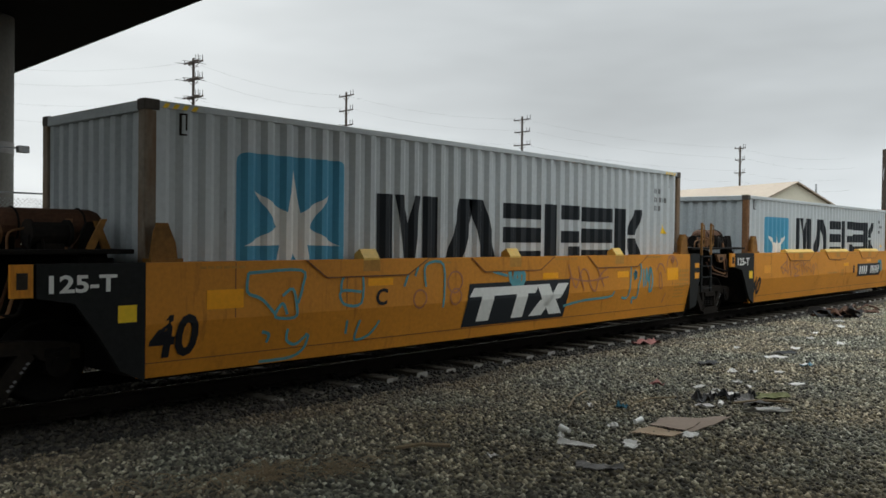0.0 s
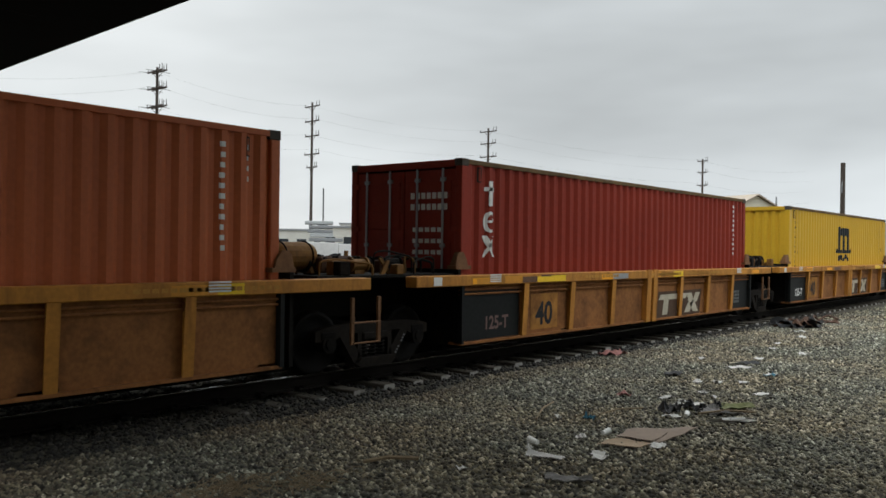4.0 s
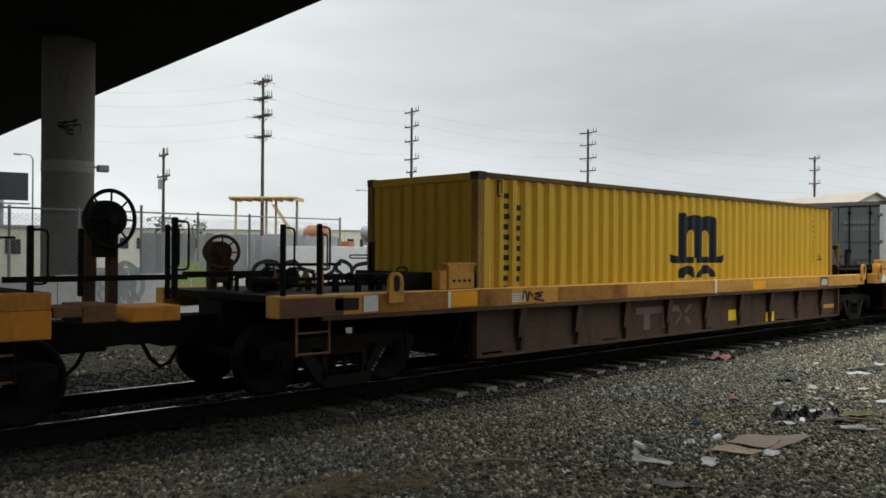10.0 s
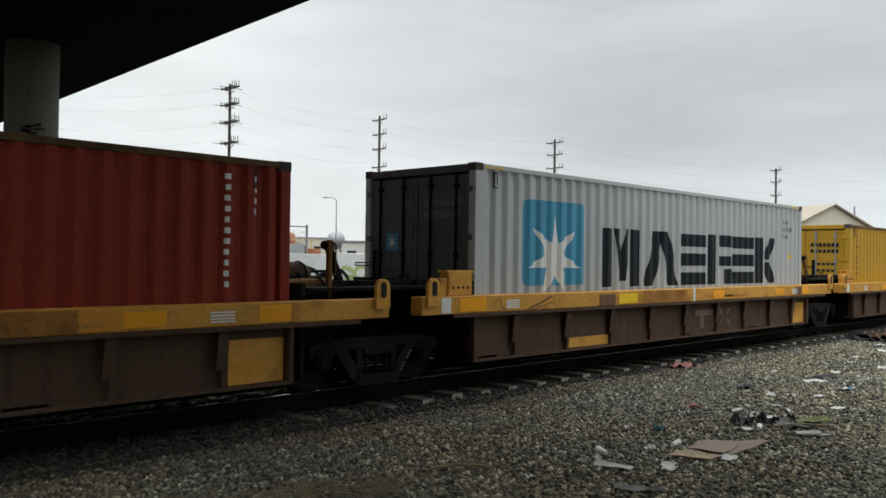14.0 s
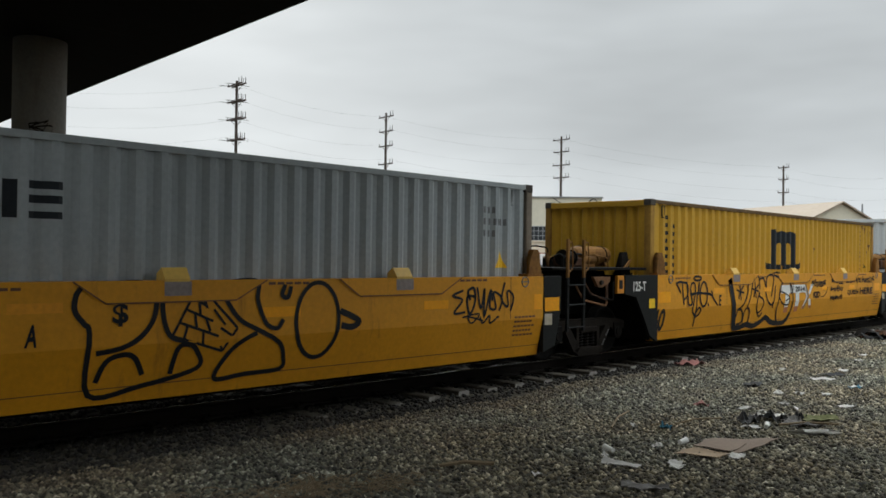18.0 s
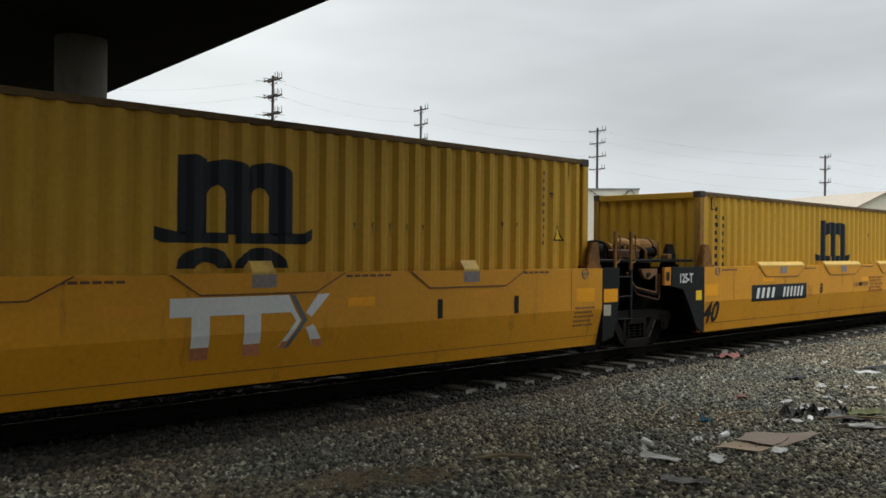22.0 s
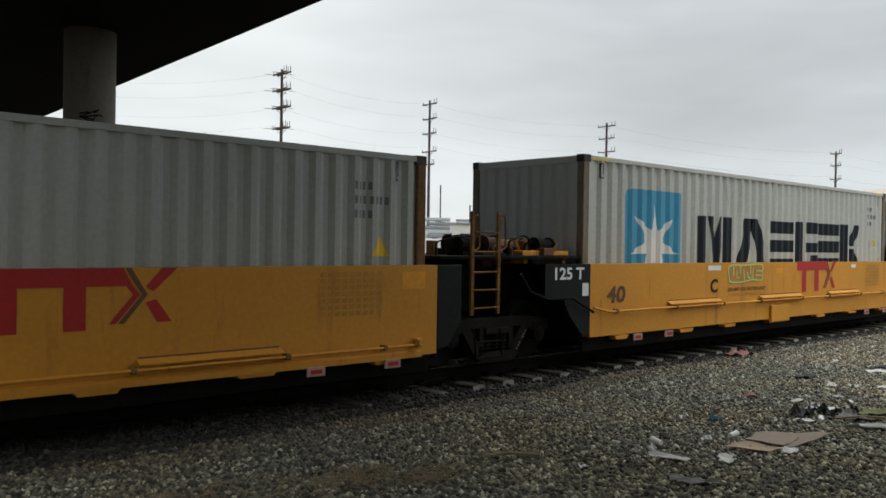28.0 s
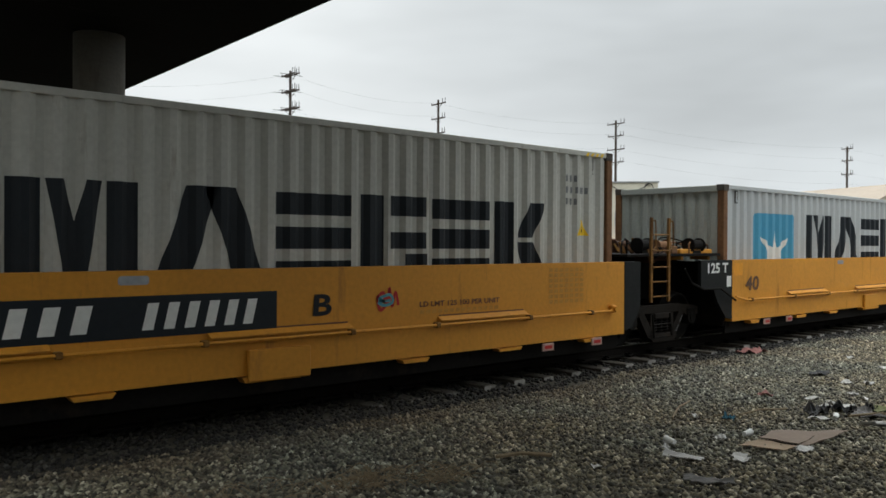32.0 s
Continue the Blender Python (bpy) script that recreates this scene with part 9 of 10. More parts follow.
# white painted shapes on the red box's end and lower corner
for poly, lab in (([(0.62, 2.02), (0.55, 2.02), (0.55, 2.28), (0.62, 2.28)], "white painted bar on the end panel"), ([(0.74, 2.16), (0.46, 2.16), (0.46, 2.21), (0.74, 2.21)], "white painted bar on the end panel"),
                  ([(0.40 - 0.09 * math.cos(math.tau * i / 12), 2.10 + 0.09 * math.sin(math.tau * i / 12)) for i in range(12)], "white painted disc on the end panel"), ([(0.28, 2.02), (0.24, 2.02), (0.10, 2.20), (0.14, 2.20)], "white painted stroke on the end panel"),
                  ([(-0.62, 1.35), (-0.70, 1.35), (-0.78, 1.55), (-0.70, 1.55)], "white chalk stroke on the end panel"), ([(-0.82, 1.35), (-0.88, 1.35), (-0.88, 1.52), (-0.82, 1.52)], "white chalk stroke on the end panel")):
    bm = bmesh.new()
    bm.faces.new([bm.verts.new((0.022, y, z)) for y, z in poly])
    part("white_mark", bm, "logo_white", BOXES[9], lab)
# ---------------------------------------------------------------- beyond the track
def spot(bearing, d, z=0.0):
    return (d * math.cos(radians(bearing)), d * math.sin(radians(bearing)), z)


# low concrete wall with graffiti
WALL_Y = 20.3
wall = thing("wall_north", "long pale concrete boundary wall covered in graffiti behind the track", "wall", kind="structure")
for i in range(22):
    bm = bmesh.new()
    x = -12 + i * 3.0
    box(bm, x, x + 2.98, WALL_Y, WALL_Y + 0.2, -0.4, (1.15 if x < 10 else 1.93) - (0.04 if i % 3 else 0.0), 0.01)
    part("wall_panel", bm, "wall_concrete", wall)
face_w = lambda z: WALL_Y - 0.006
for mat, seed, spans in (("spray_black", 3, ((11.2, 13.0), (13.6, 15.4), (17.5, 19.0), (22, 24), (26, 27.5))), ("spray_green", 9, ((8.9, 9.9), (15.2, 16.4), (20, 21.5))), ("spray_wall", 14, ((6.9, 7.9), (19.2, 20.6), (24.2, 26))), ("logo_white", 21, ((21.4, 23.4), (27.5, 30)))):
    for j, (a, b) in enumerate(spans):
        ctx = (wall, mat, "sprayed graffiti on the wall")
        bubbles(ctx, a, b, 0.35, 1.5, 2, 0.12, seed + j, face_w)
        tag_row(ctx, a, b, 0.3, 1.4, 3, 0.09, seed + j + 50, face_w)

# a tall stack of boards in the yard
stx, sty, _ = spot(49.4, 59)
stack = thing("board_stack", "tall untidy stack of grey boards in the yard", "board stack", "", (stx, sty, -0.3))
stack.rotation_euler = (0, 0, radians(-40))
rs = random.Random(12)
for i in range(13):
    bm = bmesh.new()
    w = 1.45 - 0.05 * max(0, i - 8) + rs.uniform(-0.12, 0.12)
    box(bm, -w + rs.uniform(-0.2, 0.2), w * (0.9 if i < 9 else 0.4), -0.9, 0.9, 0.02 + i * 0.305, 0.02 + i * 0.305 + rs.uniform(0.2, 0.29), 0.02)
    part("board", bm, "galvanised" if i % 3 else "screen_cloth", stack)

# mesh fence on posts behind the wall
fence = thing("chain_link_fence", "galvanised chain-link fence with grey screening behind the wall", "fence")
for i in range(9):
    x = 2.0 + i * 1.55
    bm = bmesh.new()
    rod(bm, (x, WALL_Y + 0.6, -0.3), (x, WALL_Y + 0.6, 2.78 + (0.12 if i % 3 == 1 else 0)), 0.035, 8)
    part("post", bm, "galvanised", fence)
bm = bmesh.new()
rod(bm, (2.0, WALL_Y + 0.6, 2.72), (14.4, WALL_Y + 0.6, 2.72), 0.022, 6)
part("top_rail", bm, "galvanised", fence)
bm = bmesh.new()
for i in range(8):
    x0, x1 = 2.0 + i * 1.55, 3.55 + i * 1.55
    n = 15
    for j in range(-n, n):
        xa, xb = x0 + j * 0.1, x0 + j * 0.1 + 1.5
        za, zb = 1.1, 2.6
        if xa < x0:
            za, xa = za + (x0 - xa), x0
        if xb > x1:
            zb, xb = zb - (xb - x1), x1
        if xb - xa > 0.05:
            rod(bm, (xa, WALL_Y + 0.6, za), (xb, WALL_Y + 0.6, zb), 0.004, 3)
            rod(bm, (x0 + x1 - xa, WALL_Y + 0.602, za), (x0 + x1 - xb, WALL_Y + 0.602, zb), 0.004, 3)
part("wire_mesh", bm, "galvanised", fence, "diamond wire mesh", kind="stuff")
for i in range(4, 8):
    x0 = 2.0 + i * 1.55
    bm = bmesh.new()
    n = 8
    lo = [bm.verts.new((x0 + 0.04 + 1.47 * j / n, WALL_Y + 0.66 + 0.02 * math.sin(j * 1.9 + i), 0.1)) for j in range(n + 1)]
    hi = [bm.verts.new((x0 + 0.04 + 1.47 * j / n, WALL_Y + 0.66 + 0.02 * math.sin(j * 2.3 + i), 2.20 + 0.03 * math.sin(j * 2.7 + i * 3))) for j in range(n + 1)]
    for j in range(n):
        bm.faces.new((lo[j], lo[j + 1], hi[j + 1], hi[j]))
    part("screen", bm, "screen_cloth", fence, "grey privacy cloth tied to the mesh")


def shrub(x, y, z, seed):
    """A sparse bush top: stems with narrow leaves."""
    rng = random.Random(seed)
    sh = thing("shrub", "sparse grey-green bush behind the fence", "shrub", "bushes behind the fence", (x, y, -0.3))
    bm = bmesh.new()
    for _ in range(5):
        rod(bm, (0, 0, 0), (rng.uniform(-0.3, 0.3), rng.uniform(-0.2, 0.2), z * rng.uniform(0.75, 0.95)), 0.025, 5, 0.01)
    part("stem", bm, "wood_pole", sh)
    bm = bmesh.new()
    for _ in range(70):
        a, e, ln = rng.uniform(0, math.tau), rng.uniform(-0.5, 1.2), rng.uniform(0.08, 0.2)
        c = Vector((rng.gauss(0, 0.1), rng.gauss(0, 0.1), z * rng.uniform(0.88, 1.0)))
        d = Vector((math.cos(a) * math.cos(e), math.sin(a) * math.cos(e), math.sin(e)))
        s = d.orthogonal().normalized() * 0.03
        bm.faces.new([bm.verts.new(q) for q in (c, c + d * ln * 0.5 + s, c + d * ln, c + d * ln * 0.5 - s)])
    part("crown", bm, "leaf_grey", sh, kind="stuff")


for i, (x, y, z) in enumerate(((9.4, 22.4, 2.95), (9.9, 22.6, 2.9), (10.5, 22.5, 2.85))):
    shrub(x, y, z, 40 + i)


def utility_pole(bearing, d, height, arms, label, r=0.16, double=False):
    x, y, _ = spot(bearing, d)
    pole = thing("utility_pole", label, "utility pole", "power line poles", (x, y, -0.3))
    bm = bmesh.new()
    rod(bm, (0, 0, 0), (0, 0, height + 0.3), r, 10, r * 0.62)
    part("post", bm, "wood_pole", pole)
    for i, (z, half) in enumerate(arms):
        half *= 1.35
        for dx in ((-0.22, 0.22) if double else (0.0,)):
            bm = bmesh.new()
            box(bm, -half, half, dx - 0.06, dx + 0.06, z + 0.3 - 0.065, z + 0.3 + 0.065)
            for q in (-1, 1):
                rod(bm, (q * half * 0.5, dx, z + 0.3 - 0.05), (0, dx * 0.3, z + 0.3 - 0.62), 0.025, 5)
            a = part("crossarm", bm, "wood_pole", pole)
            a.rotation_euler = (0, 0, radians(-92))
            for q in (-0.95, 0.6, 0.95):
                bm = bmesh.new()
                rod(bm, (q * half, dx, z + 0.3 + 0.06), (q * half, dx, z + 0.3 + (0.30 if q < 0 else 0.58)), 0.04, 6, 0.028)
                part("insulator", bm, "cable", a)
            if double:
                # long dead-end insulators pulled along the line
                for q in (-0.9, 0.15):
                    bm = bmesh.new()
                    rod(bm, (q * half, dx, z + 0.32), (q * half, dx + (-1.0 if dx < 0 else 1.0), z + 0.27), 0.035, 5, 0.02)
                    part("insulator", bm, "cable", a)
    return pole


POLES = [(60.78, 81, 18.4, ((18.0, 1.05), (16.4, 1.05), (14.7, 1.1), (12.7, 1.0)), 0.19, True), (50.45, 95, 18.35, ((17.9, 1.0), (16.2, 0.95), (14.5, 0.95), (12.4, 1.0), (10.9, 0.7)), 0.2, False),
         (38.05, 112, 18.3, ((17.85, 1.1), (16.2, 1.0), (14.4, 1.1), (12.7, 1.0)), 0.22, False), (23.5, 128, 15.6, ((15.3, 0.6), (13.6, 0.55), (11.7, 0.6)), 0.2, False), (17.0, 150, 16.0, ((15.4, 1.2), (13.6, 1.2)), 0.18, False)]
for b, d, h, arms, r, dbl in POLES[:4]:
    utility_pole(b, d, h, arms, "tall dark wooden power pole with several crossarms", r, dbl)
x, y, _ = spot(67.25, 73)
sp = utility_pole(67.25, 73, 10.3, ((9.7, 0.7), (7.9, 1.0), (7.6, 0.6)), "wooden pole with crossarms and lamp brackets", 0.15)
bm = bmesh.new()
bent(bm, [(-1.2, 0, 4.6), (-0.9, 0, 4.75), (0.9, 0, 4.75), (1.2, 0, 4.6)], 0.04)
box(bm, -1.4, -1.05, -0.1, 0.1, 4.4, 4.62, 0.02)
box(bm, 1.05, 1.4, -0.1, 0.1, 4.4, 4.62, 0.02)
part("lamp_bracket", bm, "galvanised", sp)
bm = bmesh.new()
rod(bm, (-0.35, -0.2, 7.1), (-0.35, -0.2, 7.9), 0.2, 10)
part("transformer", bm, "galvanised", sp)
x, y, _ = spot(15.05, 62)
tp = thing("plain_pole", "thick plain dark pole beside the yard", "pole", "", (x, y, -0.3))
bm = bmesh.new()
rod(bm, (0, 0, 0), (0, 0, 8.25), 0.17, 12, 0.15)
part("post", bm, "wood_pole", tp)
bm = bmesh.new()
bent(bm, [(-0.12, 0, 7.0), (-0.25, 0, 6.6), (-0.2, 0, 6.2)], 0.03)
part("bracket", bm, "galvanised", tp)
for b, d, h in ((49.6, 85, 7.8), (47.5, 85, 5.8)):
    x, y, _ = spot(b, d)
    tp = thing("thin_pole", "thin dark metal pole in the yard", "pole", "", (x, y, -0.3))
    bm = bmesh.new()
    rod(bm, (0, 0, 0), (0, 0, h + 0.3), 0.07, 8)
    part("post", bm, "cable", tp)
    bm = bmesh.new()
    rod(bm, (-0.6, 0, h * 0.55), (0.6, 0, h * 0.55), 0.05, 6)
    part("bracket", bm, "cable", tp)
for b, d, h, arm in ((53.4, 84, 7.9, -1.3), (75.05, 60, 7.9, -0.8)):
    x, y, _ = spot(b, d)
    lp = thing("street_lamp", "slim grey street lamp with a curved arm", "street lamp", "", (x, y, -0.3))
    bm = bmesh.new()
    rod(bm, (0, 0, 0), (0, 0, h), 0.07, 8, 0.05)
    part("post", bm, "galvanised", lp)
    bm = bmesh.new()
    bent(bm, [(0, 0, h), (arm * 0.2, 0, h + 0.25), (arm * 0.7, 0, h + 0.32), (arm, 0, h + 0.28)], 0.04)
    part("arm", bm, "galvanised", lp)
    bm = bmesh.new()
    box(bm, arm - 0.35, arm + 0.1, -0.12, 0.12, h + 0.2, h + 0.32, 0.03)
    part("lamp_head", bm, "galvanised", lp)

def tube(rows):
    """One unbroken skin over a row of rings."""
    bm = bmesh.new()
    vs = [[bm.verts.new(c) for c in r] for r in rows]
    n = len(rows[0])
    for a, b in zip(vs, vs[1:]):
        for i in range(n):
            bm.faces.new((a[i], a[(i + 1) % n], b[(i + 1) % n], b[i]))
    return bm


# sagging wires from pole to pole
lines = thing("power_lines", "thin dark power lines strung between the poles", "power lines")
chain = [spot(74.0, 92)] + [spot(b, d) for b, d, *_ in POLES]
hgt = [17.9, 17.9, 17.8, 17.8, 15.2, 15.2]
for lvl, drop in enumerate((0.0, 1.7, 3.4, 5.2)):
    for off in ((-0.7,) if lvl % 2 else (0.7,)):
        for (p, hp), (q, hq) in zip(zip(chain, hgt), zip(chain[1:], hgt[1:])):
            rows = []
            for i in range(13):
                t = i / 12
                c = Vector((p[0] + (q[0] - p[0]) * t + off * 0.4, p[1] + (q[1] - p[1]) * t + off, hp + (hq - hp) * t - drop + 0.3 - 3.2 * t * (1 - t)))
                rows.append([c + Vector((0.004 * math.cos(u), 0.004 * math.cos(u), 0.005 * math.sin(u))) for u in (0.5, 2.6, 4.7)])
            bm = tube(rows)
            part("wire", bm, "cable", lines)

# loading rack with tanks
gx, gy, _ = spot(60.5, 50)
rack = thing("loading_rack", "yellow steel loading rack on an orange platform in the yard", "loading rack", "", (gx, gy, -0.3))
rack.rotation_euler = (0, 0, radians(-48.0))
for x in (-1.9, 0.0, 0.6, 1.9):
    bm = bmesh.new()
    box(bm, x - 0.06, x + 0.06, -0.06, 0.06, 2.6, 5.08)
    part("upright", bm, "gantry_yellow", rack)
bm = bmesh.new()
box(bm, -2.0, 2.05, -1.0, 1.0, 5.08, 5.2, 0.02)
for i in range(7):
    box(bm, -1.95 + i * 0.65, -1.85 + i * 0.65, -0.95, 0.95, 4.98, 5.08)
part("canopy", bm, "gantry_yellow", rack)
bm = bmesh.new()
for i in range(6):
    box(bm, 0.62 + i * 0.2, 0.8 + i * 0.2, -0.7, -0.3, 4.6 - i * 0.3, 4.65 - i * 0.3)
rod(bm, (0.6, -0.7, 4.75), (1.9, -0.7, 2.9), 0.05, 6)
rod(bm, (0.6, -0.3, 4.75), (1.9, -0.3, 2.9), 0.05, 6)
part("stair", bm, "gantry_yellow", rack)
bm = bmesh.new()
box(bm, 0.2, 5.2, -0.8, 0.8, 2.25, 2.6, 0.02)
part("platform", bm, "tank_orange", rack)
for i in range(6):
    bm = bmesh.new()
    x = 0.4 + i * 0.92
    box(bm, x - 0.08, x + 0.08, -0.7, -0.55, 0.0, 2.25)
    rod(bm, (x, -0.62, 2.2), (x + 0.45, -0.62, 1.4), 0.05, 6)
    part("leg", bm, "underframe", rack)
for name, x, mat, lab in (("tank", 1.75, "tank_white", "small white tank"), ("tank", 3.15, "tank_orange", "rusty orange tank")):
    bm = bmesh.new()
    capsule_x(bm, x - 0.68, x + 0.68, 0.0, 3.1, 0.45)
    part(name, bm, mat, rack, lab)
bm = bmesh.new()
for x in (4.1, 5.0):
    rod(bm, (x, -0.7, 2.6), (x, -0.7, 3.1), 0.03, 6)
rod(bm, (3.7, -0.7, 3.1), (5.2, -0.7, 3.1), 0.03, 6)
part("railing", bm, "gantry_yellow", rack)

bx, by, _ = spot(53.4, 90)
ball = thing("round_tank", "grey round water tank above the yard", "tank", "", (bx, by, -0.3))
bm = bmesh.new()
bmesh.ops.create_uvsphere(bm, u_segments=20, v_segments=12, radius=1.0, matrix=Matrix.Translation((0, 0, 4.0)))
part("tank", bm, "galvanised", ball, smooth=True)
bm = bmesh.new()
for a in range(4):
    rod(bm, (0.8 * math.cos(a * 1.57), 0.8 * math.sin(a * 1.57), 0), (0.7 * math.cos(a * 1.57), 0.7 * math.sin(a * 1.57), 3.4), 0.08, 6)
part("leg", bm, "galvanised", ball)


def building(name, label, bearing, d, w, depth, h, mat, turn=None, category="building"):
    x, y, _ = spot(bearing, d)
    b = thing(name, label, category, "", (x, y, -0.3))
    b.rotation_euler = (0, 0, radians((bearing - 90) if turn is None else turn))
    bm = bmesh.new()
    box(bm, -w / 2, w / 2, 0, depth, 0, h)
    part("wall", bm, mat, b)
    return b


cream = building("office_building", "cream rendered two-storey building with steel windows", 40.35, 70, 12.6, 9, 7.2, "render_cream")
bm = bmesh.new()
box(bm, -6.4, 6.4, -0.1, 9.1, 7.2, 7.3)
part("parapet_cap", bm, "galvanised", cream)
for x in (-4.55, 4.35):
    bm = bmesh.new()
    box(bm, x - 0.16, x + 0.16, -0.14, 0.02, 0.8, 6.1, 0.02)
    box(bm, x - 0.24, x + 0.24, -0.18, 0.02, 6.1, 6.3, 0.02)
    part("pilaster", bm, "render_cream", cream)
for x0, x1 in ((-4.15, -2.72), (-2.35, -0.88), (2.8, 3.9), (0.2, 1.7)):
    bm = bmesh.new()
    box(bm, x0, x1, -0.03, 0.02, 3.55, 4.75)
    w = part("window", bm, "window_dark", cream, "dark multi-pane steel window")
    bm = bmesh.new()
    for i in range(5):
        x = x0 + (x1 - x0) * i / 4
        box(bm, x - 0.025, x + 0.025, -0.06, -0.03, 3.55, 4.75)
    for i in range(4):
        z = 3.55 + 1.2 * i / 3
        box(bm, x0, x1, -0.06, -0.03, z - 0.025, z + 0.025)
    part("window_frame", bm, "galvanised", w)
    bm = bmesh.new()
    box(bm, x0 - 0.08, x1 + 0.08, -0.1, 0.02, 3.42, 3.54)
    part("sill", bm, "render_cream", w)
bm = bmesh.new()
bent(bm, [(2.2, -0.1, 7.15), (3.0, -0.1, 6.6), (4.2, -0.1, 6.45), (5.2, -0.1, 6.8), (5.5, -0.1, 7.1)], 0.035)
ring(bm, (5.55, -0.12, 6.75), (0, 1, 0), 0.35, 0.035, 16, 5)
part("loose_cable", bm, "cable", cream)
bm = bmesh.new()
box(bm, -6.6, 6.6, -0.7, -0.1, 2.4, 2.5)
part("canopy", bm, "tank_orange", cream)

# long gabled warehouse
A, B = Vector(spot(34.3, 146)), Vector(spot(20.1, 107))
ware = thing("warehouse", "long cream warehouse with a tan gabled roof", "warehouse", "", (B.x, B.y, -0.3))
ware.rotation_euler = (0, 0, math.atan2(A.y - B.y, A.x - B.x))
LEN = (A - B).length
bm = bmesh.new()
prism_x(bm, [(-6, 0), (6, 0), (6, 6.4), (0, 9.0), (-6, 6.4)], 0, LEN)
part("wall", bm, "render_cream", ware)
for s in (-1, 1):
    bm = bmesh.new()
    prism_x(bm, [(s * 6.4, 6.30), (0, 9.06), (0, 9.22), (s * 6.4, 6.46)], -0.4, LEN + 0.4)
    part("roof", bm, "roof_tan", ware, "tan sheet roof slope")
for i in range(10):
    bm = bmesh.new()
    x = 3 + i * 4.6
    box(bm, x, x + 2.6, 5.98, 6.03, 3.6, 5.0)
    w = part("window", bm, "window_dark", ware)
    bm = bmesh.new()
    for j in range(5):
        box(bm, x + j * 0.63, x + j * 0.63 + 0.08, 6.03, 6.06, 3.6, 5.0)
    box(bm, x, x + 2.6, 6.03, 6.06, 4.25, 4.33)
    part("window_frame", bm, "galvanised", w)
bm = bmesh.new()
for j in range(6):
    box(bm, 6.0 + j * 5, 9.0 + j * 5, 6.0, 6.05, 0.3, 2.6)
part("loading_door", bm, "tarp_blue", ware)
mast = thing("lattice_mast", "faint distant lattice mast", "mast", "", spot(18.9, 260, -0.3))
bm = bmesh.new()
for s in (-1, 1):
    rod(bm, (s * 1.5, 0, 0), (s * 0.3, 0, 18.6), 0.12, 5)
for i in range(9):
    z = i * 2.0
    w0, w1 = 1.5 - 1.2 * z / 18.6, 1.5 - 1.2 * (z + 2) / 18.6
    rod(bm, (-w0, 0, z), (w1, 0, z + 2), 0.08, 4)
    rod(bm, (w0, 0, z), (-w1, 0, z + 2), 0.08, 4)
part("lattice", bm, "galvanised", mast)
for b, d, w, depth, h, mat, lab in ((51.0, 80, 5.5, 4, 3.6, "tank_white", "white box trailer parked in the yard"), (48.3, 78, 4.0, 4, 3.9, "tank_white", "white box trailer parked in the yard"), (55.5, 110, 9, 6, 4.6, "render_cream", "low pale building in the yard"),
                                  (64.5, 105, 14, 8, 4.4, "render_cream", "low pale building in the yard"), (70.3, 95, 10, 8, 4.2, "render_cream", "low pale building in the yard"), (46.8, 105, 6, 6, 5.0, "wall_concrete", "low grey building in the yard"),
                                  (75.6, 60, 3.0, 5, 3.4, "render_cream", "low cream building by the viaduct"), (58.0, 140, 30, 8, 4.5, "wall_concrete", "low grey building in the distance"), (31.5, 180, 60, 8, 5.0, "wall_concrete", "low grey building in the distance")):
    q = building("yard_building" if "building" in lab else "trailer", lab, b, d, w, depth, h, mat)
    bm = bmesh.new()
    box(bm, -w / 2 - 0.1, w / 2 + 0.1, -0.1, depth + 0.1, h, h + 0.18)
    part("roof", bm, "galvanised", q)
    for j in range(max(2, int(w / 1.8))):
        bm = bmesh.new()
        x = -w / 2 + 0.5 + j * 1.7
        if x + 0.9 < w / 2:
            box(bm, x, x + 0.9, -0.04, 0.0, h * 0.5, h * 0.78)
            part("window", bm, "window_dark", q)
bx, by, _ = spot(76.0, 70)
bill = thing("billboard", "dark billboard on a steel post", "billboard", "", (bx, by, -0.3))
bill.rotation_euler = (0, 0, radians(-14))
bm = bmesh.new()
box(bm, -2.2, 0.85, -0.1, 0.15, 5.7, 7.8, 0.02)
part("panel", bm, "window_dark", bill)
bm = bmesh.new()
box(bm, -2.3, 0.95, -0.4, 0.2, 5.4, 5.5)
part("catwalk", bm, "galvanised", bill)
bm = bmesh.new()
rod(bm, (-1.0, 0.1, 0), (-1.0, 0.1, 5.7), 0.2, 10)
part("post", bm, "galvanised", bill)
sx, sy, _ = spot(70.95, 23.6)
cam_box = thing("floodlight", "small floodlight on a bracket at the column", "floodlight", "", (sx, sy, 3.9))
bm = bmesh.new()
box(bm, -0.14, 0.14, -0.1, 0.1, -0.09, 0.09, 0.02)
part("lamp_head", bm, "galvanised", cam_box)
bm = bmesh.new()
rod(bm, (-0.5, 0, 0.02), (-0.1, 0, 0.02), 0.02, 6)
part("bracket", bm, "galvanised", cam_box)
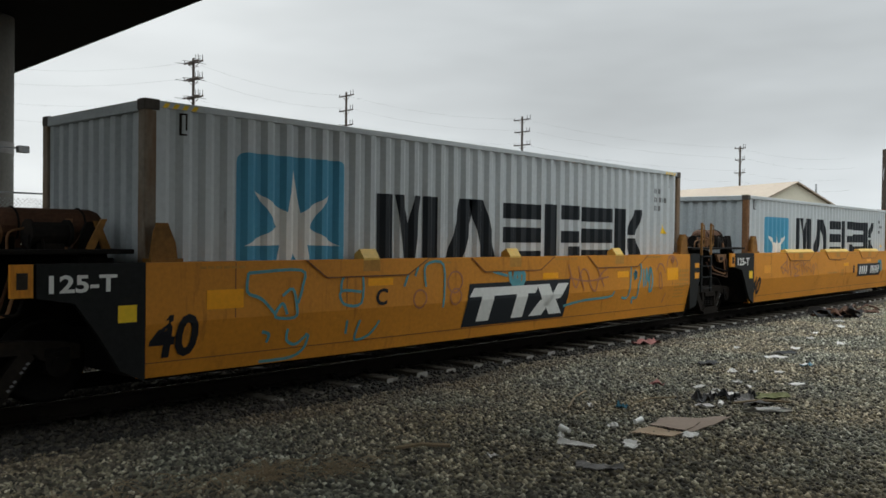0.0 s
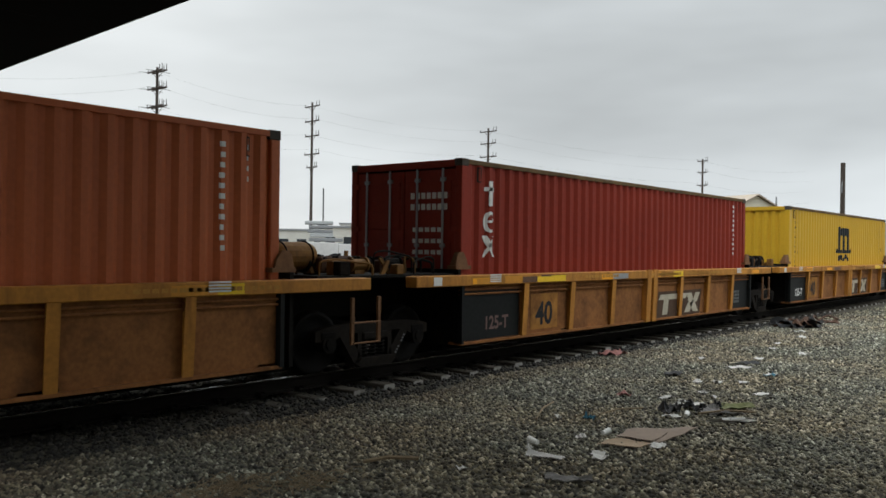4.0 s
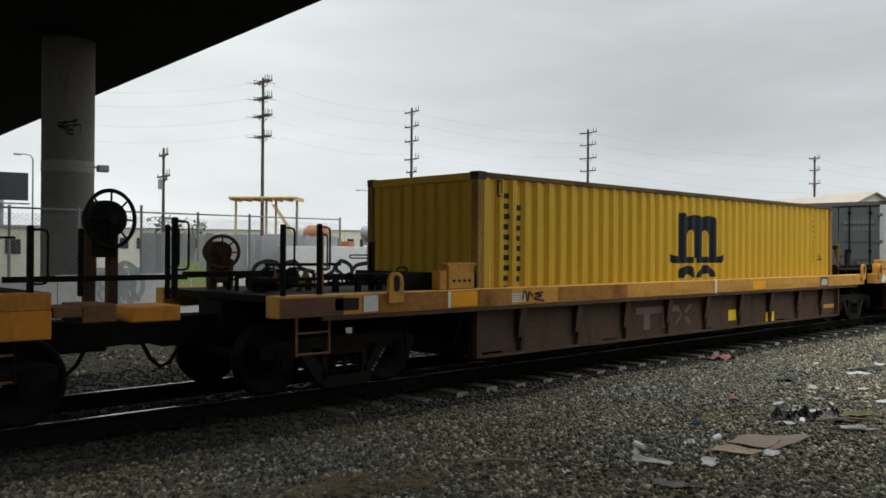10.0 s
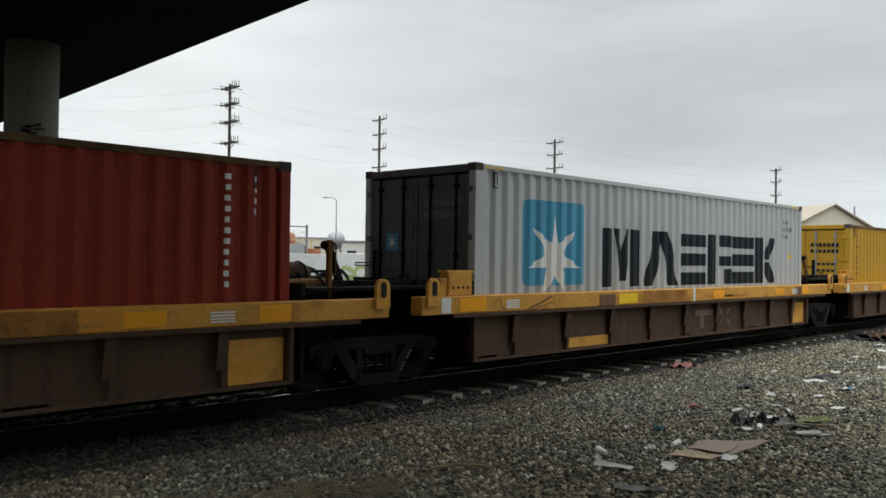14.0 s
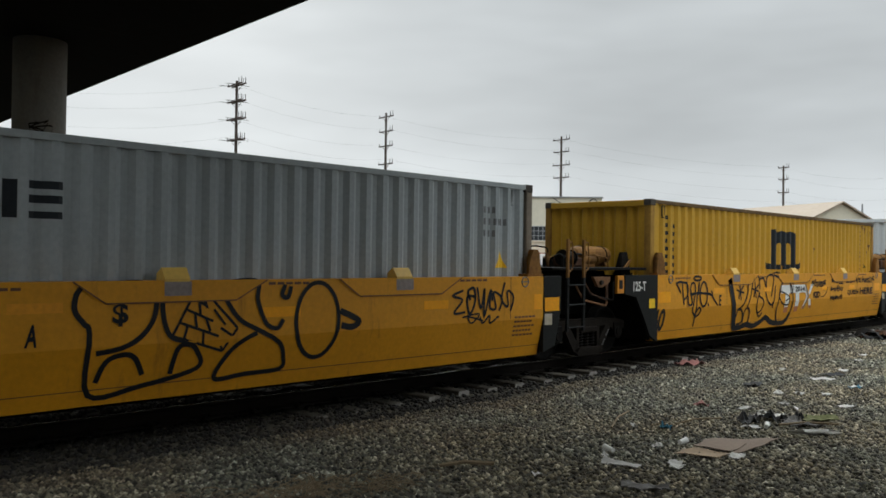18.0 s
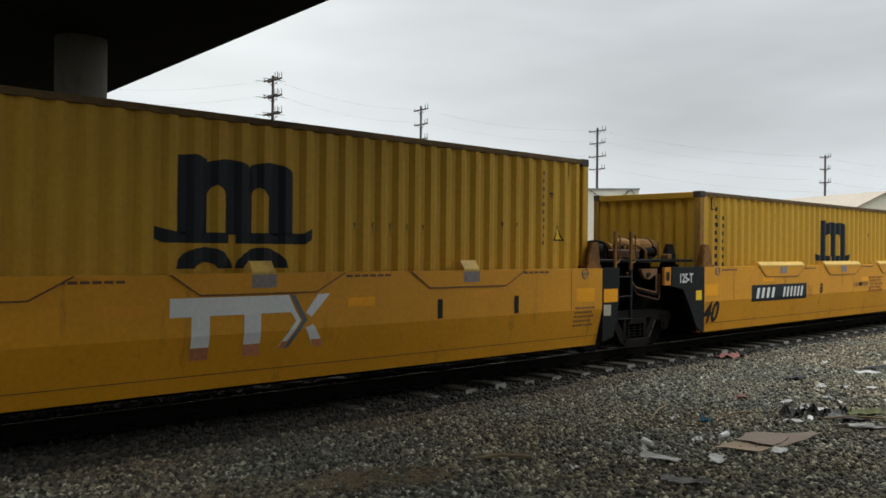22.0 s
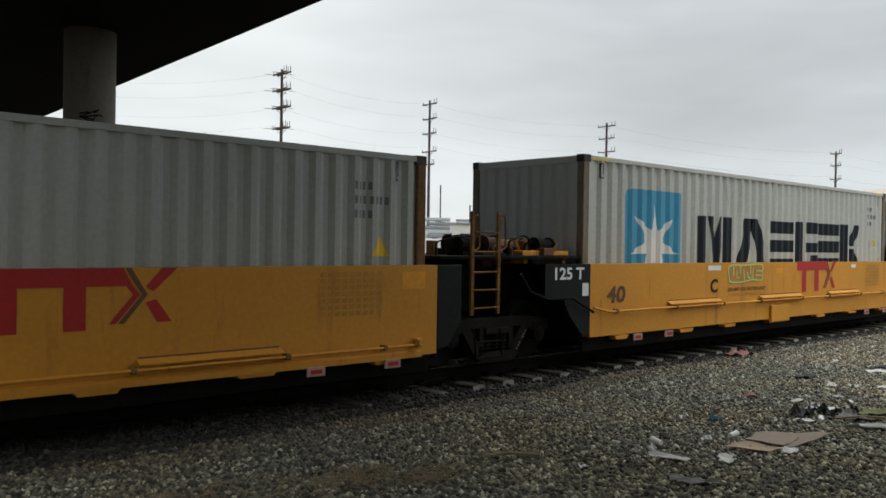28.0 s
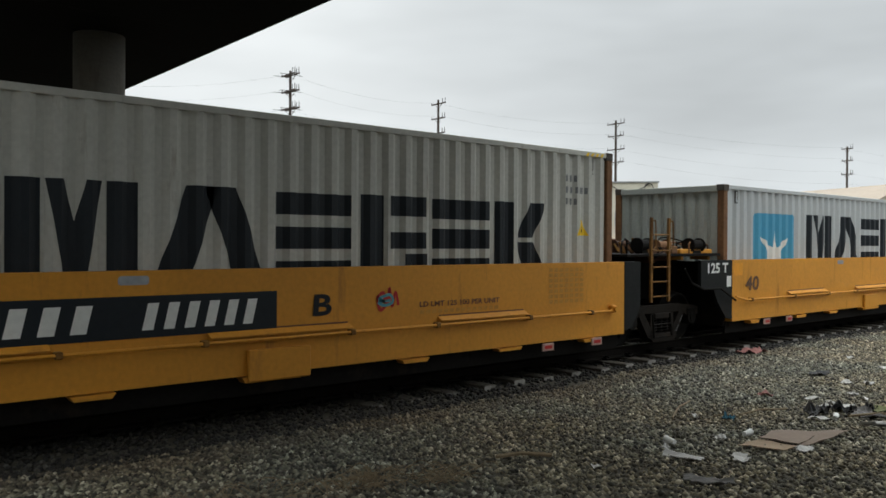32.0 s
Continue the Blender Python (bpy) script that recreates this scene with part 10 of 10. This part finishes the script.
# ---------------------------------------------------------------- gravel and litter
def build_stones(beds, name, label, colours):
    """Loose ballast: many small angular stones, denser and finer near the path."""
    rng = np.random.RandomState(7)
    pos, size = [], []
    for x0, x1, y0, y1, n, s0, s1 in beds:
        p = np.stack([rng.uniform(x0, x1, n), rng.uniform(y0, y1, n)], 1)
        pos.append(p)
        size.append(rng.uniform(s0, s1, n))
    pos, size = np.concatenate(pos), np.concatenate(size)
    n = len(pos)
    z = np.array([ground_z(x, y) for x, y in pos])
    base = np.array([(1, 0, 0), (-1, 0, 0), (0, 1, 0), (0, -1, 0), (0, 0, 1), (0, 0, -1), (0.62, 0.62, 0.5)], float)
    tri = np.array([(4, 6, 2), (4, 0, 6), (0, 2, 6), (4, 2, 1), (4, 1, 3), (4, 3, 0), (5, 2, 0), (5, 1, 2), (5, 3, 1), (5, 0, 3)])
    v = base[None] * rng.uniform(0.7, 1.35, (n, 7, 3)) + rng.uniform(-0.22, 0.22, (n, 7, 3))
    v[:, :, 2] *= rng.uniform(0.55, 1.0, (n, 1))
    a = rng.uniform(0, math.tau, n)
    c, s = np.cos(a)[:, None], np.sin(a)[:, None]
    v = np.stack([v[:, :, 0] * c - v[:, :, 1] * s, v[:, :, 0] * s + v[:, :, 1] * c, v[:, :, 2]], 2) * size[:, None, None]
    v += np.concatenate([pos, (z + size * rng.uniform(-0.1, 0.7, n))[:, None]], 1)[:, None]
    verts = v.reshape(-1, 3).astype(np.float32)
    faces = (tri[None] + (np.arange(n) * 7)[:, None, None]).reshape(-1, 3).astype(np.int32)
    me = bpy.data.meshes.new(name)
    me.vertices.add(len(verts))
    me.vertices.foreach_set("co", verts.ravel())
    me.loops.add(faces.size)
    me.loops.foreach_set("vertex_index", faces.ravel())
    me.polygons.add(len(faces))
    me.polygons.foreach_set("loop_start", np.arange(0, faces.size, 3, dtype=np.int32))
    me.update()
    me.validate()
    m = bpy.data.materials.new(name)
    m.use_nodes = True
    nn, l = m.node_tree.nodes, m.node_tree.links
    geo, ramp = nn.new("ShaderNodeNewGeometry"), nn.new("ShaderNodeValToRGB")
    ramp.color_ramp.elements[0].color, ramp.color_ramp.elements[1].color = (*colours[0], 1), (*colours[3], 1)
    for p, c in ((0.5, colours[1]), (0.85, colours[2])):
        e = ramp.color_ramp.elements.new(p)
        e.color = (*c, 1)
    tc, no = nn.new("ShaderNodeTexCoord"), nn.new("ShaderNodeTexNoise")
    no.inputs["Scale"].default_value, no.inputs["Detail"].default_value = 60.0, 3.0
    mx = nn.new("ShaderNodeMix")
    mx.data_type, mx.blend_type = "RGBA", "OVERLAY"
    mx.inputs["Factor"].default_value = 0.5
    l.new(geo.outputs["Random Per Island"], ramp.inputs["Fac"])
    l.new(tc.outputs["Object"], no.inputs["Vector"])
    l.new(ramp.outputs["Color"], mx.inputs["A"])
    l.new(no.outputs["Fac"], mx.inputs["B"])
    dust, cut, mx2 = nn.new("ShaderNodeTexNoise"), nn.new("ShaderNodeMapRange"), nn.new("ShaderNodeMix")
    dust.inputs["Scale"].default_value, dust.inputs["Detail"].default_value = 0.55, 4.0
    cut.inputs["From Min"].default_value, cut.inputs["From Max"].default_value = 0.38, 0.62
    mx2.data_type, mx2.blend_type = "RGBA", "MULTIPLY"
    mx2.inputs["Factor"].default_value = 1.0
    dirt = nn.new("ShaderNodeMix")
    dirt.data_type = "RGBA"
    dirt.inputs["A"].default_value, dirt.inputs["B"].default_value = (0.9, 0.96, 0.95, 1), (1.1, 1.02, 0.88, 1)
    l.new(tc.outputs["Object"], dust.inputs["Vector"])
    l.new(dust.outputs["Fac"], cut.inputs["Value"])
    l.new(cut.outputs[0], dirt.inputs["Factor"])
    l.new(mx.outputs["Result"], mx2.inputs["A"])
    l.new(dirt.outputs["Result"], mx2.inputs["B"])
    l.new(mx2.outputs["Result"], nn["Principled BSDF"].inputs["Base Color"])
    nn["Principled BSDF"].inputs["Roughness"].default_value = 0.85
    me.materials.append(m)
    thing(name, label, "gravel", mesh=me, kind="stuff")


build_stones(((0.6, 9.5, 2.2, 7.3, 33000, 0.014, 0.031), (9.5, 16.0, 2.0, 7.6, 21500, 0.016, 0.033), (16.0, 27.0, 3.0, 8.12, 19000, 0.02, 0.036), (27.0, 48.0, 5.0, 8.12, 7500, 0.024, 0.045), (3.5, 9.5, 0.6, 2.2, 6500, 0.014, 0.03),
              (9.5, 27.0, -1.0, 2.5, 12000, 0.018, 0.034), (27.0, 60.0, -2.0, 5.0, 9000, 0.028, 0.05), (0.0, 30.0, 13.8, 16.5, 5000, 0.02, 0.04), (0.2, 3.6, 0.9, 2.4, 5000, 0.014, 0.03), (-9.0, 16.0, -5.0, 7.4, 30000, 0.014, 0.032), (-16.0, 26.0, -9.5, 2.0, 12000, 0.018, 0.036), (-5.0, 1.0, 1.5, 7.3, 9000, 0.014, 0.03), (-4.0, 11.0, -3.0, 2.2, 24000, 0.014, 0.03)),
             "ballast_stones", "loose grey angular ballast stones", ((0.024, 0.0215, 0.0165), (0.135, 0.123, 0.092), (0.25, 0.225, 0.163), (0.56, 0.515, 0.41)))
build_stones(((-2.0, 9.5, 7.3, 7.86, 5600, 0.014, 0.03), (9.5, 16.0, 7.6, 8.08, 2300, 0.016, 0.033)), "shoulder_stones", "brown dusty ballast stones on the track shoulder", ((0.040, 0.034, 0.025), (0.118, 0.10, 0.072), (0.188, 0.157, 0.11), (0.33, 0.295, 0.235)))
build_stones(((2.0, 16.0, 6.1, 7.6, 10000, 0.01, 0.022), (16.0, 30.0, 6.4, 8.3, 6000, 0.016, 0.028)), "dusty_stones", "fine reddish-brown dusty stones beside the track", ((0.035, 0.028, 0.022), (0.12, 0.1, 0.078), (0.2, 0.165, 0.125), (0.42, 0.37, 0.31)))
build_stones(((5.8, 12.0, 0.8, 2.9, 15000, 0.007, 0.014), (9.0, 15.0, 2.2, 3.4, 8000, 0.008, 0.015)), "sandy_grit", "fine tan grit among the coarser stones", ((0.15, 0.13, 0.09), (0.28, 0.245, 0.175), (0.36, 0.315, 0.23), (0.5, 0.45, 0.36)))
# the train's shade is put into the dark colours of these stones
build_stones(((-5.0, 9.0, 7.72, 8.1, 3600, 0.016, 0.03), (-6.0, 30.0, 8.02, 11.4, 38000, 0.02, 0.036), (-6.0, 40.0, 11.4, 13.8, 15000, 0.024, 0.042)), "track_ballast", "ballast stones by the rails, coloured dark for the train's shade", ((0.008, 0.007, 0.006), (0.02, 0.018, 0.015), (0.040, 0.035, 0.029), (0.085, 0.078, 0.07)))


def crumpled(name, label, category, x, y, w, d, h, mat, seed, turn=0, n=7):
    """A thin sheet, creased and bent, lying on the gravel."""
    rng = random.Random(seed)
    bm = bmesh.new()
    grid = [[bm.verts.new((w * (i / n - 0.5) + rng.uniform(-0.02, 0.02) * w, d * (j / n - 0.5) + rng.uniform(-0.02, 0.02) * d, h * max(0.0, noise.noise((i * 0.5 + seed, j * 0.5, seed)) + 0.35) + 0.004)) for j in range(n + 1)] for i in range(n + 1)]
    for i in range(n):
        for j in range(n):
            if (i in (0, n - 1) and j in (0, n - 1)) and rng.random() < 0.7:
                continue
            bm.faces.new((grid[i][j], grid[i + 1][j], grid[i + 1][j + 1], grid[i][j + 1]))
    ret = bmesh.ops.extrude_face_region(bm, geom=bm.faces[:])
    for v in ret["geom"]:
        if isinstance(v, bmesh.types.BMVert):
            v.co.z += 0.006
    me = finish(bm, name, mat)
    ob = thing(name, label, category, "litter on the gravel", (x, y, ground_z(x, y) + 0.02), me)
    ob.rotation_euler = (0, 0, radians(turn))
    return ob


def cardboard_panel(bm, corners, lifts, n=8, seed=0):
    """One bent panel of a flattened box between four corners, with its thickness; lifts: heights over the ground."""
    rng = random.Random(seed)
    wx, wy = rng.uniform(0, 6), rng.uniform(0, 6)
    rows = []
    for low in (0.0, 0.007):
        grid = []
        for a in range(n + 1):
            for b in range(n + 1):
                u, v = a / n, b / n
                w = ((1 - u) * (1 - v), u * (1 - v), u * v, (1 - u) * v)
                x = sum(q * p[0] for q, p in zip(w, corners)) + (0.012 * math.sin(9 * v + wx) if a in (0, n) else 0)
                y = sum(q * p[1] for q, p in zip(w, corners)) + (0.012 * math.sin(9 * u + wy) if b in (0, n) else 0)
                z = sum(q * h for q, h in zip(w, lifts)) + 0.008 * math.sin(4 * u + wx) * math.sin(3 * v + wy)
                grid.append(bm.verts.new((x, y, ground_z(x, y) + z - low)))
        rows.append(grid)
    top, low = rows
    m = n + 1
    for a in range(n):
        for b in range(n):
            q = (a * m + b, (a + 1) * m + b, (a + 1) * m + b + 1, a * m + b + 1)
            bm.faces.new([top[t] for t in q])
            bm.faces.new([low[t] for t in q[::-1]])
    edge = [(a, 0) for a in range(n)] + [(n, b) for b in range(n)] + [(n - a, n) for a in range(n)] + [(0, n - b) for b in range(n)]
    edge = [a * m + b for a, b in edge]
    for p, q in zip(edge, edge[1:] + edge[:1]):
        bm.faces.new((top[p], low[p], low[q], top[q]))


# a flattened box: the main panel, one panel bent off it and a paler flap turned up along a crease
card = thing("cardboard", "flattened brown cardboard box on the gravel", "cardboard", "litter on the gravel")
for name, corners, lifts, mat, label in (("panel", ((7.55, 4.16), (8.13, 4.29), (8.42, 3.95), (7.62, 3.80)), (0.085, 0.04, 0.035, 0.05), "cardboard", ""),
                                         ("panel", ((7.63, 3.795), (8.43, 3.945), (8.56, 3.74), (7.86, 3.76)), (0.045, 0.035, 0.05, 0.03), "cardboard", ""),
                                         ("flap", ((7.28, 4.24), (7.54, 4.165), (7.61, 3.795), (7.36, 3.83)), (0.03, 0.062, 0.04, 0.035), "cardboard_pale", "paler inner face of a flap turned up along a crease")):
    bm = bmesh.new()
    cardboard_panel(bm, corners, lifts, 8, len(corners[0]) + int(corners[0][0] * 10))
    part(name, bm, mat, card, label)
crumpled("rag", "faded pink rag beside the track", "rag", 14.35, 8.02, 0.7, 0.3, 0.1, "rag_pink", 4, -10)
crumpled("rag", "small blue rag on the gravel", "rag", 8.36, 4.96, 0.2, 0.12, 0.07, "rag_blue", 5, 20)
crumpled("plastic_bag", "crumpled black plastic bag on the gravel", "plastic bag", 9.3, 4.42, 0.5, 0.22, 0.13, "black_plastic", 6, 35)
crumpled("plastic_bag", "small crumpled black plastic bag on the gravel", "plastic bag", 9.66, 4.28, 0.3, 0.18, 0.12, "black_plastic", 9, 70)
crumpled("plastic_bag", "small crumpled black plastic bag on the gravel", "plastic bag", 9.95, 4.08, 0.2, 0.14, 0.1, "black_plastic", 10, 10)
crumpled("cloth", "dirty grey cloth on the gravel", "cloth", 9.75, 4.12, 0.42, 0.25, 0.06, "rag_grey", 7, 30)
crumpled("cloth", "dirty grey cloth on the gravel", "cloth", 5.94, 3.72, 0.4, 0.16, 0.04, "rag_grey", 11, -60)
crumpled("cloth", "dirty grey cloth on the gravel", "cloth", 9.62, 3.92, 0.5, 0.16, 0.05, "rag_grey", 8, -40)
for i, (x, y, w, d, t) in enumerate(((6.45, 4.30, 0.60, 0.22, -75), (7.52, 3.71, 0.34, 0.2, 10), (9.2, 3.62, 0.95, 0.16, -40), (9.24, 3.56, 0.7, 0.1, -38), (11.93, 5.22, 0.3, 0.2, 0), (13.95, 5.36, 0.7, 0.26, -30), (12.05, 4.95, 0.3, 0.16, 40), (6.81, 3.94, 0.4, 0.24, 20), 
                                     (10.23, 4.92, 0.4, 0.16, -30), (8.95, 4.24, 0.34, 0.16, -40), (9.74, 4.50, 0.3, 0.24, 60), (9.93, 4.40, 0.4, 0.3, 12), (12.21, 4.63, 0.3, 0.2, 30), (15.5, 5.6, 0.5, 0.22, 0), (16.8, 5.2, 0.45, 0.24, 15), (11.37, 4.06, 0.4, 0.22, -35), (14.8, 6.4, 0.25, 0.15, 33), (18.5, 6.3, 0.4, 0.22, 8), (13.3, 4.6, 0.4, 0.2, 0),
                                     (10.7, 4.45, 0.24, 0.14, 20), (11.0, 4.75, 0.2, 0.16, 70), (7.42, 4.5, 0.2, 0.14, 10), (6.62, 4.6, 0.14, 0.1, 0), (8.2, 5.3, 0.12, 0.1, 0), (5.6, 4.62, 0.14, 0.1, 0), (17.4, 6.0, 0.3, 0.2, 50), (20.5, 6.4, 0.5, 0.3, 20), (22.0, 6.9, 0.5, 0.3, -20), (10.1, 4.62, 0.16, 0.12, 50))):
    crumpled("paper_scrap", "white scrap of paper lying on the gravel", "paper", x, y, w * 0.62, d * 0.7, 0.05, "paper", 20 + i, t, 4)
crumpled("rag", "small red rag on the gravel", "rag", 10.08, 5.47, 0.2, 0.16, 0.08, "rag_pink", 60, 0, 4)
crumpled("leaf_scrap", "yellow-green scrap on the gravel", "scrap", 10.09, 3.94, 0.5, 0.26, 0.07, "green_scrap", 61, -30, 5)
crumpled("rag", "teal rag on the far gravel", "rag", 13.2, 4.6, 0.3, 0.18, 0.06, "rag_blue", 62, 10, 4)
crumpled("dark_scrap", "flat dark scrap lying on the gravel", "scrap", 12.6, 5.9, 0.5, 0.25, 0.05, "black_plastic", 63, 10, 4)
crumpled("dark_scrap", "flat dark scrap lying on the gravel", "scrap", 14.6, 5.5, 0.6, 0.25, 0.05, "black_plastic", 64, -20, 4)


def cup(x, y, turn):
    bm = bmesh.new()
    rod(bm, (-0.075, 0, 0.033), (0.065, 0, 0.037), 0.022, 14, 0.031)
    c = thing("paper_cup", "white paper cup lying on the gravel", "cup", "litter on the gravel", (x, y, ground_z(x, y) + 0.035))
    c.rotation_euler = (0, 0, radians(turn))
    part("body", bm, "mark_white", c)
    bm = bmesh.new()
    ring(bm, (0.065, 0, 0.037), (1, 0, 0), 0.030, 0.004, 14, 5)
    part("rim", bm, "mark_white", c)


cup(6.80, 4.68, 70)
cup(7.68, 4.36, 2)
cup(9.05, 4.09, 20)
for x0, y0, x1, y1, r in ((7.9, 5.4, 8.92, 5.84, 0.012), (5.2, 5.45, 5.6, 5.13, 0.02), (6.3, 5.9, 6.7, 6.05, 0.008), (9.30, 4.06, 9.90, 3.62, 0.014), (8.55, 4.95, 9.2, 4.72, 0.01), (8.28, 5.12, 8.45, 4.9, 0.009)):
    bm = bmesh.new()
    mid = ((x0 + x1) / 2, (y0 + y1) / 2 + 0.04)
    bent(bm, [(x0, y0, ground_z(x0, y0) + 0.05), (*mid, ground_z(*mid) + 0.07), (x1, y1, ground_z(x1, y1) + 0.05)], r, 6)
    thing("stick", "dry broken stick lying on the gravel", "stick", "litter on the gravel", mesh=finish(bm, "stick", "dry_stick"))


def dry_grass(name, cx, cy, spread, n, seed, label):
    """A mat of thin curling dry stalks."""
    rng = random.Random(seed)
    bm = bmesh.new()
    for _ in range(n):
        x, y = rng.gauss(cx, spread), rng.gauss(cy, spread * 0.5)
        a, turn, ln = rng.uniform(0, math.tau), rng.uniform(-0.9, 0.9), rng.uniform(0.035, 0.085)
        z, top = ground_z(x, y) + 0.025, rng.uniform(0.03, 0.11)
        pts = []
        for i in range(6):
            pts.append((x, y, z + top * math.sin(math.pi * i / 5.5)))
            x, y, a = x + ln * math.cos(a), y + ln * math.sin(a), a + turn
        bent(bm, pts, rng.uniform(0.0018, 0.004), 3)
    thing(name, label, "dry grass", mesh=finish(bm, name, "dry_stick"), kind="stuff")


dry_grass("dry_grass", 3.76, 5.62, 0.22, 110, 1, "tuft of dry brown grass in the gravel")
dry_grass("dry_grass", 4.40, 5.25, 0.13, 60, 2, "tuft of dry brown grass in the gravel")
dry_grass("dry_grass", 2.6, 6.0, 0.3, 50, 3, "tuft of dry brown grass in the gravel")


# a heap of scrap beside the track, far down the line
heap = random.Random(77)
for i in range(7):
    x, y = 24.6 + heap.uniform(-1.6, 1.6), 7.35 + heap.uniform(-0.3, 0.3)
    crumpled("dark_scrap", "dark crumpled sheet in a heap of scrap", "scrap", x, y, heap.uniform(0.5, 1.1), heap.uniform(0.3, 0.6), heap.uniform(0.12, 0.3), "black_plastic" if i % 3 else "rusty_iron", 80 + i, heap.uniform(0, 90), 5)
for i in range(5):
    bm = bmesh.new()
    x, y = 24.6 + heap.uniform(-1.5, 1.5), 7.35 + heap.uniform(-0.3, 0.3)
    a = heap.uniform(-0.5, 0.5)
    bent(bm, [(x - 0.7 * math.cos(a), y - 0.5 * math.sin(a), ground_z(x, y) + 0.06), (x, y, ground_z(x, y) + 0.22), (x + 0.7 * math.cos(a), y + 0.5 * math.sin(a), ground_z(x, y) + 0.08)], 0.03, 6)
    thing("scrap_rod", "bent dark metal rod in a heap of scrap", "scrap", "", mesh=finish(bm, "scrap_rod", "rusty_iron"))


# all but track and train is sheared and scaled to fit the camera's view
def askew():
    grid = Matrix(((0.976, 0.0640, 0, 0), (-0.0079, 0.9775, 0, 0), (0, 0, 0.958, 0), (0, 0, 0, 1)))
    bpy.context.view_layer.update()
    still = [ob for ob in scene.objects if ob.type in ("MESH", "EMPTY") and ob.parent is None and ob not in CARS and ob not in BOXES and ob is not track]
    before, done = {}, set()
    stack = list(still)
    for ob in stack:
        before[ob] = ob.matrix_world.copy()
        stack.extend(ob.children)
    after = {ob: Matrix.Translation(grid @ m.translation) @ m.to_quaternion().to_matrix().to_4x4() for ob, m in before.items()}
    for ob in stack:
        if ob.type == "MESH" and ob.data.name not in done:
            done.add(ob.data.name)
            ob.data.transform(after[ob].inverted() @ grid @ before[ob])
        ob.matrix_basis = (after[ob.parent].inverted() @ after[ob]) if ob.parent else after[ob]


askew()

# ---------------------------------------------------------------- what moves
def rolled(t):
    """How far the train has rolled at t seconds."""
    for (t0, s0), (t1, s1) in zip(ROLLED, ROLLED[1:]):
        if t <= t1:
            return s0 + (s1 - s0) * (t - t0) / (t1 - t0)
    return ROLLED[-1][1]


def motions():
    for k in range(len(UNITS)):
        for ob in (CARS[k], BOXES[k]):
            p = ob.location.copy()
            walk(ob, [(t, pose(p.x - s, p.y, p.z)) for t, s in ROLLED])
    # the wheels turn as they roll past
    for ob, x, far in WHEELS:
        p = ob.location.copy()
        rows = []
        for i in range(641):
            t = i * 0.05
            s = rolled(t)
            if i in (0, 640) or -6.0 < x - s < 34.0:
                rows.append((t, pose(p.x, p.y, p.z, 0, 0, 180 if far else 0) @ pose(0, 0, 0, 0, math.degrees(s / 0.42) * (1 if far else -1) % 360, 0)))
            elif rows and x - s <= -6.0:
                rows.append((32.0, rows[-1][1]))
                break
        if rows[0][0] == 0.0 and len(rows) > 1:
            rows[0] = (0.0, rows[1][1]) if rows[1][0] > 0.06 else rows[0]
        walk(ob, rows)


motions()
